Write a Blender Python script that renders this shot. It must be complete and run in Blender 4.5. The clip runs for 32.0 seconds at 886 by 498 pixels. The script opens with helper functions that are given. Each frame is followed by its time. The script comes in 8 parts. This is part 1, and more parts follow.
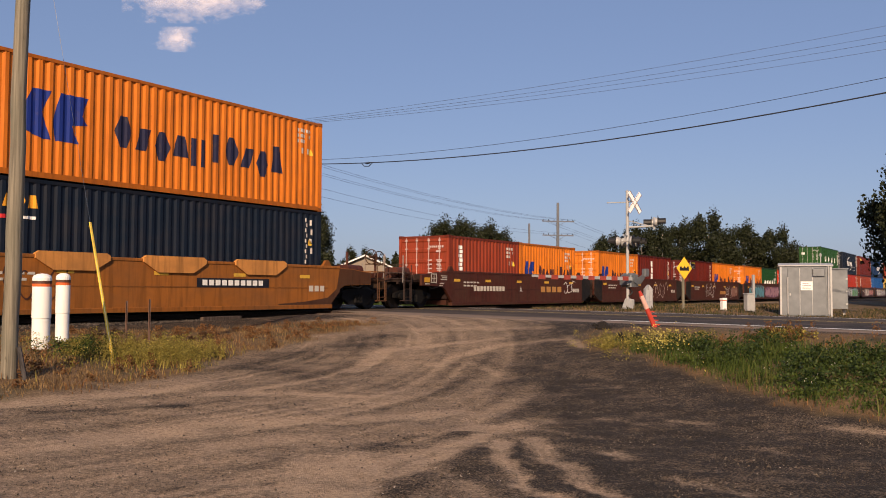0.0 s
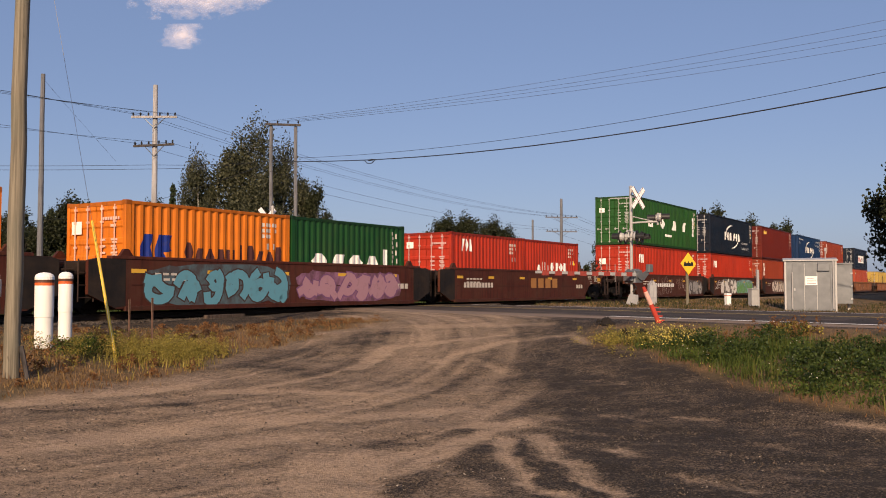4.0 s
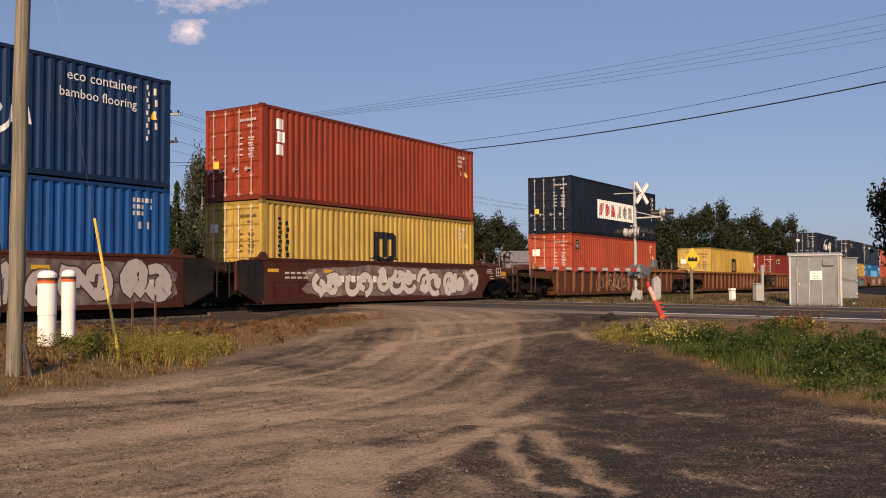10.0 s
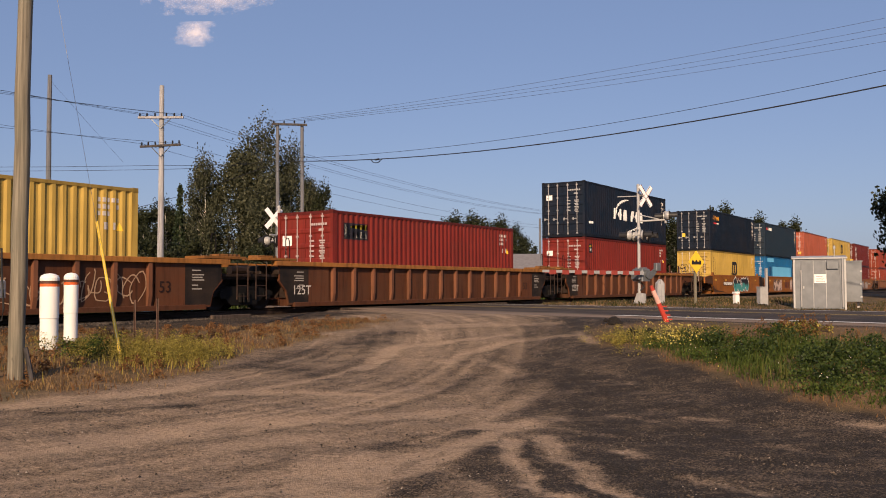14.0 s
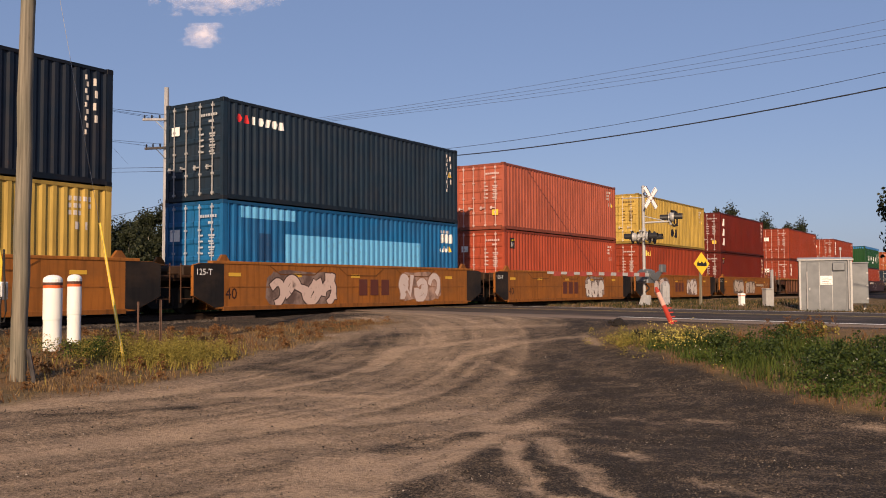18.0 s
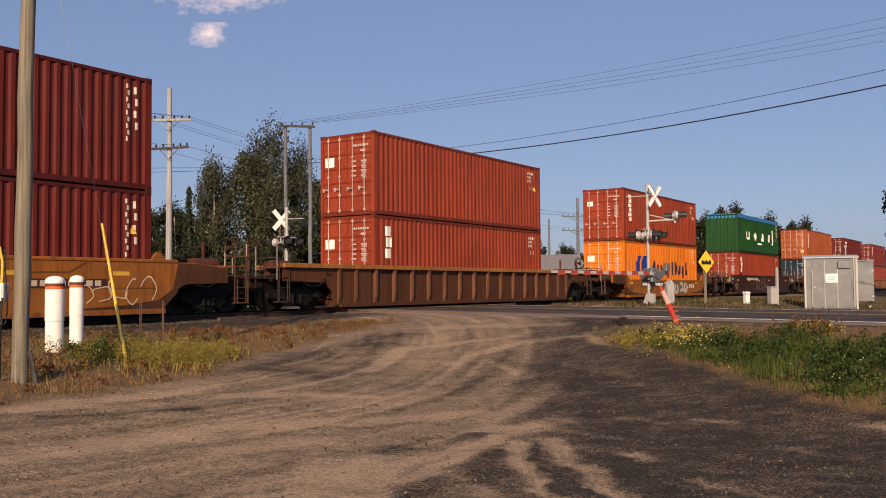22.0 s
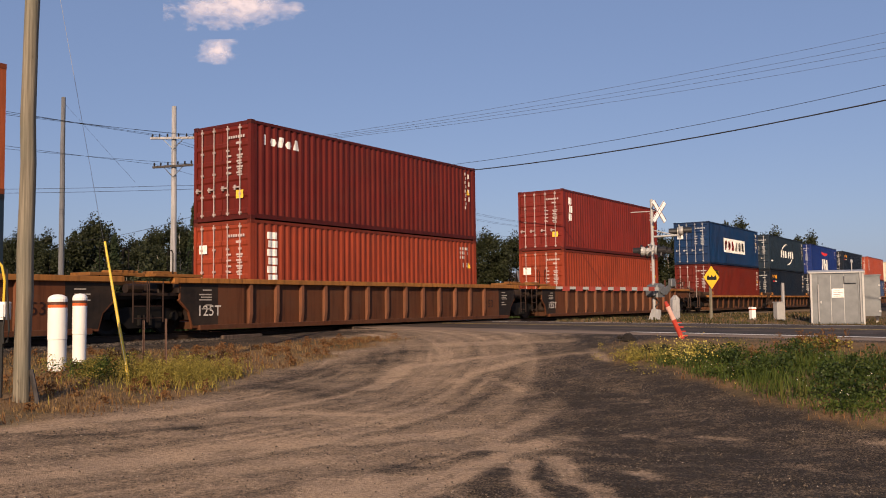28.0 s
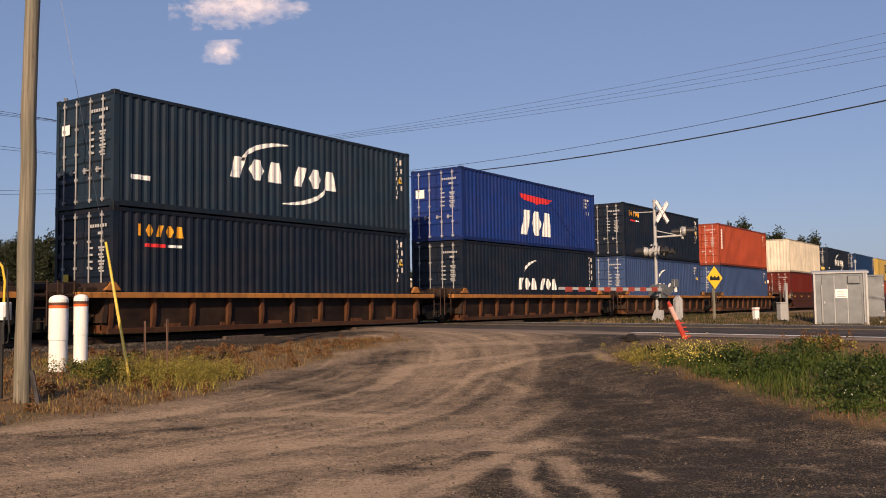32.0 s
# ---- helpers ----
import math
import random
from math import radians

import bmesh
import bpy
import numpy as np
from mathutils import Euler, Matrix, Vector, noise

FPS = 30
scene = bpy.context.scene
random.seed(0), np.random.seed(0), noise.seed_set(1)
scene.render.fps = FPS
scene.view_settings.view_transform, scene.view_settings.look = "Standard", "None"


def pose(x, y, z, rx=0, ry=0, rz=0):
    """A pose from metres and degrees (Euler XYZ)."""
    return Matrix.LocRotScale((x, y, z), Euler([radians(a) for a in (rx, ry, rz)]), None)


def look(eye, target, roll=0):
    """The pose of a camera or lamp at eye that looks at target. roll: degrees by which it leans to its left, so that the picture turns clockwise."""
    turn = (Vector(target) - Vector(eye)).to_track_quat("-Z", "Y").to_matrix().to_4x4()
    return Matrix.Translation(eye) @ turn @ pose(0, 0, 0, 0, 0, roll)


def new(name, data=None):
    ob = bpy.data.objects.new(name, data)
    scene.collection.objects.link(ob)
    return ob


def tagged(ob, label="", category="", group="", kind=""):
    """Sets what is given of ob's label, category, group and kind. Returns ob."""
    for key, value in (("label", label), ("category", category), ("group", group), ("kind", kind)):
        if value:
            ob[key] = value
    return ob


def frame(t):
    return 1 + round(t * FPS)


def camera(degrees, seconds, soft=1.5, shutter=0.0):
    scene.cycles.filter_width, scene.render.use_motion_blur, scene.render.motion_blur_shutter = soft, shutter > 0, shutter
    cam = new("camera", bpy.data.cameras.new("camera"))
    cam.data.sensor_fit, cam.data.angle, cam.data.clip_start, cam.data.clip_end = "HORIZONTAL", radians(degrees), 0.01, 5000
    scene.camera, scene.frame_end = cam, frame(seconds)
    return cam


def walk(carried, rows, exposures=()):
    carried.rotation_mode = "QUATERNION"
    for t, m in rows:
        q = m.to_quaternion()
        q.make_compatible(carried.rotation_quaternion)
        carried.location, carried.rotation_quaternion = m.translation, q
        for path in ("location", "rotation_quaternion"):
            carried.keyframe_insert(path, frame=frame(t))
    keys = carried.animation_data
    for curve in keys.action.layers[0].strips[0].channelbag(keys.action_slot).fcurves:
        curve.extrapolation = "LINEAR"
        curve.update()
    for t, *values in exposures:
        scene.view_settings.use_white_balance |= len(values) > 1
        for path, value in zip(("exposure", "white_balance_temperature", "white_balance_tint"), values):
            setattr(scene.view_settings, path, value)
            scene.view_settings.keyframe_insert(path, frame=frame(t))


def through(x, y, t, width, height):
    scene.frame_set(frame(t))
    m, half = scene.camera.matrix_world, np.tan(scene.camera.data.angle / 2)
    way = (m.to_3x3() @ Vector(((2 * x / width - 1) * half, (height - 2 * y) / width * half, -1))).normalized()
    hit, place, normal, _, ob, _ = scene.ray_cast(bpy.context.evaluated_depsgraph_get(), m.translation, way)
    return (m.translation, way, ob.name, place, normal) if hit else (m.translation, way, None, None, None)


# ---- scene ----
cam = camera(52.64, 32.0, soft=1.0)

# seconds, eye x, y, z, then degrees of turn to the left, of tilt up, of roll
HELD = [
    (0.0, -0.041, -0.130, 1.598, -0.638, 2.675, 0.287),
    (1.0, -0.033, -0.122, 1.595, -0.550, 2.615, 0.110),
    (2.0, -0.031, -0.104, 1.591, -0.476, 2.576, 0.009),
    (3.0, -0.031, -0.087, 1.597, -0.437, 2.515, 0.023),
    (3.5, -0.029, -0.079, 1.601, -0.417, 2.481, -0.011),
    (5.5, -0.025, -0.065, 1.599, -0.351, 2.447, 0.024),
    (6.0, -0.016, -0.054, 1.597, -0.296, 2.439, -0.014),
    (7.0, -0.010, -0.044, 1.598, -0.235, 2.372, -0.075),
    (8.0, -0.006, -0.043, 1.598, -0.188, 2.316, -0.161),
    (9.0, -0.003, -0.041, 1.597, -0.152, 2.268, -0.234),
    (10.0, -0.001, -0.041, 1.602, -0.131, 2.222, -0.246),
    (11.0, -0.002, -0.034, 1.605, -0.138, 2.185, -0.216),
    (12.0, -0.007, -0.018, 1.609, -0.087, 2.204, -0.207),
    (13.0, -0.003, -0.006, 1.610, -0.019, 2.300, -0.225),
    (14.0, 0.001, 0.014, 1.609, 0.071, 2.410, -0.216),
    (14.5, 0.009, 0.022, 1.606, 0.112, 2.467, -0.292),
    (16.5, 0.017, 0.036, 1.602, 0.279, 2.533, -0.239),
    (17.0, 0.021, 0.048, 1.599, 0.325, 2.541, -0.248),
    (18.0, 0.028, 0.070, 1.600, 0.400, 2.539, -0.235),
    (19.0, 0.036, 0.091, 1.599, 0.501, 2.556, -0.261),
    (20.0, 0.040, 0.107, 1.602, 0.553, 2.526, -0.312),
    (21.0, 0.043, 0.127, 1.602, 0.617, 2.515, -0.381),
    (22.0, 0.045, 0.144, 1.603, 0.660, 2.499, -0.460),
    (23.0, 0.044, 0.153, 1.601, 0.706, 2.519, -0.431),
    (24.0, 0.045, 0.163, 1.603, 0.749, 2.545, -0.495),
    (25.0, 0.052, 0.172, 1.606, 0.792, 2.548, -0.462),
    (25.5, 0.055, 0.178, 1.604, 0.789, 2.592, -0.490),
    (27.5, 0.068, 0.193, 1.605, 0.952, 3.440, -0.658),
    (28.0, 0.065, 0.205, 1.605, 0.956, 3.563, -0.705),
    (29.0, 0.073, 0.219, 1.598, 1.036, 3.613, -0.777),
    (30.0, 0.073, 0.232, 1.594, 1.049, 3.617, -0.782),
    (31.0, 0.085, 0.253, 1.589, 1.128, 3.638, -0.764),
    (32.0, 0.081, 0.260, 1.591, 1.135, 3.633, -0.756),
]


def held(row):
    t, x, y, z, yaw, tilt, roll = row
    a, b = radians(yaw), radians(tilt)
    way = (x - math.sin(a) * math.cos(b), y + math.cos(a) * math.cos(b), z + math.sin(b))
    return t, look((x, y, z), way, roll)


EXPOSURE, KELVIN, TINT = 0.27, 6400, 23
walk(cam, [held(row) for row in HELD], [(0.0, EXPOSURE, KELVIN, TINT), (32.0, EXPOSURE, KELVIN, TINT)])

# ---------------------------------------------------------------- light
SUN_UP, SUN_AWAY = radians(26), radians(188)   # elevation; direction of the sun, clockwise from +y

world = bpy.data.worlds.new("sky")
world.use_nodes = True
scene.world = world
wn = world.node_tree.nodes
sky = wn.new("ShaderNodeTexSky")
sky.sky_type, sky.sun_disc = "NISHITA", False
sky.sun_elevation, sky.sun_rotation = SUN_UP, SUN_AWAY
sky.air_density, sky.dust_density, sky.ozone_density = 0.9, 1.2, 1.0
wn["Background"].inputs["Strength"].default_value = 0.0735
veil = wn.new("ShaderNodeMix")                       # thin even haze over the whole sky
veil.data_type = "RGBA"
veil.inputs[0].default_value = 0.5
veil.inputs[7].default_value = (2.38, 3.72, 6.0, 1)
world.node_tree.links.new(sky.outputs[0], veil.inputs[6])
world.node_tree.links.new(veil.outputs[2], wn["Background"].inputs["Color"])

sun_data = bpy.data.lights.new("sun", "SUN")
sun_data.energy, sun_data.angle, sun_data.color = 5.0, radians(0.53), (1.0, 0.77, 0.47)
sun = new("sun", sun_data)
to_sun = Vector((math.sin(SUN_AWAY) * math.cos(SUN_UP), math.cos(SUN_AWAY) * math.cos(SUN_UP), math.sin(SUN_UP)))
sun.matrix_basis = look(to_sun * 60, (0, 0, 0))

# ---------------------------------------------------------------- materials


class Nodes:
    """A small writer of node materials."""

    def __init__(self, name):
        self.mat = bpy.data.materials.new(name)
        self.mat.use_nodes = True
        self.tree = self.mat.node_tree
        self.bsdf = self.tree.nodes["Principled BSDF"]
        self.bsdf.inputs["Specular IOR Level"].default_value = 0.25

    def add(self, kind, **values):
        node = self.tree.nodes.new(kind)
        for key, value in values.items():
            node.inputs[key].default_value = value
        return node

    def link(self, a, b):
        self.tree.links.new(a, b)

    def noise(self, scale, vector=None, detail=6.0, rough=0.6):
        node = self.add("ShaderNodeTexNoise", Scale=scale, Detail=detail, Roughness=rough)
        if vector is not None:
            self.link(vector, node.inputs["Vector"])
        return node.outputs["Fac"]

    def coords(self, scale=(1, 1, 1), shift=False):
        tex = self.add("ShaderNodeTexCoord").outputs["Object"]
        m = self.add("ShaderNodeMapping")
        m.inputs["Scale"].default_value = scale
        self.link(tex, m.inputs["Vector"])
        out = m.outputs[0]
        if shift:
            info = self.add("ShaderNodeObjectInfo")
            mul = self.math("MULTIPLY", info.outputs["Random"], 57.0)
            add = self.tree.nodes.new("ShaderNodeVectorMath")
            self.link(out, add.inputs[0])
            self.link(mul, add.inputs[1])
            out = add.outputs[0]
        return out

    def math(self, op, a, b=0.5, clamp=False):
        node = self.tree.nodes.new("ShaderNodeMath")
        node.operation, node.use_clamp = op, clamp
        for i, v in enumerate((a, b)):
            if isinstance(v, (int, float)):
                node.inputs[i].default_value = v
            else:
                self.link(v, node.inputs[i])
        return node.outputs[0]

    def ramp(self, fac, a, b, ca=(0, 0, 0, 1), cb=(1, 1, 1, 1)):
        node = self.tree.nodes.new("ShaderNodeValToRGB")
        e = node.color_ramp.elements
        e[0].position, e[1].position, e[0].color, e[1].color = a, b, ca, cb
        self.link(fac, node.inputs[0])
        return node.outputs[0]

    def mix(self, fac, a, b, kind="MIX"):
        node = self.tree.nodes.new("ShaderNodeMix")
        node.data_type, node.blend_type = "RGBA", kind
        for slot, v in ((0, fac), (6, a), (7, b)):
            if isinstance(v, tuple):
                node.inputs[slot].default_value = (*v[:3], 1)
            elif isinstance(v, (int, float)):
                node.inputs[slot].default_value = v
            else:
                self.link(v, node.inputs[slot])
        return node.outputs[2]

    def done(self, color=None, rough=0.6, metal=0.0, bump=None, height=0.02, strength=0.5):
        if isinstance(color, tuple):
            self.bsdf.inputs["Base Color"].default_value = (*color[:3], 1)
        elif color is not None:
            self.link(color, self.bsdf.inputs["Base Color"])
        if isinstance(rough, (int, float)):
            self.bsdf.inputs["Roughness"].default_value = rough
        else:
            self.link(rough, self.bsdf.inputs["Roughness"])
        self.bsdf.inputs["Metallic"].default_value = metal
        if bump is not None:
            node = self.add("ShaderNodeBump", Strength=strength, Distance=height)
            self.link(bump, node.inputs["Height"])
            self.link(node.outputs[0], self.bsdf.inputs["Normal"])
        return self.mat


def painted(name, wear, rust, rough):
    """Paint in the object's own colour, faded in patches, with dirt runs and rust."""
    n = Nodes(name)
    info = n.add("ShaderNodeObjectInfo")
    base = info.outputs["Color"]
    v = n.coords((1, 1, 1), True)
    fade = n.ramp(n.noise(0.55, v), 0.3, 0.75)
    run = n.noise(1.0, n.coords((7, 7, 0.45), True), 5)
    fine = n.noise(9, v, 8)
    faded = n.mix(n.math("MULTIPLY", fade, 0.75), base, n.mix(1.0, base, (1.55, 1.5, 1.45), "MULTIPLY"))
    dirty = n.mix(n.math("MULTIPLY", n.ramp(run, 0.48, 0.8), wear), faded, n.mix(0.8, base, (0.03, 0.02, 0.015), "MULTIPLY"))
    spots = n.math("MULTIPLY", n.ramp(fine, 0.66, 0.74), n.ramp(n.noise(1.3, v), 0.45, 0.7))
    color = n.mix(n.math("MULTIPLY", spots, rust), dirty, (0.10, 0.035, 0.015))
    grime = n.math("MULTIPLY", n.ramp(n.noise(0.9, n.coords((1, 1, 1.6), True), 8, 0.65), 0.42, 0.72), max(0.0, wear - 0.45) * 1.5)
    color = n.mix(grime, color, n.mix(0.5, base, (0.085, 0.052, 0.030)))
    return n.done(color, n.math("ADD", n.math("MULTIPLY", fine, 0.25), rough - 0.1), 0.0, fine, 0.004, 0.35)


def plain(name, color, rough=0.6, metal=0.0, vary=0.25, scale=6.0, bump=0.004):
    n = Nodes(name)
    v = n.coords((1, 1, 1), True)
    a = n.noise(scale, v, 7)
    b = n.noise(scale * 0.15, v, 4)
    dark = tuple(c * (1 - vary) for c in color)
    light = tuple(min(1, c * (1 + vary * 0.6)) for c in color)
    c = n.mix(n.ramp(a, 0.3, 0.7), dark, light)
    c = n.mix(n.math("MULTIPLY", b, vary), c, tuple(c * 0.6 for c in color))
    return n.done(c, rough, metal, a, bump, 0.5)


def wooden(name, color, grain=30.0, depth=0.42):
    n = Nodes(name)
    g = n.noise(1.0, n.coords((grain, grain, 0.9), True), 8)
    b = n.noise(1.2, n.coords((1, 1, 1), True), 5)
    c = n.mix(n.ramp(g, 0.38, 0.62), tuple(k * depth for k in color), tuple(k * 1.2 for k in color))
    knot = n.noise(1.0, n.coords((11, 11, 3.2), True), 3)
    c = n.mix(n.math("MULTIPLY", n.ramp(knot, 0.66, 0.74), 0.7), c, tuple(k * 0.3 for k in color))
    c = n.mix(n.math("MULTIPLY", n.ramp(b, 0.45, 0.7), 0.5), c, (color[0] * 0.75, color[1] * 0.85, color[2] * 0.85))
    return n.done(c, 0.85, 0, g, 0.012, 0.7)


def leafy(name, a, b, through=0.35):
    """Leaves and grass: two greens told apart island by island, a little light through them."""
    n = Nodes(name)
    geo = n.tree.nodes.new("ShaderNodeNewGeometry")
    c = n.mix(geo.outputs["Random Per Island"], a, b)
    n.done(c, 0.6)
    tr = n.tree.nodes.new("ShaderNodeBsdfTranslucent")
    n.link(c, tr.inputs["Color"])
    mix = n.tree.nodes.new("ShaderNodeMixShader")
    mix.inputs[0].default_value = through
    out = n.tree.nodes["Material Output"]
    n.link(n.bsdf.outputs[0], mix.inputs[1])
    n.link(tr.outputs[0], mix.inputs[2])
    n.link(mix.outputs[0], out.inputs["Surface"])
    return n.mat


STEEL_PAINT = painted("container_paint", 0.62, 0.8, 0.5)
WAGON_PAINT = painted("wagon_paint", 0.92, 0.85, 0.62)
n_ = Nodes("marking_paint")
_info = n_.add("ShaderNodeObjectInfo")
_f = n_.noise(6, n_.coords((1, 1, 1), True), 6)
MARK_PAINT = n_.done(n_.mix(n_.ramp(_f, 0.55, 0.8), _info.outputs["Color"], n_.mix(0.45, _info.outputs["Color"], (0.1, 0.07, 0.05))), 0.5)
n_ = Nodes("worn_spray")
_info = n_.add("ShaderNodeObjectInfo")
_f = n_.noise(1.0, n_.coords((3.2, 3.2, 2.4), True), 6)
WORN_SPRAY = n_.done(n_.mix(n_.ramp(_f, 0.40, 0.60), n_.mix(0.5, _info.outputs["Color"], (0.07, 0.03, 0.02)), n_.mix(1.0, _info.outputs["Color"], (1.6, 1.55, 1.5), "MULTIPLY")), 0.55)
CAST_STEEL = plain("cast_steel", (0.0042, 0.0034, 0.0031), 0.75, 0.0, 0.4)
WHEEL_STEEL = plain("wheel_steel", (0.011, 0.008, 0.0065), 0.5, 0.2, 0.4)
# rail colour lowered to carry the shade under the train
RAIL_STEEL = plain("rail_steel", (0.045, 0.029, 0.021), 0.6, 0.2, 0.3)
STAKE_STEEL = plain("stake_steel", (0.13, 0.075, 0.055), 0.6, 0.2, 0.3)
RAIL_HEAD = plain("rail_head", (0.5, 0.48, 0.46), 0.25, 0.95, 0.1)
GALVANISED = plain("galvanised", (0.175, 0.187, 0.198), 0.42, 0.5, 0.22, 2.2)
SILVER_PAINT = plain("silver_paint", (0.40, 0.40, 0.395), 0.5, 0.2, 0.12)
WHITE_PAINT = plain("white_paint", (0.78, 0.78, 0.76), 0.5, 0, 0.1)
WHITE_PLASTIC = plain("white_plastic", (0.80, 0.79, 0.75), 0.45, 0, 0.08, 2.0)
ORANGE_BAND = plain("orange_band", (0.70, 0.13, 0.03), 0.5)
RED_PLASTIC = plain("red_plastic", (0.44, 0.05, 0.03), 0.5)
YELLOW_PLASTIC = plain("yellow_plastic", (0.72, 0.50, 0.05), 0.5)
SIGN_YELLOW = plain("sign_yellow", (0.80, 0.50, 0.03), 0.4, 0, 0.05)
BLACK_PAINT = plain("black_paint", (0.02, 0.02, 0.022), 0.5)
RUBBER = plain("black_rubber", (0.02, 0.02, 0.02), 0.6)
LENS_RED = plain("red_lens", (0.16, 0.01, 0.01), 0.2)
WOOD_POLE = wooden("pole_wood", (0.195, 0.172, 0.130), 34, 0.62)
GREY_WOOD = wooden("grey_wood", (0.34, 0.335, 0.345), 30.0, 0.6)
# grey_wood again, darker and bluer: shade put into its colour
SHADED_WOOD = wooden("shaded_grey_wood", (0.15, 0.155, 0.17), 30.0, 0.6)
DARK_WOOD = wooden("dark_wood", (0.07, 0.062, 0.06))
TIE_WOOD = wooden("tie_wood", (0.09, 0.065, 0.05))
BARK = wooden("bark", (0.22, 0.19, 0.16), 12)
PALE_BARK = wooden("pale_bark", (0.50, 0.47, 0.42), 12)
LEAF_DARK = leafy("leaf_dark", (0.008, 0.013, 0.005), (0.040, 0.047, 0.019), 0.2)
LEAF_MID = leafy("leaf_mid", (0.014, 0.020, 0.009), (0.105, 0.108, 0.060), 0.25)
NEEDLES = leafy("needles", (0.014, 0.026, 0.012), (0.035, 0.05, 0.02), 0.1)
GRASS_GREEN = leafy("grass_green", (0.017, 0.036, 0.005), (0.088, 0.120, 0.020), 0.25)
GRASS_TALL = leafy("grass_tall", (0.027, 0.041, 0.007), (0.128, 0.130, 0.027), 0.25)
GRASS_DARK = leafy("grass_dark", (0.012, 0.026, 0.005), (0.050, 0.076, 0.014), 0.2)
GRASS_OLIVE = leafy("grass_olive", (0.022, 0.026, 0.008), (0.085, 0.078, 0.026))
GRASS_DRY = leafy("grass_dry", (0.11, 0.066, 0.028), (0.31, 0.20, 0.085))
WEED_GREEN = leafy("weed_green", (0.125, 0.108, 0.020), (0.37, 0.30, 0.065))
WEED_RUST = leafy("weed_rust", (0.095, 0.042, 0.016), (0.26, 0.132, 0.048))
PETAL_WHITE = leafy("petal_white", (0.72, 0.70, 0.62), (0.8, 0.78, 0.72))
PETAL_YELLOW = leafy("petal_yellow", (0.62, 0.50, 0.08), (0.75, 0.62, 0.18))
STONE = leafy("gravel_stone", (0.014, 0.011, 0.008), (0.13, 0.10, 0.07), 0.0)
PALE_STONE = leafy("pale_stone", (0.12, 0.095, 0.07), (0.42, 0.36, 0.29), 0.0)
BALLAST_STONE = leafy("ballast_stone", (0.012, 0.010, 0.008), (0.085, 0.069, 0.055), 0.0)
ROOF_GREY = plain("roof_shingle", (0.20, 0.19, 0.19), 0.85, 0, 0.25, 4.0)
# siding darkened, with the gable's shade put into its colour
HOUSE_WALL = plain("house_siding", (0.24, 0.20, 0.16), 0.7, 0, 0.1)
PANE = plain("window_glass", (0.03, 0.04, 0.05), 0.08)


def ground_material():
    n = Nodes("ground")
    v = n.coords()
    dust = n.add("ShaderNodeAttribute")
    dust.attribute_name = "dust"
    green = n.add("ShaderNodeAttribute")
    green.attribute_name = "turf"
    coarse = n.noise(0.8, v, 8)
    fine = n.noise(22, v, 9, 0.7)
    pebble = n.add("ShaderNodeTexVoronoi", Scale=70.0)
    n.link(v, pebble.inputs["Vector"])
    stones = pebble.outputs["Color"]
    bw = n.add("ShaderNodeRGBToBW")
    n.link(stones, bw.inputs[0])
    gravel = n.mix(n.ramp(bw.outputs[0], 0.15, 0.9), (0.0115, 0.0086, 0.0055), (0.055, 0.0412, 0.0265))
    gravel = n.mix(n.ramp(fine, 0.35, 0.7), n.mix(0.6, gravel, (0.5, 0.45, 0.4), "MULTIPLY"), gravel)
    soil = n.mix(n.ramp(fine, 0.3, 0.72), (0.235, 0.162, 0.102), (0.52, 0.378, 0.250))
    d = n.math("ADD", dust.outputs["Fac"], n.math("MULTIPLY", n.math("SUBTRACT", coarse, 0.5), 0.5), True)
    d = n.math("ADD", d, n.math("MULTIPLY", n.math("SUBTRACT", fine, 0.5), 0.9), True)
    d = n.math("ADD", d, n.math("MULTIPLY", n.math("SUBTRACT", bw.outputs[0], 0.52), 0.6), True)
    d = n.math("ADD", d, n.math("MULTIPLY", n.math("SUBTRACT", n.noise(5.0, v, 5), 0.5), 0.7), True)
    patch = n.noise(1.0, n.coords((0.9, 2.6, 1)), 7, 0.62)
    d = n.math("ADD", d, n.math("MULTIPLY", n.math("SUBTRACT", patch, 0.53), 0.7), True)
    lot = n.mix(n.ramp(d, 0.02, 1.0), gravel, soil)
    lot = n.mix(n.math("MULTIPLY", n.ramp(n.noise(0.45, v, 5), 0.4, 0.65), 0.35), lot, n.mix(1.0, lot, (0.78, 0.80, 0.86), "MULTIPLY"))
    turf = n.mix(n.ramp(fine, 0.3, 0.7), (0.095, 0.054, 0.025), (0.23, 0.145, 0.068))
    turf = n.mix(n.ramp(coarse, 0.45, 0.65), turf, (0.07, 0.062, 0.026))
    c = n.mix(green.outputs["Fac"], lot, turf)
    grain = n.noise(130, v, 4, 0.7)
    c = n.mix(1.0, c, n.mix(n.ramp(grain, 0.36, 0.66), (0.76, 0.75, 0.74), (1.20, 1.20, 1.20)), "MULTIPLY")
    h = n.math("ADD", n.math("MULTIPLY", fine, 0.6), n.math("MULTIPLY", pebble.outputs["Distance"], 0.8))
    return n.done(c, 0.92, 0, h, 0.018, 0.75)


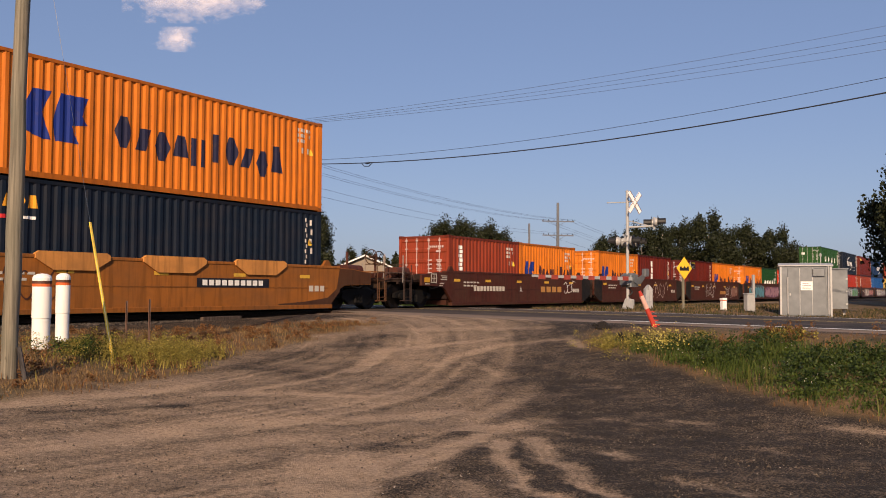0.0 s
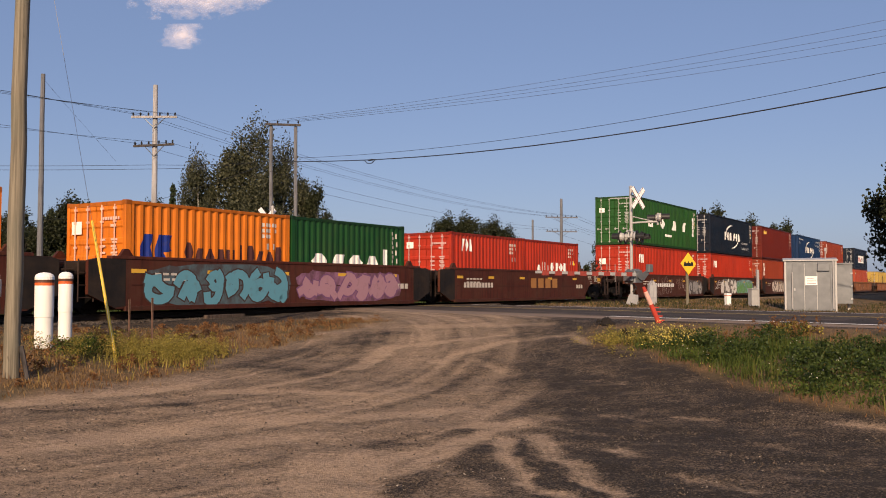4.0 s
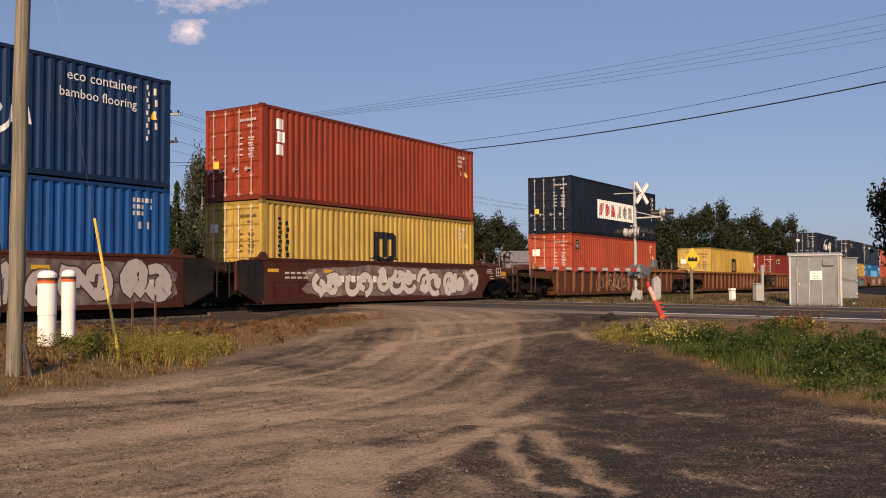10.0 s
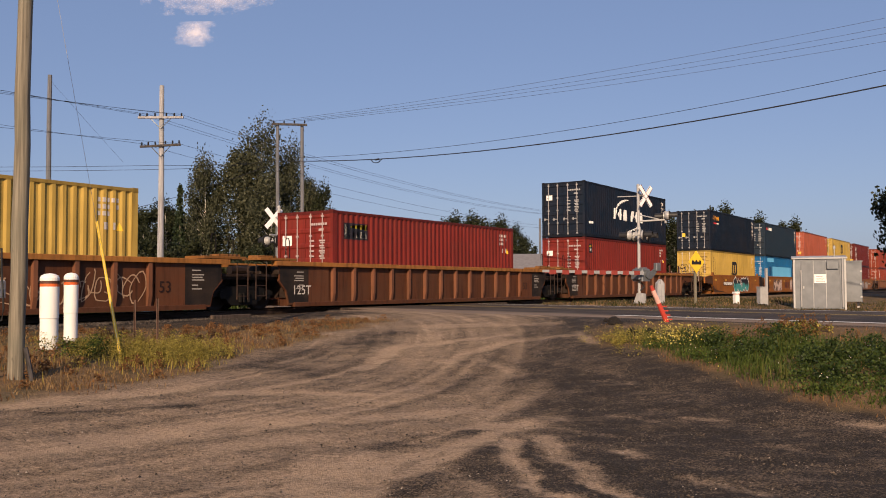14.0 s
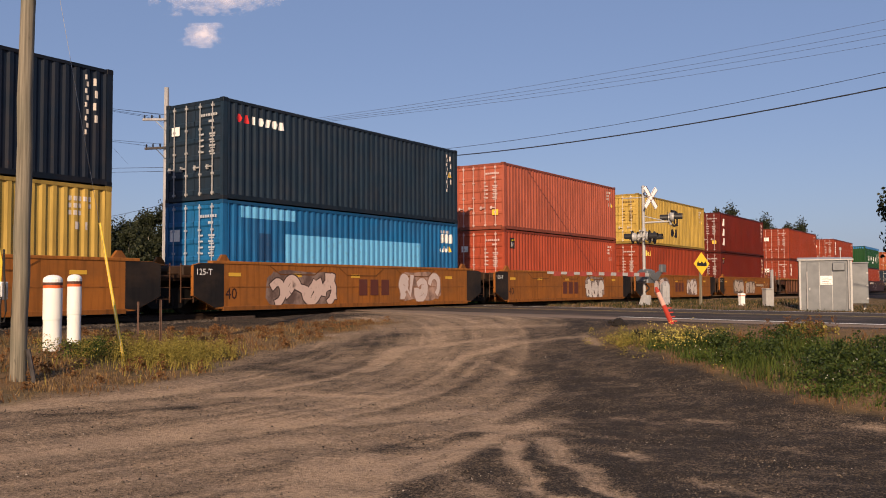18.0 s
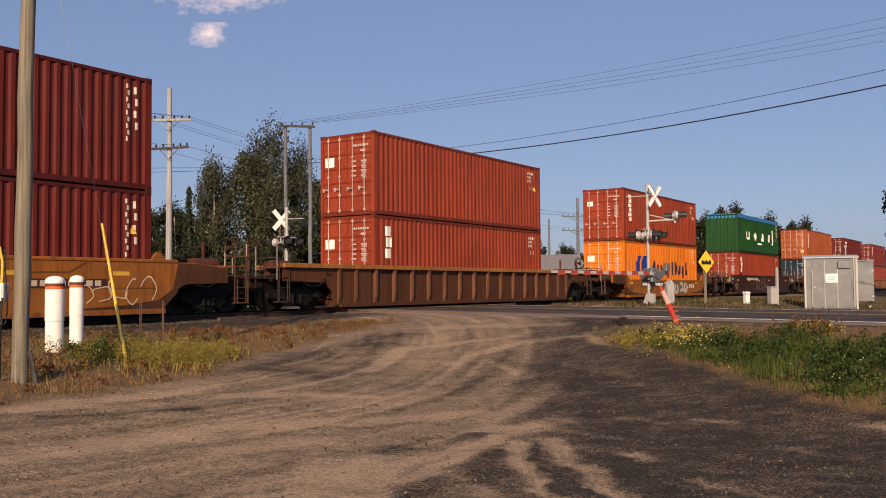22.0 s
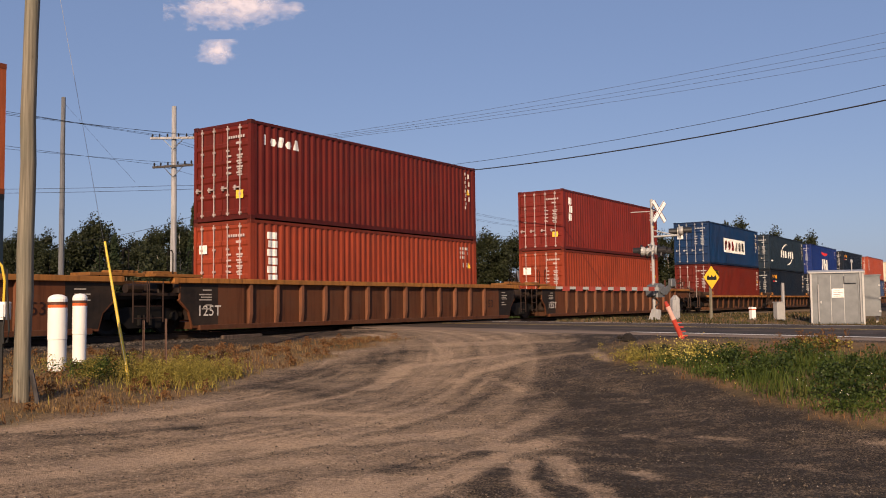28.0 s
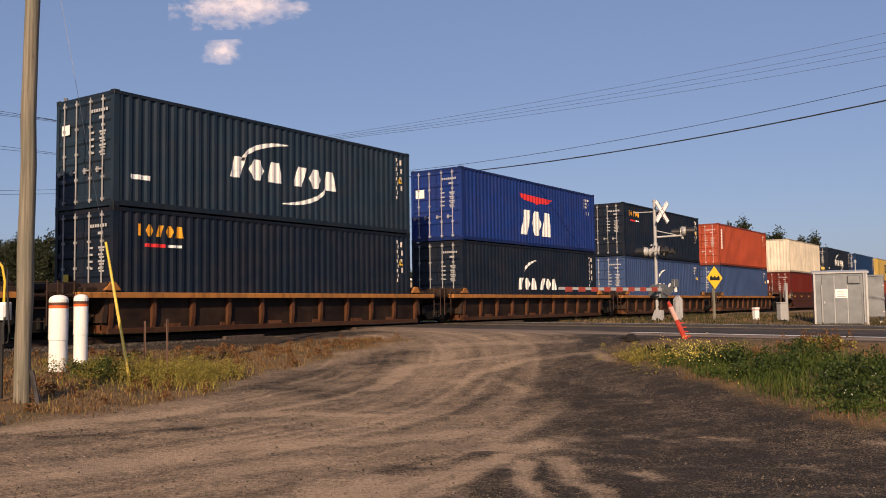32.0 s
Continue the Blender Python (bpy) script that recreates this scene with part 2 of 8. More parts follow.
def asphalt_material():
    n = Nodes("asphalt")
    v = n.coords()
    fine = n.noise(60, v, 8)
    wide = n.noise(0.5, v, 6)
    c = n.mix(n.ramp(fine, 0.3, 0.75), (0.015, 0.0115, 0.0088), (0.044, 0.034, 0.026))
    dust = n.add("ShaderNodeAttribute")
    dust.attribute_name = "dust"
    lay = n.math("ADD", dust.outputs["Fac"], n.math("MULTIPLY", n.math("SUBTRACT", n.noise(1.4, v, 8), 0.5), 1.1), True)
    c = n.mix(lay, c, n.mix(n.ramp(fine, 0.3, 0.7), (0.16, 0.115, 0.08), (0.27, 0.20, 0.145)))
    c = n.mix(n.math("MULTIPLY", n.ramp(wide, 0.4, 0.7), 0.35), c, (0.065, 0.053, 0.042))
    return n.done(c, 0.85, 0, fine, 0.01, 0.6)


GROUND = ground_material()
ASPHALT = asphalt_material()
# bed colour lowered likewise, train's shade included; loose stones stay lighter
BALLAST = plain("ballast", (0.022, 0.018, 0.015), 0.95, 0, 0.55, 26.0, 0.05)
ROAD_LINE = plain("road_line_paint", (0.74, 0.72, 0.66), 0.7, 0, 0.25, 12.0)
YELLOW_LINE = plain("yellow_line_paint", (0.50, 0.36, 0.10), 0.7, 0, 0.35, 12.0)

# ---------------------------------------------------------------- mesh tools


class Geo:
    """Collects simple solids and turns them into one mesh."""

    def __init__(self):
        self.v, self.f = [], []

    def raw(self, verts, faces):
        o = len(self.v)
        self.v += [tuple(p) for p in verts]
        self.f += [tuple(i + o for i in f) for f in faces]
        return self

    def box(self, x0, x1, y0, y1, z0, z1, b=0.0):
        """A box; b cuts its upright and upper edges by that much."""
        if b <= 0:
            p = [(x, y, z) for z in (z0, z1) for y in (y0, y1) for x in (x0, x1)]
            return self.raw(p, [(0, 2, 3, 1), (4, 5, 7, 6), (0, 1, 5, 4), (2, 6, 7, 3), (0, 4, 6, 2), (1, 3, 7, 5)])
        ring = [(x0 + b, y0), (x1 - b, y0), (x1, y0 + b), (x1, y1 - b), (x1 - b, y1), (x0 + b, y1), (x0, y1 - b), (x0, y0 + b)]
        mx, my = (x0 + x1) / 2, (y0 + y1) / 2
        kx, ky = 1 - b / max(1e-6, (x1 - x0) / 2), 1 - b / max(1e-6, (y1 - y0) / 2)
        top = [(mx + (x - mx) * kx, my + (y - my) * ky) for x, y in ring]
        p = [(x, y, z0) for x, y in ring] + [(x, y, z1 - b) for x, y in ring] + [(x, y, z1) for x, y in top]
        f = [tuple(reversed(range(8))), tuple(range(16, 24))]
        for r in (0, 8):
            f += [(r + i, r + (i + 1) % 8, r + 8 + (i + 1) % 8, r + 8 + i) for i in range(8)]
        return self.raw(p, f)

    def plate(self, poly, y0, y1):
        """A polygon in x and z, given thickness along y."""
        n = len(poly)
        p = [(x, y0, z) for x, z in poly] + [(x, y1, z) for x, z in poly]
        return self.raw(p, [tuple(range(n)), tuple(reversed(range(n, 2 * n)))] + [(i, i + n, (i + 1) % n + n, (i + 1) % n) for i in range(n)])

    def tube(self, a, b, r, r2=None, n=8, caps=True):
        a, b = Vector(a), Vector(b)
        r2 = r if r2 is None else r2
        w = (b - a).normalized()
        u = w.orthogonal().normalized()
        t = w.cross(u)
        p = []
        for c, k in ((a, r), (b, r2)):
            p += [c + (u * math.cos(2 * math.pi * i / n) + t * math.sin(2 * math.pi * i / n)) * k for i in range(n)]
        f = [(i, (i + 1) % n, n + (i + 1) % n, n + i) for i in range(n)]
        if caps:
            f += [tuple(reversed(range(n))), tuple(range(n, 2 * n))]
        return self.raw(p, f)

    def spin(self, profile, c=(0, 0, 0), n=16, axis="z"):
        """A profile of (radius, height) turned round an axis."""
        p, f = [], []
        for r, h in profile:
            for i in range(n):
                a = 2 * math.pi * i / n
                q = (r * math.cos(a), r * math.sin(a), h) if axis == "z" else (r * math.cos(a), h, r * math.sin(a))
                p.append((q[0] + c[0], q[1] + c[1], q[2] + c[2]))
        for k in range(len(profile) - 1):
            f += [(k * n + i, k * n + (i + 1) % n, (k + 1) * n + (i + 1) % n, (k + 1) * n + i) for i in range(n)]
        f += [tuple(reversed(range(n))), tuple(range((len(profile) - 1) * n, len(profile) * n))]
        return self.raw(p, f)

    def mesh(self, name, material=None, smooth=False):
        me = bpy.data.meshes.new(name)
        me.from_pydata(self.v, [], self.f)
        if material:
            me.materials.append(material)
        if smooth:
            me.polygons.foreach_set("use_smooth", [True] * len(me.polygons))
        bm = bmesh.new()
        bm.from_mesh(me)
        bmesh.ops.recalc_face_normals(bm, faces=bm.faces)
        bm.to_mesh(me)
        bm.free()
        return me


def run(g, pts, r, n=6):
    """One tube through the points."""
    pts = [Vector(p) for p in pts]
    last = None
    for k, p in enumerate(pts):
        w = (pts[min(k + 1, len(pts) - 1)] - pts[max(k - 1, 0)]).normalized()
        u = Vector((0, 0, 1)).cross(w)
        u = (u if u.length > 0.05 else Vector((1, 0, 0)).cross(w)).normalized()
        t = w.cross(u)
        o = len(g.v)
        g.v += [tuple(p + (u * math.cos(2 * math.pi * i / n) + t * math.sin(2 * math.pi * i / n)) * r) for i in range(n)]
        if last is not None:
            g.f += [(last + i, last + (i + 1) % n, o + (i + 1) % n, o + i) for i in range(n)]
        last = o


MESHES = {}


def shared(key, build, material=None, smooth=False):
    """The one mesh of that key, built when first asked for."""
    if key not in MESHES:
        g = Geo()
        build(g)
        MESHES[key] = g.mesh(key.split("|")[0], material, smooth)
    return MESHES[key]


def part(name, mesh, parent, color=None, label="", at=None):
    ob = new(name, mesh)
    ob.parent = parent
    if at is not None:
        ob.matrix_basis = at
    if color:
        ob.color = (*color, 1)
    if label:
        ob["label"] = label
    return ob


def thing(name, label, category, at=None, group="", kind="", mesh=None):
    ob = new(name, mesh)
    if at is not None:
        ob.matrix_basis = at
    return tagged(ob, label, category, group, kind)


def smooth_step(a, b, x):
    t = np.clip((x - a) / (b - a), 0, 1)
    return t * t * (3 - 2 * t)


# ---------------------------------------------------------------- plan
# The track's way, its square, and the road's way
TURN = radians(33.15)
ALONG = np.array((math.sin(TURN), math.cos(TURN)))      # along the track, away to the right
ACROSS = np.array((-math.cos(TURN), math.sin(TURN)))    # across the track, away from the camera
ROAD_ACROSS = np.array((0.791, 0.612))
ROAD_ALONG = np.array((-0.612, 0.791))
TRACK_Q, RAIL_Z = 20.18, 0.94
ROAD_R0, ROAD_R1, ROAD_Z = 15.9, 24.0, 0.90
HEADING = 90 - 33.15


def on_track(s, q=TRACK_Q, z=RAIL_Z):
    p = ALONG * s + ACROSS * q
    return pose(p[0], p[1], z, 0, 0, HEADING)


def ground_z(x, y):
    """Height of the ground sheet: a low lot that climbs to the track and to the road."""
    x, y = np.asarray(x, float), np.asarray(y, float)
    q = ACROSS[0] * x + ACROSS[1] * y
    r = ROAD_ACROSS[0] * x + ROAD_ACROSS[1] * y
    a = smooth_step(4.5, 18.3, q) * 0.80
    b = smooth_step(7.6, 15.3, r) * 0.97
    z = 0.9 * (1 - (1 - a) * (1 - b))
    beyond = smooth_step(24.5, 28.0, r) * smooth_step(-6, 4, q)
    z = z * (1 - beyond) + (0.62 + 0.27 * smooth_step(8.4, 10.2, q)) * beyond
    behind = smooth_step(22.5, 26.0, q) * (1 - smooth_step(14, 15.5, r) * (1 - smooth_step(24.5, 26, r)))
    z = z * (1 - behind) + 0.55 * behind
    far = smooth_step(60, 160, np.hypot(x, y))
    z = z * (1 - far) + 0.45 * far
    return z


def ground_at(x, y):
    return float(ground_z(x, y))


# swept lanes, dusty patches and dark gravel on the lot: points on the ground, half width, lighter or darker
RUTS = [
    ([(0.71, 9.5), (0.71, 8.15), (0.79, 7.24), (0.9, 6.76)], 0.11, 0.8),
    ([(1.06, 9.67), (1.15, 8.54), (1.23, 7.44), (1.33, 6.76)], 0.12, 0.75),
    ([(0.52, 10.34), (0.88, 10.36), (1.31, 10.96)], 0.24, 0.65),
    ([(2.01, 11.04), (2.26, 10.78), (2.49, 10.46)], 0.07, 0.65),
    ([(2.85, 10.58), (3.15, 10.35)], 0.06, 0.5),
    ([(1.8, 8.82), (1.8, 8.45)], 0.12, 0.5),
    ([(2.04, 7.69), (2.22, 7.31), (2.43, 7.01)], 0.1, 0.42),
    ([(2.26, 13.33), (2.65, 12.96)], 0.08, 0.42),
    ([(3.2, 9.05), (3.47, 8.73)], 0.06, 0.35),
    ([(-0.41, 7.73), (-0.08, 8.37), (0.31, 9.16), (0.52, 9.85)], 0.11, 0.6),
    ([(-0.71, 6.84), (-0.7, 7.47), (-0.7, 8.29)], 0.22, 0.45),
    ([(-1.1, 6.85), (-1.17, 7.79), (-1.18, 8.39)], 0.18, 0.45),
    ([(0.4, 6.86), (0.25, 7.45), (0.12, 7.91)], 0.1, 0.35),
]
SWEPT = [
    ([(-2.95, 12.19), (-2.09, 12.58), (-1.06, 12.49)], 0.16, 0.5),
    ([(-2.45, 10.14), (-1.49, 10.53), (-0.58, 10.9), (0.33, 11.62)], 0.24, 0.42),
    ([(-1.38, 15.22), (-0.94, 17.61), (0.06, 18.13), (1.33, 18.23)], 0.2, 0.45),
    ([(0.05, 15.69), (0.48, 16.67), (1.27, 17.41), (2.36, 17.42)], 0.16, 0.35),
    ([(0.65, 15.77), (1.06, 14.62)], 0.12, 0.3),
    ([(-2.13, 8.81), (-1.75, 9.15), (-1.34, 9.51)], 0.22, 0.35),
    ([(-5.06, 10.28), (-4.5, 10.78), (-3.73, 11.33)], 0.14, 0.35),
    ([(-3.56, 8.95), (-3.08, 9.35), (-2.65, 9.93)], 0.2, 0.4),
    ([(-0.31, 20.46), (0.96, 20.1), (2.39, 19.4)], 0.35, 0.3),
]
DARK = [
    ([(-0.54, 8.98), (-0.15, 9.64), (0.28, 10.02)], 0.2, -0.7),
    ([(-0.75, 8.28), (-0.51, 8.48)], 0.13, -0.6),
    ([(0.83, 9), (0.87, 7.66), (0.92, 7)], 0.06, -0.9),
    ([(1.08, 7.66), (1.13, 6.85)], 0.05, -0.6),
    ([(-1.98, 14.05), (-1.41, 15.53)], 0.35, -0.5),
    ([(-2.9, 14.65), (-2.36, 16.73), (-1.27, 19.38)], 0.7, -0.5),
    ([(0.13, 13.17), (0.42, 14.58), (0.79, 16.54)], 0.3, -0.3),
    ([(1.04, 13.05), (1.39, 14.26), (1.77, 16.04)], 0.25, -0.22),
    ([(0.21, 7.68), (0.39, 8.42), (0.55, 8.85)], 0.16, -0.8),
    ([(-0.42, 7.02), (-0.21, 7.46), (-0.13, 7.8)], 0.16, -0.7),
    ([(-2.08, 6.86), (-1.57, 7.25), (-1.26, 7.57)], 0.22, -0.8),
    ([(-4.58, 10.08), (-3.85, 10.49), (-3.17, 11.09)], 0.1, -0.5),
]


def value_noise(u, v, seed):
    """Smooth random values over a unit grid."""
    i, j = np.floor(u).astype(int), np.floor(v).astype(int)
    f, g = u - i, v - j
    f, g = f * f * (3 - 2 * f), g * g * (3 - 2 * g)

    def h(a, b):
        k = np.sin(a * 127.1 + b * 311.7 + seed * 74.7) * 43758.5453
        return k - np.floor(k)
    return (h(i, j) * (1 - f) + h(i + 1, j) * f) * (1 - g) + (h(i, j + 1) * (1 - f) + h(i + 1, j + 1) * f) * g


def lane_mask(x, y):
    """How dusty the lot is at each point: swept streaks, and ruts where wheels went."""
    q = ACROSS[0] * x + ACROSS[1] * y
    r = ROAD_ACROSS[0] * x + ROAD_ACROSS[1] * y
    edge = 0.7 + np.where(y > 10, 0.15, 0.2) * (y - 10)
    right = smooth_step(-0.9, 1.0, x - edge) * smooth_step(24, 20, y)
    base = 0.63 - 0.57 * right
    # streaks on the two bends that wheels take from the entrance
    a, far = np.arctan2(y - 18.7, x + 13.7), np.hypot(x + 13.7, y - 18.7)
    s = 0.25 * value_noise(far * 1.4, a * 3.0, 1) + 0.40 * value_noise(far * 4.6, a * 4.0, 2) + 0.45 * value_noise(far * 9.5, a * 5.0, 13)
    base = base + ((s - 0.55) * 0.75 + 0.30 * smooth_step(0.66, 0.80, s)) * (1 - right)
    a, far = np.arctan2(y - 18.0, x - 11.9), np.hypot(x - 11.9, y - 18.0)
    s = 0.5 * value_noise(far * 1.5, a * 4.0, 3) + 0.5 * value_noise(far * 4.2, a * 7.0, 4)
    base = base + ((s - 0.5) * 0.55 + 0.5 * smooth_step(0.70, 0.86, s)) * right
    wx = x + 0.14 * (value_noise(x * 1.9, y * 1.9, 6) - 0.5) + 0.12 * (value_noise(x * 6, y * 6, 7) - 0.5)
    wy = y + 0.14 * (value_noise(x * 1.9, y * 1.9, 8) - 0.5) + 0.12 * (value_noise(x * 6, y * 6, 9) - 0.5)
    for pts, half, gain in RUTS + SWEPT + DARK:
        best = np.full(x.shape, 1e9)
        for (ax, ay), (bx, by) in zip(pts, pts[1:]):
            dx, dy = bx - ax, by - ay
            t = np.clip(((wx - ax) * dx + (wy - ay) * dy) / (dx * dx + dy * dy), 0, 1)
            best = np.minimum(best, np.hypot(wx - ax - t * dx, wy - ay - t * dy))
        rag = 0.45 + 0.9 * value_noise(x * 3.3, y * 3.3, 5)
        base = base + (gain if gain > 0 else 0.7 * gain) * (1 - smooth_step(half * 0.35, half * 1.5, best)) * rag
    base = base - 0.7 * smooth_step(15.0, 16.4, q) * smooth_step(14.6, 13.2, r)
    return np.clip(base, 0, 1)


def turf_mask(x, y):
    """Where dry turf covers the ground instead of gravel."""
    q = ACROSS[0] * x + ACROSS[1] * y
    r = ROAD_ACROSS[0] * x + ROAD_ACROSS[1] * y
    wob = 0.6 * (value_noise(x * 1.2, y * 1.2, 11) - 0.5) + 0.5 * (value_noise(x * 3.1, y * 3.1, 12) - 0.5)
    low = np.interp(r, (2.3, 3.8, 4.8, 6.0, 7.7, 9.4, 12.2), (10.0, 10.1, 10.4, 10.8, 12.0, 12.9, 12.7))
    high = np.interp(r, (3.9, 6.2, 8.8, 10.6, 12.7), (16.9, 16.6, 15.8, 15.7, 14.4))
    left = smooth_step(-0.1, 0.7, q + wob - low) * smooth_step(0.5, -0.4, q + wob - high) * smooth_step(13.2, 12.2, r + wob)
    rim = np.interp(y, (7.0, 8.5, 9.8, 10.2, 11.0, 11.9, 12.9, 14.0, 16.2), (6.5, 5.6, 4.82, 4.58, 4.24, 3.9, 3.77, 3.47, 2.82))
    right = smooth_step(-0.15, 0.35, x + wob * 0.6 - rim) * smooth_step(15.3, 14.2, r + wob * 0.5) * smooth_step(18.6, 17.4, y)
    beyond = smooth_step(24.8, 25.8, r + wob) * smooth_step(17.6, 16.6, q)
    behind = smooth_step(22.4, 24.0, q) * (1 - smooth_step(13.5, 15, r) * (1 - smooth_step(25, 26, r)))
    far = smooth_step(30, 45, np.hypot(x, y)) * smooth_step(17.0, 15.5, q) * (1 - smooth_step(14, 15.5, r) * (1 - smooth_step(24.5, 26, r)))
    return np.clip(left + right + beyond + behind + far, 0, 1)


def grid_steps(lo, hi, fine, reach):
    """Coordinates at even fine steps from lo to hi, then ever wider out to the reach."""
    mid = list(np.arange(lo, hi + 1e-6, fine))
    up, step = [hi], fine
    while up[-1] < reach:
        step = min(step * 1.12, 0.45) if step < 0.44 and up[-1] < 40 else step * 1.35
        up.append(up[-1] + step)
    down, step = [lo], fine
    while down[-1] > -reach:
        step = min(step * 1.12, 0.45) if step < 0.44 and down[-1] > -40 else step * 1.35
        down.append(down[-1] - step)
    return np.array(down[:0:-1] + mid + up[1:])


def build_ground():
    xs, ys = grid_steps(-8.5, 9.5, 0.075, 2600), grid_steps(5.2, 24, 0.075, 2600)
    gx, gy = np.meshgrid(xs, ys)
    gz = ground_z(gx, gy)
    q = ACROSS[0] * gx + ACROSS[1] * gy
    r = ROAD_ACROSS[0] * gx + ROAD_ACROSS[1] * gy
    dust, turf = lane_mask(gx, gy), turf_mask(gx, gy)
    near = smooth_step(60, 25, np.hypot(gx, gy))
    rough = np.sin(gx * 2.3 + np.sin(gy * 1.7)) * np.sin(gy * 2.9 + np.sin(gx * 2.1)) + 0.6 * np.sin(gx * 7.1 + gy * 3.3) * np.sin(gy * 6.3 - gx * 2.2)
    gz = gz + near * 0.012 * rough - near * 0.02 * (dust - 0.5)
    shoulder = smooth_step(13.6, 14.9, r) * smooth_step(20, 18, r)
    gz = gz * (1 - shoulder) + (ROAD_Z - 0.006) * shoulder
    gz = np.where((r > 15.55) & (r < 24.8), gz - 0.06, gz)     # the road lies on it
    bed = (np.abs(q - TRACK_Q) < 2.1)
    gz = np.where(bed, gz - 0.12, gz)                          # the ballast lies on it
    n, m = len(xs), len(ys)
    verts = np.stack([gx, gy, gz], -1).reshape(-1, 3)
    i = np.arange((m - 1) * n).reshape(m - 1, n)[:, :-1].ravel()
    faces = np.stack([i, i + 1, i + n + 1, i + n], -1)
    me = bpy.data.meshes.new("ground")
    me.from_pydata(verts.tolist(), [], faces.tolist())
    me.materials.append(GROUND)
    for name, values in (("dust", dust), ("turf", turf)):
        me.attributes.new(name, "FLOAT", "POINT").data.foreach_set("value", values.ravel())
    me.polygons.foreach_set("use_smooth", [True] * len(me.polygons))
    thing("ground", "dusty brown and grey gravel lot with swept tyre tracks", "ground", kind="structure", mesh=me)


build_ground()


def ribbon(name, r0, r1, z, material, t0=-400, t1=500, step=4.0, crown=0.0, parent=None, across=5, dusty=False):
    """A strip along the road from r0 to r1."""
    ts = np.arange(t0, t1 + 0.1, step)
    if dusty:
        ts = np.concatenate([np.arange(t0, -30, 10), np.arange(-30, 60, 0.5), np.arange(60, t1, 10)])
    g = Geo()
    rs = np.linspace(r0, r1, across)
    mid = (ROAD_R0 + ROAD_R1) / 2
    dust = []
    for t in ts:
        for r in rs:
            p = ROAD_ALONG * t + ROAD_ACROSS * r
            g.v.append((p[0], p[1], z + crown * (1 - ((r - mid) / 4.1) ** 2)))
            d = smooth_step(16.7, 16.0, r) * 1.1 + 0.35 * smooth_step(18.2, 16.2, r) * smooth_step(14.0, 17.0, t)
            wheel = max(0.0, 1 - abs(abs(r - 18.0) - 0.85) / 0.5) * 0.35
            dust.append(float(min(1.0, max(0.0, d - wheel + 0.12))))
    for k in range(len(ts) - 1):
        for j in range(across - 1):
            a = k * across + j
            g.f.append((a, a + 1, a + across + 1, a + across))
    me = g.mesh(name, material)
    if dusty:
        me.attributes.new("dust", "FLOAT", "POINT").data.foreach_set("value", dust)
    return part(name, me, parent) if parent else thing(name, "two-lane worn grey asphalt road over the crossing", "road", kind="structure", mesh=me)


def build_road():
    road = ribbon("road", ROAD_R0 - 0.5, ROAD_R1, ROAD_Z, ASPHALT, crown=0.03, across=34, dusty=True)
    ribbon("edge_line", 16.16, 16.44, ROAD_Z + 0.018, ROAD_LINE, -120, 14.8, 1.4, parent=road)
    ribbon("edge_line", 23.3, 23.45, ROAD_Z + 0.014, ROAD_LINE, -120, 200, parent=road)
    ribbon("centre_line", 19.70, 19.82, ROAD_Z + 0.036, YELLOW_LINE, -120, 200, parent=road)
    ribbon("centre_line", 19.98, 20.10, ROAD_Z + 0.036, YELLOW_LINE, -120, 200, parent=road)
    ribbon("shoulder", 24.0, 24.9, ROAD_Z - 0.02, BALLAST, -200, 200, parent=road)


build_road()


def sleeper(g, s, jitter=0.0):
    p0 = ALONG * s
    for a in (0,):
        c = p0 + ACROSS * TRACK_Q
        u, w = ALONG * 0.115, ACROSS * 1.3
        z0, z1 = RAIL_Z - 0.36, RAIL_Z - 0.185 + jitter
        p = [(*(c + u * i + w * j), z) for z in (z0, z1) for j in (-1, 1) for i in (-1, 1)]
        g.raw(p, [(0, 2, 3, 1), (4, 5, 7, 6), (0, 1, 5, 4), (2, 6, 7, 3), (0, 4, 6, 2), (1, 3, 7, 5)])


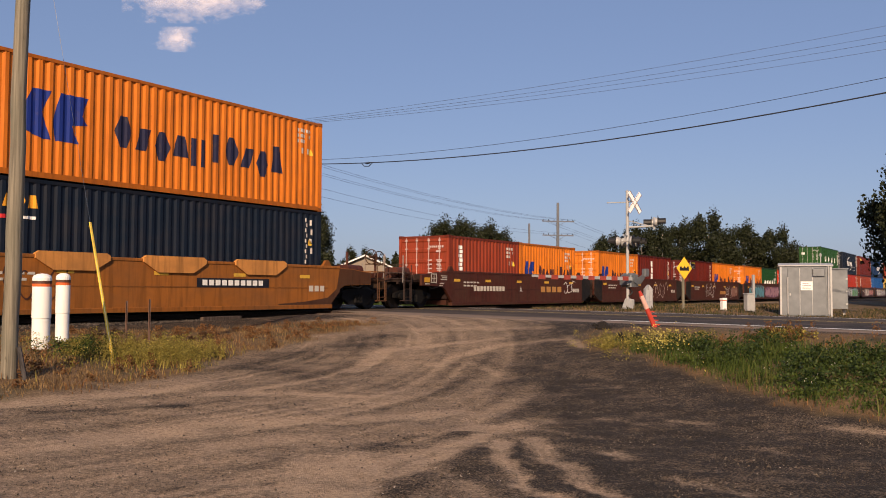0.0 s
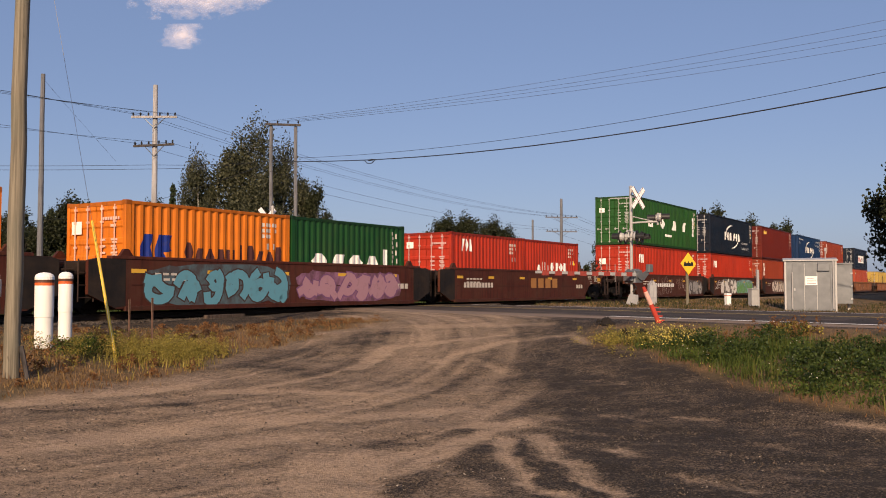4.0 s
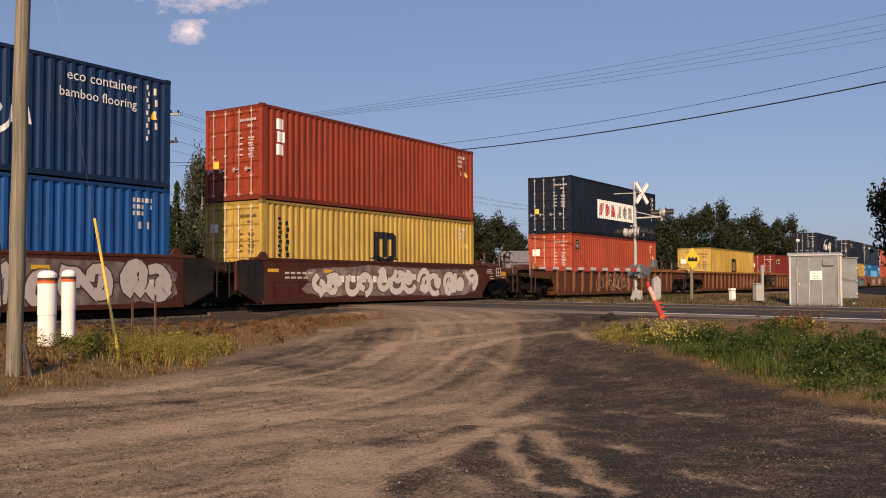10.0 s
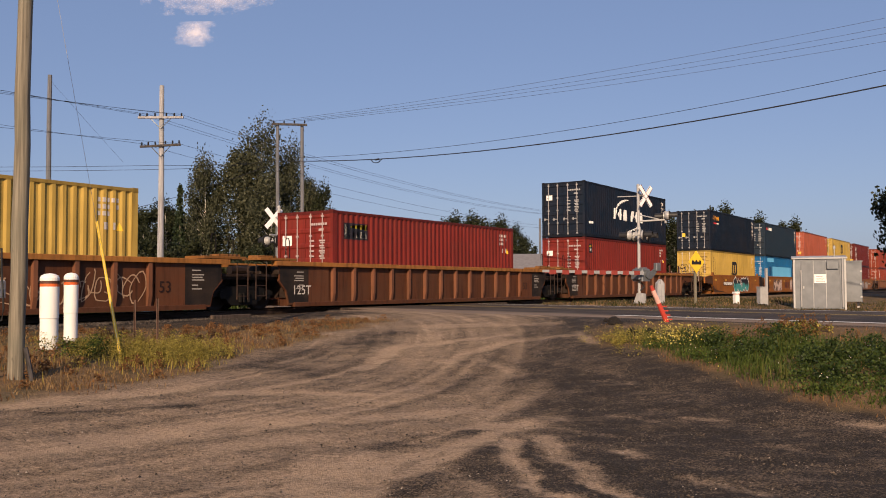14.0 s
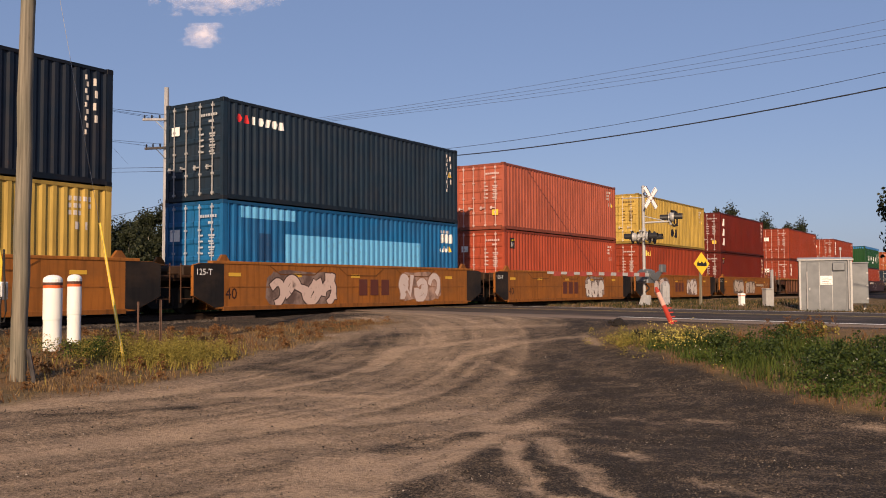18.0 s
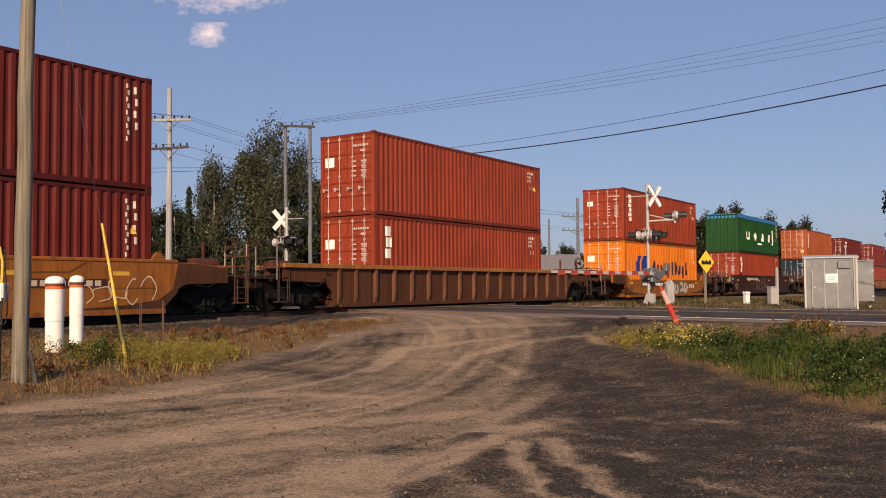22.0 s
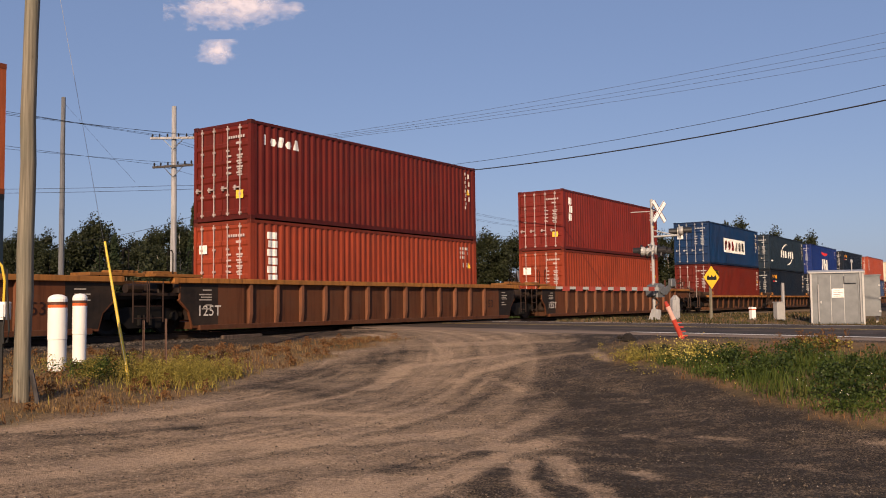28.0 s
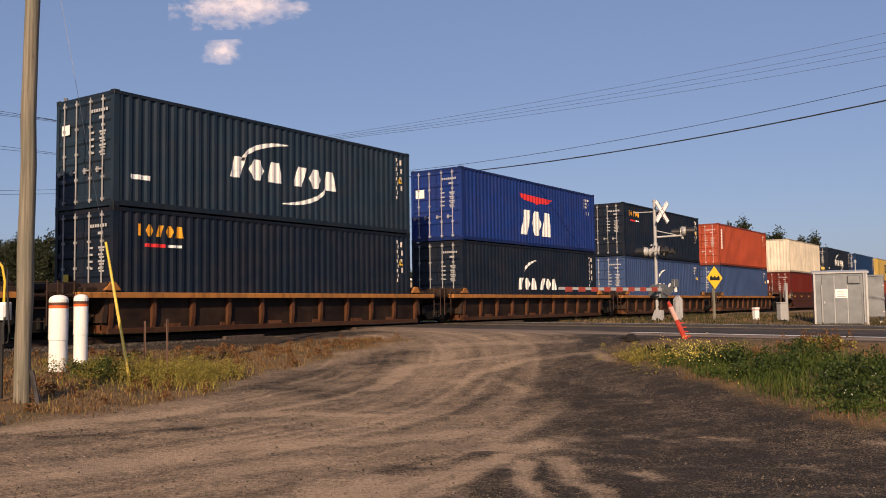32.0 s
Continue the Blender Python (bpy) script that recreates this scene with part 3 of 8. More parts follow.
def build_track():
    bed = thing("ballast_bed", "low grey crushed-stone ballast bed under the rails", "ballast", kind="structure")
    g = Geo()
    ss = list(np.arange(-30, 120, 0.5)) + list(np.arange(120, 1000, 20)) 
    ss = list(np.arange(-760, -30, 20)) + ss
    offs = [(-3.1, -0.40), (-1.75, -0.20), (-0.9, -0.19), (0.9, -0.19), (1.75, -0.20), (2.6, -0.42)]
    rnd = random.Random(5)
    for s in ss:
        for o, h in offs:
            p = ALONG * s + ACROSS * (TRACK_Q + o + rnd.uniform(-0.08, 0.08))
            g.v.append((p[0], p[1], RAIL_Z + h + rnd.uniform(-0.02, 0.02)))
    m = len(offs)
    for k in range(len(ss) - 1):
        for j in range(m - 1):
            a = k * m + j
            g.f.append((a, a + 1, a + m + 1, a + m))
    part("bed", g.mesh("bed", BALLAST), bed)
    track = thing("railway_track", "rusty steel rails on dark wooden ties with ballast", "railway track", kind="structure")
    for side in (-0.7535, 0.7535):
        g = Geo()
        prof = [(-0.07, -0.18), (0.07, -0.18), (0.07, -0.165), (0.012, -0.14), (0.012, -0.045), (0.036, -0.03), (0.036, -0.006), (0.026, 0.0),
                (-0.026, 0.0), (-0.036, -0.006), (-0.036, -0.03), (-0.012, -0.045), (-0.012, -0.14), (-0.07, -0.165)]
        for s in (-760, 1000):
            for o, h in prof:
                p = ALONG * s + ACROSS * (TRACK_Q + side + o)
                g.v.append((p[0], p[1], RAIL_Z + h))
        k = len(prof)
        g.f += [(i, (i + 1) % k, (i + 1) % k + k, i + k) for i in range(k)]
        rail = part("rail", g.mesh("rail", RAIL_STEEL), track)
        g = Geo()
        for s in (-760, 1000):
            for o in (-0.024, 0.024):
                p = ALONG * s + ACROSS * (TRACK_Q + side + o)
                g.v.append((p[0], p[1], RAIL_Z + 0.0015))
        g.f.append((0, 1, 3, 2))
        part("running_surface", g.mesh("running_surface", RAIL_HEAD), rail, label="bright worn running surface")
    for lo, hi in ((-300, -6), (88, 500)):
        g = Geo()
        for s in np.arange(lo, hi, 0.56):
            sleeper(g, s)
        tagged(part("tie_row", g.mesh("tie_row", TIE_WOOD), track), kind="stuff")
    # planked crossing between and beside the rails, where the road goes over
    planks = thing("crossing_planks", "dark timber planks level with the rails at the crossing", "crossing surface", kind="structure")
    for q0, q1 in ((-1.45, -0.83), (-0.66, -0.25), (-0.21, 0.21), (0.25, 0.66), (0.83, 1.45)):
        def build(g, q0=q0, q1=q1):
            p = []
            for z in (RAIL_Z - 0.15, RAIL_Z - 0.002):
                for s, q in ((22.6, q0), (33.6, q0), (33.6, q1), (22.6, q1)):
                    w = ALONG * s + ACROSS * (TRACK_Q + q)
                    p.append((w[0], w[1], z))
            g.raw(p, [(3, 2, 1, 0), (4, 5, 6, 7), (0, 1, 5, 4), (1, 2, 6, 5), (2, 3, 7, 6), (3, 0, 4, 7)])
        part("plank", shared("plank|%g" % q0, build, TIE_WOOD), planks)
    return track


build_track()

# ---------------------------------------------------------------- the train: containers
SPEED = 15.5
BOX_W, HIGH = 2.438, 2.896
LOWER_Z = 0.31                 # container floor above the rails, in the well
NAVY, BLUE, CYAN, GREEN = (0.0033, 0.0087, 0.0192), (0.0034, 0.0239, 0.0775), (0.0055, 0.0958, 0.2462), (0.0128, 0.0638, 0.0128)
BRIGHT_RED, BRICK, MAROON, ORANGE = (0.3101, 0.0255, 0.01), (0.2098, 0.0337, 0.0128), (0.098, 0.0105, 0.0058), (0.5472, 0.1505, 0.0091)
YELLOW, SLATE, ROYAL, CREAM = (0.385, 0.262, 0.058), (0.0091, 0.021, 0.0365), (0.0055, 0.0237, 0.1368), (0.5654, 0.5107, 0.4104)
RUSTY, DARK_GREEN, DULL_BLUE, TERRA = (0.2736, 0.0684, 0.0219), (0.0064, 0.0502, 0.0119), (0.0292, 0.0565, 0.1368), (0.2918, 0.0529, 0.0237)
DEEP_RED = (0.1414, 0.0164, 0.0109)
OCEAN, FADED = (0.0046, 0.0593, 0.2109), (0.3078, 0.0798, 0.0456)
PALE, INK = (0.78, 0.77, 0.73), (0.012, 0.012, 0.018)


def waves(length):
    """Break points (x, depth) of a corrugated wall over that length."""
    n = round(length / 0.278)
    p = length / n
    out = [(0.0, 0.0)]
    for i in range(n):
        o = i * p
        out += [(o + p * 0.26, 0.0), (o + p * 0.46, 0.036), (o + p * 0.72, 0.036), (o + p * 0.94, 0.0)]
    out.append((length, 0.0))
    return out


def clip_x(poly, x, keep_right):
    out = []
    for a, b in zip(poly, poly[1:] + poly[:1]):
        ina, inb = (a[0] >= x) == keep_right or a[0] == x, (b[0] >= x) == keep_right or b[0] == x
        if ina:
            out.append(a)
        if ina != inb:
            t = (x - a[0]) / (b[0] - a[0])
            out.append((x, a[1] + t * (b[1] - a[1])))
    return out


def lay_on_waves(g, poly, length, y_face, lift=0.004):
    """A painted shape that follows the corrugations of the near wall; x from the left end, z from the floor."""
    pts = waves(length - 0.36)
    for (xa, da), (xb, db) in zip(pts, pts[1:]):
        a, b = xa + 0.18, xb + 0.18
        if b - a < 1e-5:
            continue
        piece = clip_x(clip_x(poly, a, True), b, False)
        if len(piece) < 3:
            continue
        o = len(g.v)
        for x, z in piece:
            d = da + (db - da) * (x - a) / (b - a)
            g.v.append((x - length / 2, y_face + 0.008 + d - lift, z))
        g.f.append(tuple(range(o, o + len(piece))))


def lay_glyph(g, poly, length, y_face):
    """One outline, or a block made of several."""
    for piece in (poly if isinstance(poly[0], list) else [poly]):
        lay_on_waves(g, piece, length, y_face)


def corrugated(g, length, height, y, z0, z1, sign):
    pts = waves(length - 0.36)
    o = len(g.v)
    for x, d in pts:
        for z in (z0, z1):
            g.v.append((x + 0.18 - length / 2, (y + 0.008 + d) * sign, z))
    for i in range(len(pts) - 1):
        a = o + 2 * i
        g.f.append((a, a + 2, a + 3, a + 1))


def door_leaf(g, y0, y1, z0, z1, x):
    """A door leaf of pressed steel with five sunk fields."""
    steps = [(z0, 0), (z0 + 0.08, 0)]
    n = 5
    pitch = (z1 - z0 - 0.12) / n
    for i in range(n):
        a = z0 + 0.08 + i * pitch
        steps += [(a + 0.05, 0.0), (a + 0.09, 0.03), (a + pitch - 0.1, 0.03), (a + pitch - 0.05, 0.0)]
    steps.append((z1, 0))
    o = len(g.v)
    for z, d in steps:
        k = y0 + (0.09 if d else 0.0), y1 - (0.09 if d else 0.0)
        g.v += [(x + d, y0, z), (x + d, k[0], z), (x + d, k[1], z), (x + d, y1, z)]
    for i in range(len(steps) - 1):
        for j in range(3):
            a = o + 4 * i + j
            g.f.append((a, a + 1, a + 5, a + 4))
    g.box(x + 0.04, x + 0.07, y0, y1, z0, z1)


CORNERS = [(x, y) for x in (-1, 1) for y in (-1, 1)]


def container_body(root, length, height, color, doors=True, rails=None, rods=None, top=True):
    """All parts of one steel box under root."""
    key = "%g|%g" % (length, height)
    hx, hy = length / 2, BOX_W / 2
    rails = rails or tuple(c * 0.6 for c in color)
    rods = rods or tuple(0.55 * c + 0.27 for c in color)
    P = lambda name, build, col, at=None, mat=STEEL_PAINT: part(name, shared(name + "|" + key, build, mat), root, col, at=at)
    P("side_panel", lambda g: corrugated(g, length, height, -hy, 0.15, height - 0.10, 1), color)
    part("side_panel", shared("side_panel_far|" + key, lambda g: corrugated(g, length, height, -hy, 0.15, height - 0.10, -1), STEEL_PAINT), root, color)

    def roof(g):
        n = int(length / 0.6)
        for i in range(n):
            a, b = -hx + 0.1 + i * (length - 0.2) / n, -hx + 0.1 + (i + 1) * (length - 0.2) / n
            g.box(a, b - 0.06, -hy + 0.06, hy - 0.06, height - 0.06, height - 0.012, 0.015)
    if top:
        P("roof", roof, color)
    P("floor", lambda g: g.box(-hx + 0.05, hx - 0.05, -hy + 0.04, hy - 0.04, 0.03, 0.16), (0.06, 0.05, 0.045))
    for x, y in CORNERS:
        P("corner_post", lambda g: g.plate([(-0.08, 0.1), (0.08, 0.1), (0.08, height - 0.1), (-0.08, height - 0.1)], -0.06, 0.06), color,
          pose(x * (hx - 0.085), y * (hy - 0.065), 0))
        for z in (0, height - 0.118):
            part("corner_casting", shared("corner_casting", lambda g: g.box(-0.089, 0.089, -0.081, 0.081, 0, 0.118, 0.008), STEEL_PAINT), root, tuple(0.45 * c for c in color),
                 at=pose(x * (hx - 0.086), y * (hy - 0.078), z))
    for y in (-1, 1):
        P("top_rail", lambda g: g.box(-hx + 0.17, hx - 0.17, -0.03, 0.03, height - 0.105, height - 0.02, 0.006), rails, pose(0, y * (hy - 0.03), 0))
        P("bottom_rail", lambda g: g.plate([(-hx + 0.17, 0.03), (hx - 0.17, 0.03), (hx - 0.17, 0.16), (-hx + 0.17, 0.16)], -0.03, 0.03), rails, pose(0, y * (hy - 0.034), 0))
    for x in (-1, 1):
        P("end_header", lambda g: g.box(-0.05, 0.05, -hy + 0.16, hy - 0.16, height - 0.13, height - 0.02, 0.006), rails, pose(x * (hx - 0.06), 0, 0))
        P("end_sill", lambda g: g.box(-0.05, 0.05, -hy + 0.16, hy - 0.16, 0.02, 0.16, 0.006), rails, pose(x * (hx - 0.06), 0, 0))

    def front(g, sign=1):
        n = 8
        w = (BOX_W - 0.26) / n
        o = len(g.v)
        rows = []
        for i in range(n):
            a = -hy + 0.13 + i * w
            rows += [(a, 0.012), (a + w * 0.35, 0.012), (a + w * 0.5, 0.055), (a + w * 0.85, 0.055)]
        rows.append((hy - 0.13, 0.012))
        for y, d in rows:
            g.v += [((hx - d) * sign, y, 0.15), ((hx - d) * sign, y, height - 0.12)]
        g.f += [(o + 2 * i, o + 2 * i + 2, o + 2 * i + 3, o + 2 * i + 1) for i in range(len(rows) - 1)]
    P("front_panel", lambda g: front(g, 1), color)
    if not doors:
        part("front_panel", shared("front_panel_near|" + key, lambda g: front(g, -1), STEEL_PAINT), root, color)
        return
    for side in (-1, 1):
        y0, y1 = (-hy + 0.13, -0.012) if side < 0 else (0.012, hy - 0.13)
        leaf = part("door", shared("door|%d|%s" % (side, key), lambda g, a=y0, b=y1: door_leaf(g, a, b, 0.17, height - 0.135, -hx + 0.015), STEEL_PAINT), root, color)
        for k in (0.28, 0.76):
            y = y0 + (y1 - y0) * k

            def rod(g):
                g.tube((0, 0, 0.13), (0, 0, height - 0.10), 0.019, n=6)
                for z in (0.2, 0.75, 1.4, 2.05, height - 0.2):
                    g.box(-0.015, 0.03, -0.05, 0.05, z - 0.03, z + 0.03)
                g.box(-0.03, 0.0, -0.02, 0.26, 0.93, 0.97)
                g.box(-0.02, 0.03, 0.18, 0.24, 0.88, 1.02)
            part("lock_rod", shared("lock_rod|%g" % height, rod, STEEL_PAINT), leaf, rods, at=pose(-hx - 0.012, y, 0))


def letters(x0, x1, z0, z1, n, skew=0.0, fill=0.82, tall=(), drop=()):
    """A row of n plain shapes (posts, wedges, hexagons, slants) in the room of a word."""
    w = (x1 - x0) / n
    out = []
    for i in range(n):
        a, b = x0 + i * w, x0 + (i + fill) * w
        zt = z1 if (not tall or i in tall) else z0 + (z1 - z0) * 0.72
        zb = z0 - 0.24 * (z1 - z0) * (i in drop)
        m, t = (a + b) / 2, 0.34 * (b - a)
        lean = lambda p: [(x + skew * (z - z0) / (z1 - z0), z) for x, z in p]
        h, c = zt - zb, 0.3 * (b - a)
        two = [rect(a, a + t, zb, zt), rect(b - t, b, zb, zt)]
        wedge = [[(a, zb), (b, zb), (m + 0.26 * (b - a), zt), (m - 0.26 * (b - a), zt)]]
        six = [[(a + c, zb), (b - c, zb), (b, zb + h * 0.5), (b - c, zt), (a + c, zt), (a, zb + h * 0.5)]]
        slant = [[(a, zb), (a + 2.2 * c, zb), (b, zt), (b - 2.2 * c, zt)]]
        post = [rect(m - t * 0.55, m + t * 0.55, zb, zt)]
        out.append([lean(p) for p in (two, wedge, six, slant, six, post)[(i * 5 + n) % 6]])
    return out


def rect(x0, x1, z0, z1):
    return [(x0, z0), (x1, z0), (x1, z1), (x0, z1)]


def stack(x0, x1, z0, z1, n, fill=0.8):
    h = (z1 - z0) / n
    return [rect(x0 + 0.03 * (i % 2), x1 - 0.04 * ((i + 1) % 2), z1 - (i + fill) * h, z1 - i * h) for i in range(n)]


def swoosh(cx, cz, rx, rz, a0, a1, thick, n=12):
    """A crescent."""
    outer, inner = [], []
    for i in range(n + 1):
        t = a0 + (a1 - a0) * i / n
        w = thick * math.sin(math.pi * (i / n) * 0.75 + 0.2)
        outer.append((cx + rx * math.cos(t), cz + rz * math.sin(t)))
        inner.append((cx + (rx - w) * math.cos(t), cz + (rz - w) * math.sin(t)))
    return [outer + inner[::-1]]


def arrow_shape(x, z, w, h):
    """Two slanted blue wedges."""
    return [[(x, z + h * 0.15), (x + w * 0.30, z), (x + w * 0.42, z), (x + w * 0.30, z + h * 0.55), (x + w * 0.42, z + h), (x + w * 0.15, z + h), (x, z + h * 0.55)],
            [(x + w * 0.50, z), (x + w * 0.86, z), (x + w * 0.74, z + h * 0.36), (x + w, z + h * 0.42), (x + w * 0.9, z + h * 0.6), (x + w, z + h), (x + w * 0.56, z + h), (x + w * 0.46, z + h * 0.4)]]


DEEP_BLUE, MARK_RED, AMBER = (0.012, 0.03, 0.20), (0.60, 0.03, 0.03), (0.80, 0.34, 0.02)


def emblem(kind):
    """The painted shapes on the near wall: (name, colour, polygons)."""
    m = []
    if kind == "arrow":
        m += [("logo", DEEP_BLUE, arrow_shape(1.68, 0.95, 1.75, 1.15)), ("name_blocks", (0.02, 0.02, 0.05), letters(4.2, 10.45, 1.05, 1.85, 10, tall=(0, 5, 6, 9), drop=(2, 4, 8)))]
    if kind == "arrow20":
        m += [("logo", DEEP_BLUE, arrow_shape(0.45, 1.02, 1.05, 0.72)), ("name_blocks", (0.06, 0.02, 0.02), letters(1.9, 5.8, 1.05, 1.58, 10, tall=(0, 5, 6, 9), drop=(2, 4, 8)))]
    if kind in ("spaced", "spaced_tarp"):
        k = 0
        for x in ((2.5, 4.68, 6.95, 9.0) if kind == "spaced" else (2.34, 4.47, 6.68, 8.7)):
            z = 1.19 if kind == "spaced" else 1.04
            m.append(("name_block", PALE, [[(x, z), (x + 0.85, z), (x + 0.85, z + 0.62), (x + 0.6, z + 0.62), (x + 0.6, z + 0.16), (x + 0.25, z + 0.16), (x + 0.25, z + 0.62), (x, z + 0.62)]]
                      if x < 4 else [letters(x - 0.88 * k, x + 2.64 - 0.88 * k, z, z + 0.62, 3, 0, 0.92)[k]]))
            k = (k + 1) % 3
        x = 11.15 if kind == "spaced" else 10.05
        m += [("bars", PALE, stack(x, x + 0.34, 0.95 if kind == "spaced" else 0.8, 2.25 if kind == "spaced" else 2.05, 5, 0.93)), ("small_bar", PALE, [rect(5.6, 6.8, 0.72, 0.86)])]
    if kind == "spaced20":
        m += [("name_blocks", PALE, letters(0.95, 4.7, 0.95, 1.45, 4)), ("bar", PALE, [rect(4.75, 5.0, 0.8, 1.7)])]
    if kind in ("crescent", "crescent_eco", "crescent_blue"):
        z = 1.14
        m += [("name_blocks", PALE, letters(3.75, 5.95, z, z + 0.6, 3) + letters(6.3, 8.35, z, z + 0.6, 3)),
              ("crescents", PALE, swoosh(5.95, 1.62, 1.75, 0.72, radians(85), radians(178), 0.15) + swoosh(6.0, 1.20, 1.75, 0.66, radians(265), radians(358), 0.15))]
        if kind == "crescent":
            m.append(("small_bar", PALE, [rect(0.5, 1.1, 0.72, 0.84)]))
    if kind == "crescent_low":
        m += [("name_blocks", PALE, letters(4.35, 6.1, 1.0, 1.5, 3) + letters(6.35, 8.0, 1.0, 1.5, 3)), ("crescent", PALE, swoosh(6.1, 1.75, 1.2, 0.55, radians(95), radians(178), 0.14))]
    if kind == "crescent_sign":
        m += [("white_field", PALE, [rect(3.26, 8.49, 0.93, 1.93)]), ("red_blocks", MARK_RED, letters(3.5, 5.9, 1.1, 1.75, 3)), ("black_blocks", INK, letters(6.1, 8.4, 1.1, 1.75, 3))]
    if kind in ("arch", "arch_full"):
        x, z = 5.45, 1.30 if kind == "arch" else 1.45
        h = 0.88
        m.append(("logo", INK, [[(x, z), (x + 0.30, z), (x + 0.30, z + h * 0.72), (x + 0.52, z + h * 0.72), (x + 0.52, z), (x + 0.82, z), (x + 0.82, z + h * 0.72), (x + 1.04, z + h * 0.72), (x + 1.04, z), (x + 1.34, z), (x + 1.34, z + h * 0.86), (x + 1.2, z + h), (x, z + h)]]))
        m.append(("wave", INK, [[(x - 0.2, z - 0.06), (x + 0.3, z + 0.06), (x + 0.66, z - 0.06), (x + 1.0, z + 0.06), (x + 1.5, z - 0.06), (x + 1.0, z - 0.12), (x + 0.66, z - 0.2), (x + 0.3, z - 0.12)]]))
        if kind == "arch_full":
            m.append(("lower_blocks", INK, letters(x + 0.05, x + 1.35, 0.62, 1.14, 2, 0, 0.82)))
        else:
            m.append(("lower_arches", INK, swoosh(x + 0.3, z - 0.26, 0.32, 0.18, radians(8), radians(172), 0.13) + swoosh(x + 0.96, z - 0.26, 0.32, 0.18, radians(8), radians(172), 0.13)))
        m.append(("side_blocks", INK, stack(0.70, 0.90, 0.6, 2.4, 13, 0.7) + stack(1.02, 1.22, 0.75, 2.3, 8, 0.7)))
    if kind == "tower6":
        m.append(("name_blocks", PALE, stack(0.68, 1.1, 1.05, 2.55, 6)))
    if kind == "tower6s":
        m.append(("name_blocks", PALE, stack(0.76, 1.1, 1.15, 2.2, 6)))
    if kind == "tower3":
        m.append(("name_blocks", PALE, stack(0.65, 0.98, 1.35, 2.52, 3, 0.85)))
    if kind == "tower3s":
        m.append(("name_blocks", PALE, stack(2.15, 2.5, 1.1, 2.25, 3, 0.85)))
    if kind == "tall3":
        m.append(("name_blocks", PALE, [[(0.64, z), (1.04, z), (1.12, z + 0.52), (0.74, z + 0.52)] for z in (0.53, 1.22, 1.94)]))
    if kind in ("yellow5", "white5"):
        m.append(("name_blocks", (0.80, 0.56, 0.10) if kind == "yellow5" else PALE, letters(0.45, 2.1, 2.22, 2.53, 5, tall=(0, 2, 4))))
    if kind in ("panel", "panel_small"):
        x0, x1, z0, z1 = (0.62, 1.85, 1.95, 2.5) if kind == "panel" else (0.5, 0.95, 2.08, 2.55)
        w = x1 - x0
        m += [("black_field", INK, [rect(x0, x1, z0, z1)]), ("white_blocks", PALE, letters(x0 + w * 0.16, x1, z0 + 0.06, z0 + 0.27, 5) + [rect(x0 + 0.04, x0 + w * 0.12, z0 + 0.05, z1 - 0.05)]),
              ("yellow_beam", (0.75, 0.62, 0.05), [[(x0 + w * 0.25, z1 - 0.16), (x1, z0 + 0.34), (x1, z1 - 0.03), (x0 + w * 0.3, z1 - 0.08)]])]
    if kind == "amber5":
        m += [("name_blocks", AMBER, letters(0.65, 2.2, 2.2, 2.5, 5)), ("small_bar", MARK_RED, [rect(0.95, 1.58, 1.93, 2.02)]), ("small_bar", PALE, [rect(1.64, 2.1, 1.94, 2.01)])]
    if kind == "redwhite7":
        m += [("red_blocks", MARK_RED, letters(0.5, 1.05, 2.26, 2.5, 2)), ("white_blocks", PALE, letters(1.08, 2.5, 2.26, 2.5, 5))]
    if kind == "short3":
        m.append(("name_blocks", PALE, letters(0.78, 1.66, 1.84, 2.34, 3)))
    if kind == "row7":
        m.append(("name_blocks", PALE, letters(1.45, 4.75, 1.1, 1.55, 7, tall=(1, 3, 4, 5, 6))))
    if kind == "wing":
        m += [("red_wing", MARK_RED, [[(4.55, 2.28), (7.65, 2.20), (7.2, 1.98), (6.4, 1.95), (6.1, 1.86), (5.9, 1.95), (4.9, 2.02)]]), ("white_blocks", PALE, letters(4.7, 7.6, 0.5, 1.58, 3, 0.0, 0.9))]
    if kind == "pale_patch":
        m += [("pale_field", (0.10, 0.36, 0.62), [rect(0.7, 2.95, 2.42, 2.75), rect(2.55, 9.7, 1.0, 2.02)]), ("dark_field", (0.01, 0.05, 0.13), [rect(1.45, 1.9, 1.2, 2.0)]), ("white_blocks", PALE, letters(11.0, 11.9, 2.1, 2.45, 3) + letters(10.9, 11.7, 1.75, 1.9, 4))]
    if kind == "dark_patch":
        m += [("dark_field", (0.008, 0.012, 0.03), [rect(4.2, 7.6, 1.4, 2.3)]), ("white_blocks", PALE, letters(9.4, 11.4, 1.9, 2.1, 7) + [rect(9.4, 10.3, 1.45, 1.6)])]
    if kind == "tall7":
        m += [("name_blocks", PALE, stack(0.55, 0.85, 1.1, 2.5, 7))]
    return m


WORDS = {"crescent_eco": [("eco container", 8.75, 0.95, 0.34), ("bamboo flooring", 8.85, 0.52, 0.31)],
         "crescent_blue": [("eco container", 9.1, 2.38, 0.36), ("bamboo flooring", 8.9, 1.96, 0.33), ("advanced container", 0.42, 2.40, 0.28), ("light steel", 0.42, 2.06, 0.26)]}


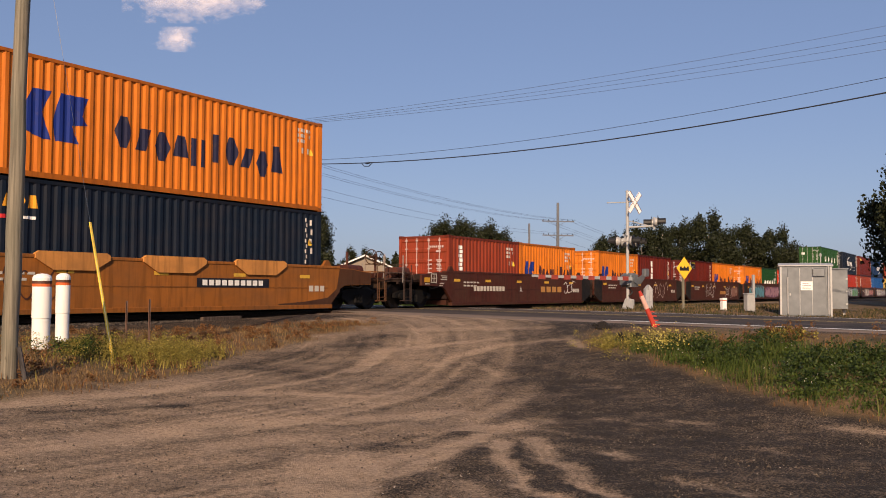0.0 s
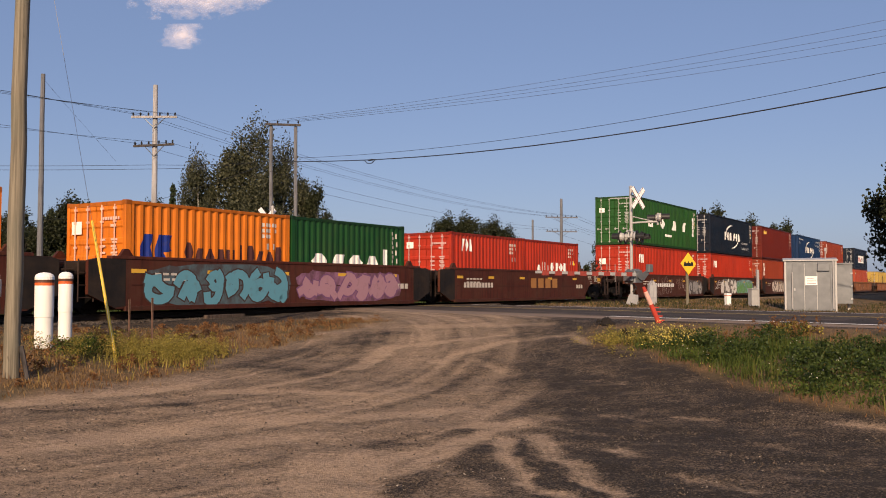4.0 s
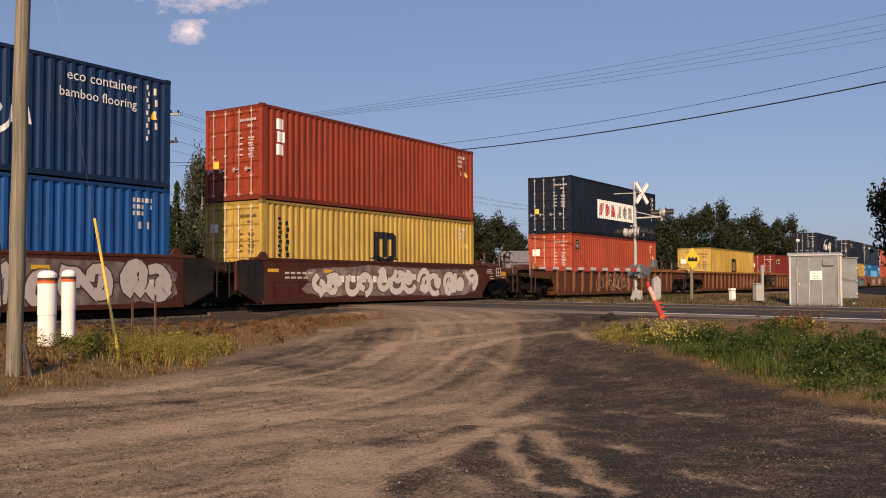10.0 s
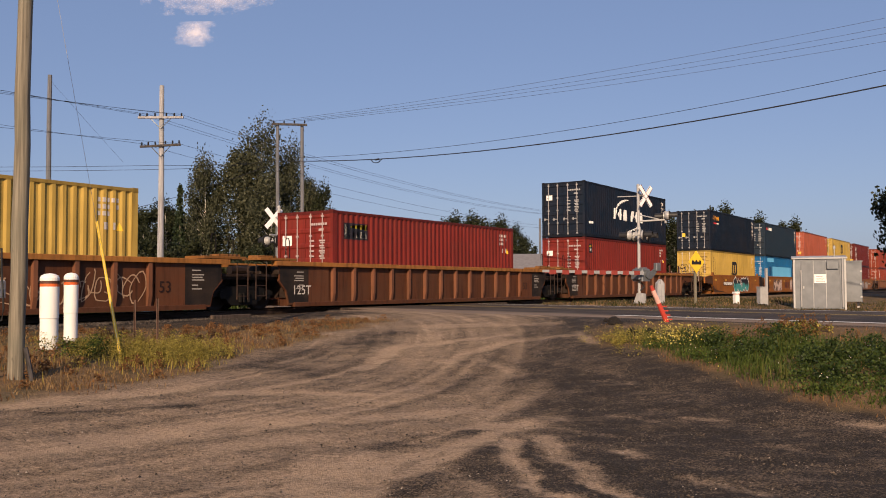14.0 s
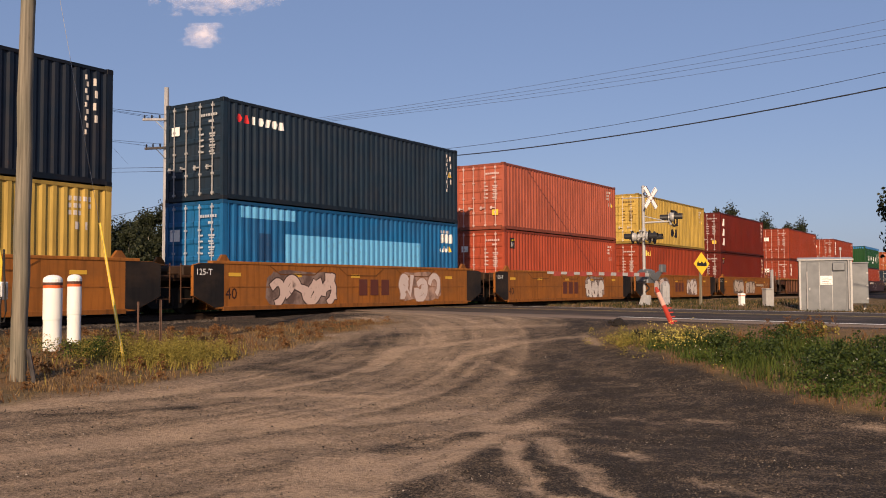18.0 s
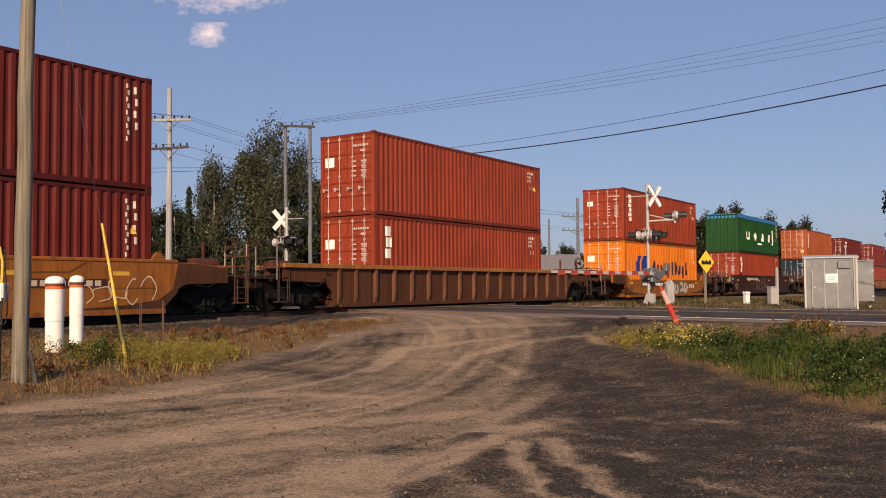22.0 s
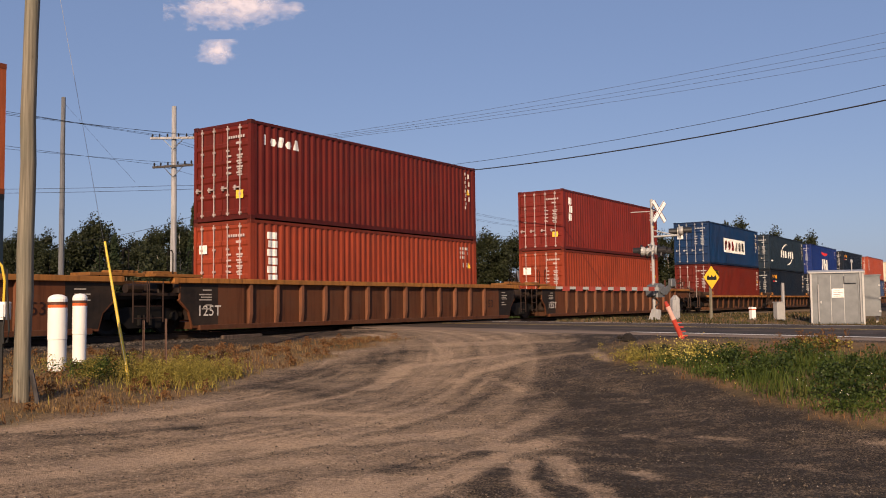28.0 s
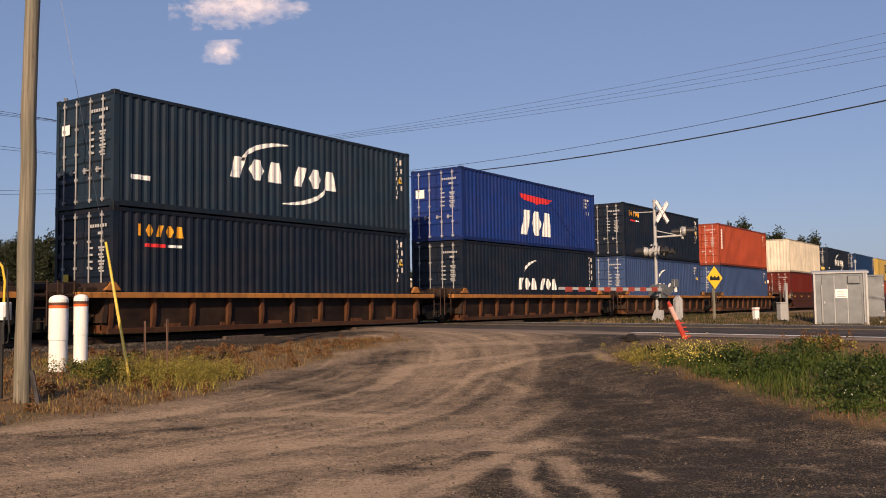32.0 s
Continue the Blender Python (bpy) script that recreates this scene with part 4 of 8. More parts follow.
def written(text, size, mat=MARK_PAINT):
    """Words as a flat mesh in x and z, from the built-in font."""
    key = "word|%s|%g" % (text, size)
    if key not in MESHES:
        cu = bpy.data.curves.new("words", "FONT")
        cu.body, cu.size, cu.resolution_u = text, size, 2
        tmp = bpy.data.objects.new("words", cu)
        scene.collection.objects.link(tmp)
        me = bpy.data.meshes.new_from_object(tmp.evaluated_get(bpy.context.evaluated_depsgraph_get()))
        bpy.data.objects.remove(tmp)
        me.transform(Matrix.Rotation(radians(90), 4, "X"))
        me.name = "words"
        me.materials.clear()
        me.materials.append(mat)
        MESHES[key] = me
    return MESHES[key]


def marks(root, kind, length, height, doors, rnd):
    hx, hy = length / 2, BOX_W / 2
    for i, (name, color, polys) in enumerate(emblem(kind)):
        def build(g, polys=polys):
            for poly in polys:
                lay_glyph(g, poly, length, -hy)
        if name.endswith("s") and len(polys) > 1:
            for k, poly in enumerate(polys):
                part(name[:-1], shared("%s|%s|%d|%d|%g" % (name[:-1], kind, i, k, length), lambda g, poly=poly: lay_glyph(g, poly, length, -hy), MARK_PAINT), root, color)
            continue
        part(name, shared("%s|%s|%d|%g" % (name, kind, i, length), build, MARK_PAINT), root, color)
    for text, x, z, size in WORDS.get(kind, ()):
        part("lettering", written(text, size), root, PALE, at=pose(x - hx, -hy + 0.003, z))
    # small plain bars of numbers near the far end, and a warning label
    far = length - 0.75

    upright = sum(root["paint"]) < 0.12

    def numbers(g):
        if upright:
            polys = stack(far - 0.02, far + 0.07, height - 1.75, height - 0.25, 9, 0.7) + stack(far + 0.22, far + 0.32, height - 1.5, height - 0.3, 4, 0.6)
        else:
            polys = [rect(far - 0.42 + 0.13 * k, far - 0.33 + 0.13 * k, height - 0.42 - 0.17 * j, height - 0.31 - 0.17 * j) for j in range(3) for k in range(5 - 2 * (j == 2)) if (j, k) != (1, 3)]
            polys += [rect(far - 0.25, far - 0.12, height - 1.10, height - 0.92), rect(far + 0.02, far + 0.08, height - 1.10, height - 0.92)]
        for poly in polys:
            lay_on_waves(g, poly, length, -hy)
    tagged(part("number_notice", shared("number_notice|%g|%g|%d" % (length, height, upright), numbers, MARK_PAINT), root, (0.55, 0.50, 0.45)), kind="stuff")
    if rnd.random() < 0.7:
        part("warning_label", shared("warning_label|%g" % length, lambda g: lay_on_waves(g, [(far + 0.10, height - 1.12), (far + 0.32, height - 1.12), (far + 0.21, height - 0.90)], length, -hy), MARK_PAINT), root, (0.78, 0.48, 0.04))
    if doors:
        def data(g):
            x = -hx - 0.006

            def bar(y0, y1, z0, z1):
                g.raw([(x, y0, z0), (x, y1, z0), (x, y1, z1), (x, y0, z1)], [(0, 1, 2, 3)])
            for k in range(7):
                bar(-0.30 - 0.10 * k, -0.37 - 0.10 * k, height - 0.50, height - 0.42)
            bar(-0.62, -0.84, height - 0.68, height - 0.61)
            for k in range(4):
                z = height - 0.98 - 0.17 * k
                bar(-0.22, -0.42, z - 0.05, z)
                bar(-0.64, -0.90 + 0.05 * (k % 2), z - 0.05, z)
                bar(-0.68, -0.88, z - 0.115, z - 0.075)
        tagged(part("data_notice", shared("data_notice|%g|%g" % (length, height), data, MARK_PAINT), root, tuple(0.5 * c + 0.36 for c in root["paint"]) if root["paint"][1] < 0.2 else (0.16, 0.10, 0.03)), kind="stuff")

        def sticker(g, z, w, h, y):
            x = -hx - 0.007
            g.raw([(x, y, z), (x, y - w, z), (x, y - w, z + h), (x, y, z + h)], [(0, 1, 2, 3)])
        kind_of = rnd.choice(((1.95, 0.34, 0.26, 0.95, PALE), (0.62, 0.3, 0.24, -0.62, (0.75, 0.5, 0.05)), (1.75, 0.42, 0.34, 0.98, PALE), (1.0, 0.26, 0.26, 0.85, (0.75, 0.5, 0.05))))
        part("sticker", shared("sticker|%g|%g|%g" % (length, height, kind_of[0]), lambda g: sticker(g, *kind_of[:4]), MARK_PAINT), root, kind_of[4])


MOVING = []          # (thing, s at time 0, height above rail, offset along y)


def container(s, z, color, kind, label, length=12.192, height=HIGH, doors=True, rails=None, tarp=False, seed=0, rods=None):
    """One box; s is the place of its near left end on the track at time 0."""
    root = thing("shipping_container", label, "shipping container", group="containers on the train")
    root["paint"] = color
    container_body(root, length, height, color, doors, rails, rods, top=not tarp)
    marks(root, kind, length, height, doors, random.Random(seed))
    if tarp:
        def cover(g):
            hx, hy = length / 2, BOX_W / 2
            n = 24
            rnd = random.Random(3)
            for i in range(n + 1):
                x = -hx + 0.02 + i * (length - 0.04) / n
                k = 0.02 * rnd.uniform(-1, 1)
                g.v += [(x, -hy - 0.012, height - 0.30 + k), (x, -hy - 0.012, height - 0.05 + k), (x, -hy + 0.14, height + 0.03 + k), (x, hy - 0.14, height + 0.03 + k), (x, hy + 0.012, height - 0.05), (x, hy + 0.012, height - 0.30)]
            for i in range(n):
                for j in range(5):
                    a = i * 6 + j
                    g.f.append((a, a + 1, a + 7, a + 6))
            g.f += [(0, 1, 2, 3, 4, 5), tuple(n * 6 + j for j in range(6))]
        part("tarpaulin", shared("tarpaulin", cover, MARK_PAINT), root, (0.03, 0.20, 0.50), "blue tarpaulin over the open top")
    MOVING.append((root, s + length / 2, z, 0.0))
    return root

# ---------------------------------------------------------------- the train: well wagons
WAGONS = []
WHEELS = []          # (wheelset, place along the train at time 0, x and z on its wagon)
WHEEL_R = 0.457
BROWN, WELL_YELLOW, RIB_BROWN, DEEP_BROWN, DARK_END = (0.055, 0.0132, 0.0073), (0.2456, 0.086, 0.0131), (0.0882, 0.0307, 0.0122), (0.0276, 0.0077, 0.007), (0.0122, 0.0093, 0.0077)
CHORD = (0.2664, 0.111, 0.0252)


def wheel(g):
    g.spin([(0.10, -0.07), (0.34, -0.045), (WHEEL_R - 0.05, -0.06), (WHEEL_R, -0.055), (WHEEL_R, 0.04), (WHEEL_R + 0.026, 0.05), (WHEEL_R + 0.026, 0.075),
            (WHEEL_R - 0.06, 0.07), (0.33, 0.02), (0.12, 0.06), (0.10, 0.07)], n=24, axis="y")


def side_frame(g):
    g.plate([(-1.18, 0.40), (-0.80, 0.40), (-0.48, 0.17), (0.48, 0.17), (0.80, 0.40), (1.18, 0.40), (1.18, 0.56), (0.95, 0.62), (0.55, 0.70), (-0.55, 0.70), (-0.95, 0.62), (-1.18, 0.56)], -0.07, 0.07)
    for x in (-0.89, 0.89):
        g.tube((x, -0.16, WHEEL_R), (x, 0.1, WHEEL_R), 0.115, n=10)
    for x in (-0.16, 0.0, 0.16):
        g.tube((x, -0.09, 0.24), (x, -0.09, 0.50), 0.06, n=8)


def bolster(g):
    g.box(-0.2, 0.2, -1.05, 1.05, 0.48, 0.74, 0.03)
    g.tube((0, 0, 0.7), (0, 0, 0.95), 0.22, n=12)


def truck(root, s0, x0):
    """Two wheelsets in cast side frames, under the wagon at x0."""
    for y, turn in ((-1.0, 0), (1.0, 180)):
        part("side_frame", shared("side_frame", side_frame, CAST_STEEL), root, at=pose(x0, y, 0, 0, 0, turn))
    part("bolster", shared("bolster", bolster, CAST_STEEL), root, at=pose(x0, 0, 0))
    for dx in (-0.89, 0.89):
        ws = part("wheelset", shared("axle", lambda g: g.tube((0, -0.95, 0), (0, 0.95, 0), 0.085, n=10), WHEEL_STEEL), root, at=pose(x0 + dx, 0, WHEEL_R))
        for y, turn in ((-0.76, 0), (0.76, 180)):
            part("wheel", shared("wheel", wheel, WHEEL_STEEL), ws, at=pose(0, y, 0, 0, 0, turn))
        WHEELS.append((ws, s0 + x0 + dx, x0 + dx))


def reflect(root, xs, z, y):
    for x in xs:
        part("reflector", shared("reflector", lambda g: g.box(-0.23, 0.23, -0.004, 0.0, -0.05, 0.05), MARK_PAINT), root, (0.62, 0.36, 0.04), at=pose(x, y, z))


def bars(root, x0, x1, z0, z1, n, color, y):
    """Plain bars in the room of a number or a notice."""
    w = (x1 - x0) / n

    def build(g):
        for i in range(n):
            g.box(x0 + i * w, x0 + (i + 0.72) * w, y - 0.005, y, z0, z1)
    tagged(part("number_notice", shared("bars|%g|%g|%g|%g|%g" % (x0, x1, z0, z1, y), build, MARK_PAINT), root, color), kind="stuff")


def arc(cx, cz, rx, rz, a0, a1, n=8):
    return [(cx + rx * math.cos(radians(a0 + (a1 - a0) * i / n)), cz + rz * math.sin(radians(a0 + (a1 - a0) * i / n))) for i in range(n + 1)]


def wild_strokes(rnd):
    """Two or three fat strokes in a unit cell: bent arcs and a slash, like no letter."""
    out = []
    a = rnd.uniform(0, 360)
    out.append(arc(rnd.uniform(0.38, 0.62), rnd.uniform(0.35, 0.65), rnd.uniform(0.3, 0.5), rnd.uniform(0.34, 0.5), a, a + rnd.uniform(190, 330), 11))
    if rnd.random() < 0.75:
        p = [(rnd.uniform(-0.1, 0.3), rnd.uniform(0, 1)), (rnd.uniform(0.3, 0.6), rnd.uniform(0.1, 0.9)), (rnd.uniform(0.5, 0.8), rnd.uniform(0, 1)), (rnd.uniform(0.8, 1.15), rnd.uniform(0, 1))]
        out.append(p[:rnd.choice((3, 4))])
    if rnd.random() < 0.5:
        a = rnd.uniform(0, 360)
        out.append(arc(rnd.uniform(0.2, 0.8), rnd.uniform(0.2, 0.8), 0.22, 0.24, a, a + rnd.uniform(150, 300), 7))
    return out


def thick_stroke(g, pts, width, y):
    """A flat ribbon of that width along points in x and z, with blunt ends."""
    pts = [Vector((p[0], 0, p[1])) for p in pts]
    d0, d1 = (pts[0] - pts[1]).normalized(), (pts[-1] - pts[-2]).normalized()
    pts = [pts[0] + d0 * width * 0.4] + pts[1:-1] + [pts[-1] + d1 * width * 0.4]
    o = len(g.v)
    for k, p in enumerate(pts):
        w = (pts[min(k + 1, len(pts) - 1)] - pts[max(k - 1, 0)]).normalized()
        for sgn in (-1, 1):
            g.v.append((p.x - w.z * sgn * width / 2, y, p.z + w.x * sgn * width / 2))
    g.f += [(o + 2 * k, o + 2 * k + 1, o + 2 * k + 3, o + 2 * k + 2) for k in range(len(pts) - 1)]


def graffiti(root, x0, x1, z0, z1, fill, line, y, seed, lower=None, ground=None):
    """A sprayed piece: fat unreadable strokes with an outline, on the wagon's side; lower: a second fill below."""
    rnd = random.Random(seed)
    n = max(3, round((x1 - x0) / 0.82))
    if sum(line) > 0.6 and sum(fill) > 0.6:
        line = (0.05, 0.03, 0.025)
    w = (x1 - x0) / n
    t = min(w, z1 - z0) * (rnd.uniform(0.26, 0.33) if not lower else 0.46)
    k = 30
    cloudy = [(x0 + (x1 - x0) * (0.5 + 0.53 * math.copysign(abs(math.cos(6.2832 * i / k)) ** 0.4, math.cos(6.2832 * i / k)) * rnd.uniform(0.93, 1.02)), y - 0.002,
               (z0 + z1) / 2 + (z1 - z0) * 0.5 * math.copysign(abs(math.sin(6.2832 * i / k)) ** 0.4, math.sin(6.2832 * i / k)) * rnd.uniform(0.8, 1.02)) for i in range(k)]
    halo = Geo().raw(cloudy, [tuple(range(k))])
    part("graffiti_ground", halo.mesh("graffiti_ground", WORN_SPRAY), root, ground or tuple(0.5 * a + 0.22 * b for a, b in zip(line, fill)))
    for i in range(n):
        lean, up, grow = rnd.uniform(-0.18, 0.22), rnd.uniform(-0.05, 0.05), rnd.uniform(0.86, 1.12)
        h = (z1 - z0 - t * 1.3) * rnd.uniform(0.86, 1.0)

        def place(p):
            z = z0 + t * 0.65 + p[1] * h
            return (x0 + (i + 0.5 + (p[0] - 0.5) * grow * 0.86) * w + lean * (z - z0) + rnd.uniform(-0.02, 0.02), z + up * 0.5)
        rim, body, base = Geo(), Geo(), Geo()
        for k, pts in enumerate(wild_strokes(rnd)):
            pts = [place(p) for p in pts]
            thick_stroke(rim, pts, t * 1.34, y - 0.004 - 0.0006 * k - 0.0002 * (i % 2))
            thick_stroke(body, pts, t, y - 0.007 - 0.0006 * k - 0.0002 * (i % 2))
            low = [p for p in pts if p[1] < z0 + 0.5 * (z1 - z0)]
            if lower and len(low) > 1:
                thick_stroke(base, low, t, y - 0.0095 - 0.0006 * k - 0.0002 * (i % 2))
        shape = part("graffiti_shape", rim.mesh("graffiti_shape", MARK_PAINT), root, line, "sprayed graffiti shape")
        part("graffiti_fill", body.mesh("graffiti_fill", MARK_PAINT), shape, fill)
        if base.v:
            part("graffiti_fill", base.mesh("graffiti_fill", MARK_PAINT), shape, lower)


def sprayed_lines(root, x0, x1, z0, z1, color, y, seed):
    """A scrawl of thin loops."""
    rnd = random.Random(seed)
    n = max(3, round((x1 - x0) / 0.42))
    for i in range(n):
        cx, cz = x0 + (i + 0.5) * (x1 - x0) / n, (z0 + z1) / 2 + rnd.uniform(-0.1, 0.1) * (z1 - z0)
        rx, rz = (x1 - x0) / n * rnd.uniform(0.35, 0.75), (z1 - z0) / 2 * rnd.uniform(0.55, 1.0)
        a0, a1, lean = rnd.uniform(0, 6), rnd.uniform(3.0, 6.0), rnd.uniform(-0.35, 0.35)
        g, m = Geo(), 14
        for k in range(m + 1):
            a = a0 + a1 * k / m
            for r in (0.0, 0.032):
                z = (rz - r) * math.sin(a) * (1 + 0.25 * math.sin(2 * a + i))
                g.v.append((cx + (rx - r) * math.cos(a) + lean * z, y - 0.006 - 0.001 * (i % 3), cz + z))
        g.f = [(2 * k, 2 * k + 1, 2 * k + 3, 2 * k + 2) for k in range(m)]
        part("graffiti_loop", g.mesh("graffiti_loop", MARK_PAINT), root, color, "thin sprayed loop")


def end_works(root, x, sign, kind, color, half, coupler):
    """Platform, posts, ladder and coupler over the trucks, from the well's end at x outwards."""
    reach = half - 0.06 if not coupler else half - 0.55
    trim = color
    # end works get a near-black tone, the shade between wagons put into it
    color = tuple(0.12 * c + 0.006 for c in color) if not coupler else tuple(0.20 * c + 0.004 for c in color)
    P = lambda name, key, build, mat, col=None, at=None, label="": part(name, shared(key, build, mat), root, col, label, at)
    k = "%g|%g|%d" % (x, reach, sign)
    a, b = sorted((x * sign, reach * sign))

    def platform(g):
        g.box(a, b, -1.28, 1.28, 0.98, 1.06)
        g.box(a, b, -0.32, 0.32, 0.62, 0.98)
        # added dark sheet behind the wheels, blocks daylight where only shade shows
        g.box(a, b, -0.56, -0.50, 0.26, 0.98)
        for y in (-1.2, 1.12):
            g.box(a, b, y, y + 0.08, 0.90, 0.98)
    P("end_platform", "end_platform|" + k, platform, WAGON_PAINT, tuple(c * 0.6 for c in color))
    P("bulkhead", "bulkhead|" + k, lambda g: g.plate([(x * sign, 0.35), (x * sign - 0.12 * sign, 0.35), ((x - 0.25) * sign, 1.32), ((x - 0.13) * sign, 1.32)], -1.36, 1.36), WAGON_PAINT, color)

    def ladder(g):
        for dx in (0.0, 0.42):
            g.tube(((reach - 0.12 - dx) * sign, -1.42, 0.32), ((reach - 0.12 - dx) * sign, -1.42, 1.62 if coupler else 1.35), 0.017, n=6)
        for z in (0.42, 0.72, 1.02, 1.30):
            g.tube(((reach - 0.12) * sign, -1.42, z), ((reach - 0.54) * sign, -1.42, z), 0.013, n=6)
    P("ladder", "ladder|%s|%d" % (k, coupler), ladder, WAGON_PAINT, tuple(0.22 * c + 0.010 for c in trim))

    def boxes(g):
        g.box(*sorted(((x + 0.25) * sign, (x + 0.75) * sign)), -0.9, -0.3, 1.06, 1.32, 0.03)
        g.tube(((x + 0.2) * sign, 0.25, 1.2), ((x + 0.9) * sign, 0.25, 1.2), 0.13, n=10)
        g.tube(((x + 0.1) * sign, -1.0, 1.12), ((x + 1.0) * sign, -0.6, 1.10), 0.03, n=6)
        g.box(*sorted(((x + 0.15) * sign, (x + 0.5) * sign)), -1.4, -1.1, 1.06, 1.2, 0.02)
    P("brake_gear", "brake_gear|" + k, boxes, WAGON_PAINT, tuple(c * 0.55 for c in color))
    if coupler:
        def coupling(g):
            g.box(*sorted(((half - 1.0) * sign, (half - 0.18) * sign)), -0.09, 0.09, 0.80, 0.98, 0.02)
            g.box(*sorted(((half - 0.32) * sign, (half + 0.02) * sign)), -0.17, 0.17, 0.76, 1.04, 0.05)
            g.tube(((half - 0.5) * sign, 0.3, 0.85), ((half - 0.05) * sign, 0.22, 0.5), 0.035, n=6)
        P("coupler", "coupler|%g|%d" % (half, sign), coupling, CAST_STEEL)

        def reservoir(g):
            g.tube(((reach - 1.35) * sign, -0.62, 1.36), ((reach - 0.55) * sign, -0.62, 1.36), 0.19, n=14)
            g.box(*sorted(((reach - 1.2) * sign, (reach - 1.1) * sign)), -0.8, -0.44, 1.06, 1.2)
            g.box(*sorted(((reach - 0.8) * sign, (reach - 0.7) * sign)), -0.8, -0.44, 1.06, 1.2)
            g.tube(((reach - 0.35) * sign, 0.1, 1.06), ((reach - 0.35) * sign, 0.1, 2.05), 0.05, n=8)
            g.box(*sorted(((reach - 1.25) * sign, (reach - 0.95) * sign)), -0.4, 0.1, 1.06, 1.55, 0.04)
        P("air_reservoir", "air_reservoir|" + k, reservoir, WAGON_PAINT, (0.060, 0.018, 0.012))

        for y0, sag in ((-0.45, 0.30), (-0.75, 0.22), (0.35, 0.34)):
            P("brake_hose", "brake_hose|%s|%g" % (k, y0), lambda g: run(g, [((reach - 0.5) * sign, y0, 0.92), ((reach - 0.2) * sign, y0 - 0.05, 0.90 - sag * 0.6), ((reach + 0.12) * sign, y0 - 0.05, 0.90 - sag), ((reach + 0.42) * sign, y0, 0.86 - sag * 0.7)], 0.026), CAST_STEEL)
        P("brake_pipe", "brake_pipe|" + k, lambda g: run(g, [((x + 0.6) * sign, -1.46, 1.0), ((x + 0.9) * sign, -1.5, 0.78), ((x + 1.3) * sign, -1.5, 0.74), ((x + 1.7) * sign, -1.46, 0.92)], 0.022), CAST_STEEL)

        def grating(g):
            for i in range(6):
                q = (reach - 0.06 - 0.14 * i) * sign
                g.box(*sorted((q, q - 0.07 * sign)), -1.40, -0.35, 1.30, 1.335)
        P("crossover_grating", "crossover_grating|" + k, grating, WAGON_PAINT, tuple(0.5 * c + 0.02 for c in trim))

        def step(g):
            for dx in (0.05, 0.45):
                g.tube(((reach - dx) * sign, -1.43, 0.30), ((reach - dx) * sign, -1.43, 0.95), 0.016, n=6)
            g.box(*sorted(((reach - 0.03) * sign, (reach - 0.47) * sign)), -1.46, -1.26, 0.28, 0.31)
        P("step", "step|" + k, step, WAGON_PAINT, tuple(0.3 * c + 0.015 for c in trim))
        if kind in ("smooth", "smooth53") and trim != WELL_YELLOW:
            P("data_frame", "data_frame|" + k, lambda g: [g.box(*sorted(((x + 0.95 + i) * sign, (x + 0.95 + i + w) * sign)), -1.525, -1.512, z0, z1) for i, w, z0, z1 in ((0, 0.04, 0.98, 1.30), (0.36, 0.04, 0.98, 1.30), (0.18, 0.03, 0.98, 1.30), (0, 0.40, 1.28, 1.32), (0, 0.40, 0.96, 1.00), (0, 0.40, 1.12, 1.15))], MARK_PAINT, (0.38, 0.35, 0.31))
            P("yellow_plate", "yellow_plate|" + k, lambda g: g.box(*sorted(((x + 1.42) * sign, (x + 1.78) * sign)), -1.516, -1.503, 0.98, 1.16), MARK_PAINT, (0.50, 0.27, 0.02))
            tagged(P("end_notice", "end_notice|" + k, lambda g: [g.box(*sorted(((x + i) * sign, (x + i + w) * sign)), -1.512, -1.503, z, z + 0.035) for i, w, z in ((0.2, 0.42, 1.22), (0.2, 0.36, 1.15), (0.2, 0.46, 1.08), (0.42, 0.3, 0.93), (1.45, 0.3, 0.90), (0.5, 0.24, 0.84))], MARK_PAINT, (0.42, 0.38, 0.33)), kind="stuff")
        post_paint, rail_paint, e = tuple(0.3 * c + 0.20 for c in trim), tuple(0.3 * c + 0.02 for c in trim), (reach - 0.06) * sign
        for y, zt in ((-1.38, 1.95), (-0.5, 1.95), (0.5, 1.7), (1.38, 1.7)):
            P("handrail_post", "handrail_post|%g" % zt, lambda g: g.tube((0, 0, 0.95), (0, 0, zt), 0.02, n=6), WAGON_PAINT, post_paint, pose(e, y, 0))
        for y0, y1, z in ((-1.38, -0.5, 1.6), (0.5, 1.38, 1.5), (-1.38, 1.38, 1.1)):
            P("handrail_bar", "handrail_bar|%g" % (y1 - y0), lambda g: g.tube((0, 0, 0), (0, y1 - y0, 0), 0.016, n=6), WAGON_PAINT, rail_paint, pose(e, y0, z))
        def brake(g):
            c = Vector(((reach - 0.16) * sign, -0.85 if sign > 0 else -0.2, 1.86))
            o, n, m = len(g.v), 20, 6
            for i in range(n):
                t = 2 * math.pi * i / n
                for j in range(m):
                    u = 2 * math.pi * j / m
                    d = 0.26 + 0.018 * math.cos(u)
                    g.v.append((c.x + 0.018 * math.sin(u), c.y + d * math.cos(t), c.z + d * math.sin(t)))
            for i in range(n):
                for j in range(m):
                    g.f.append((o + i * m + j, o + i * m + (j + 1) % m, o + (i + 1) % n * m + (j + 1) % m, o + (i + 1) % n * m + j))
            for i in range(3):
                t = i * 2 * math.pi / 3
                g.tube(c, c + Vector((0, math.cos(t) * 0.26, math.sin(t) * 0.26)), 0.014, n=5)
            g.tube(c + Vector((-0.1, 0, 0)), c + Vector((0.1, 0, 0)), 0.05, n=8)
        P("brake_wheel", "brake_wheel|" + k, brake, WAGON_PAINT, tuple(c * 0.8 for c in color))


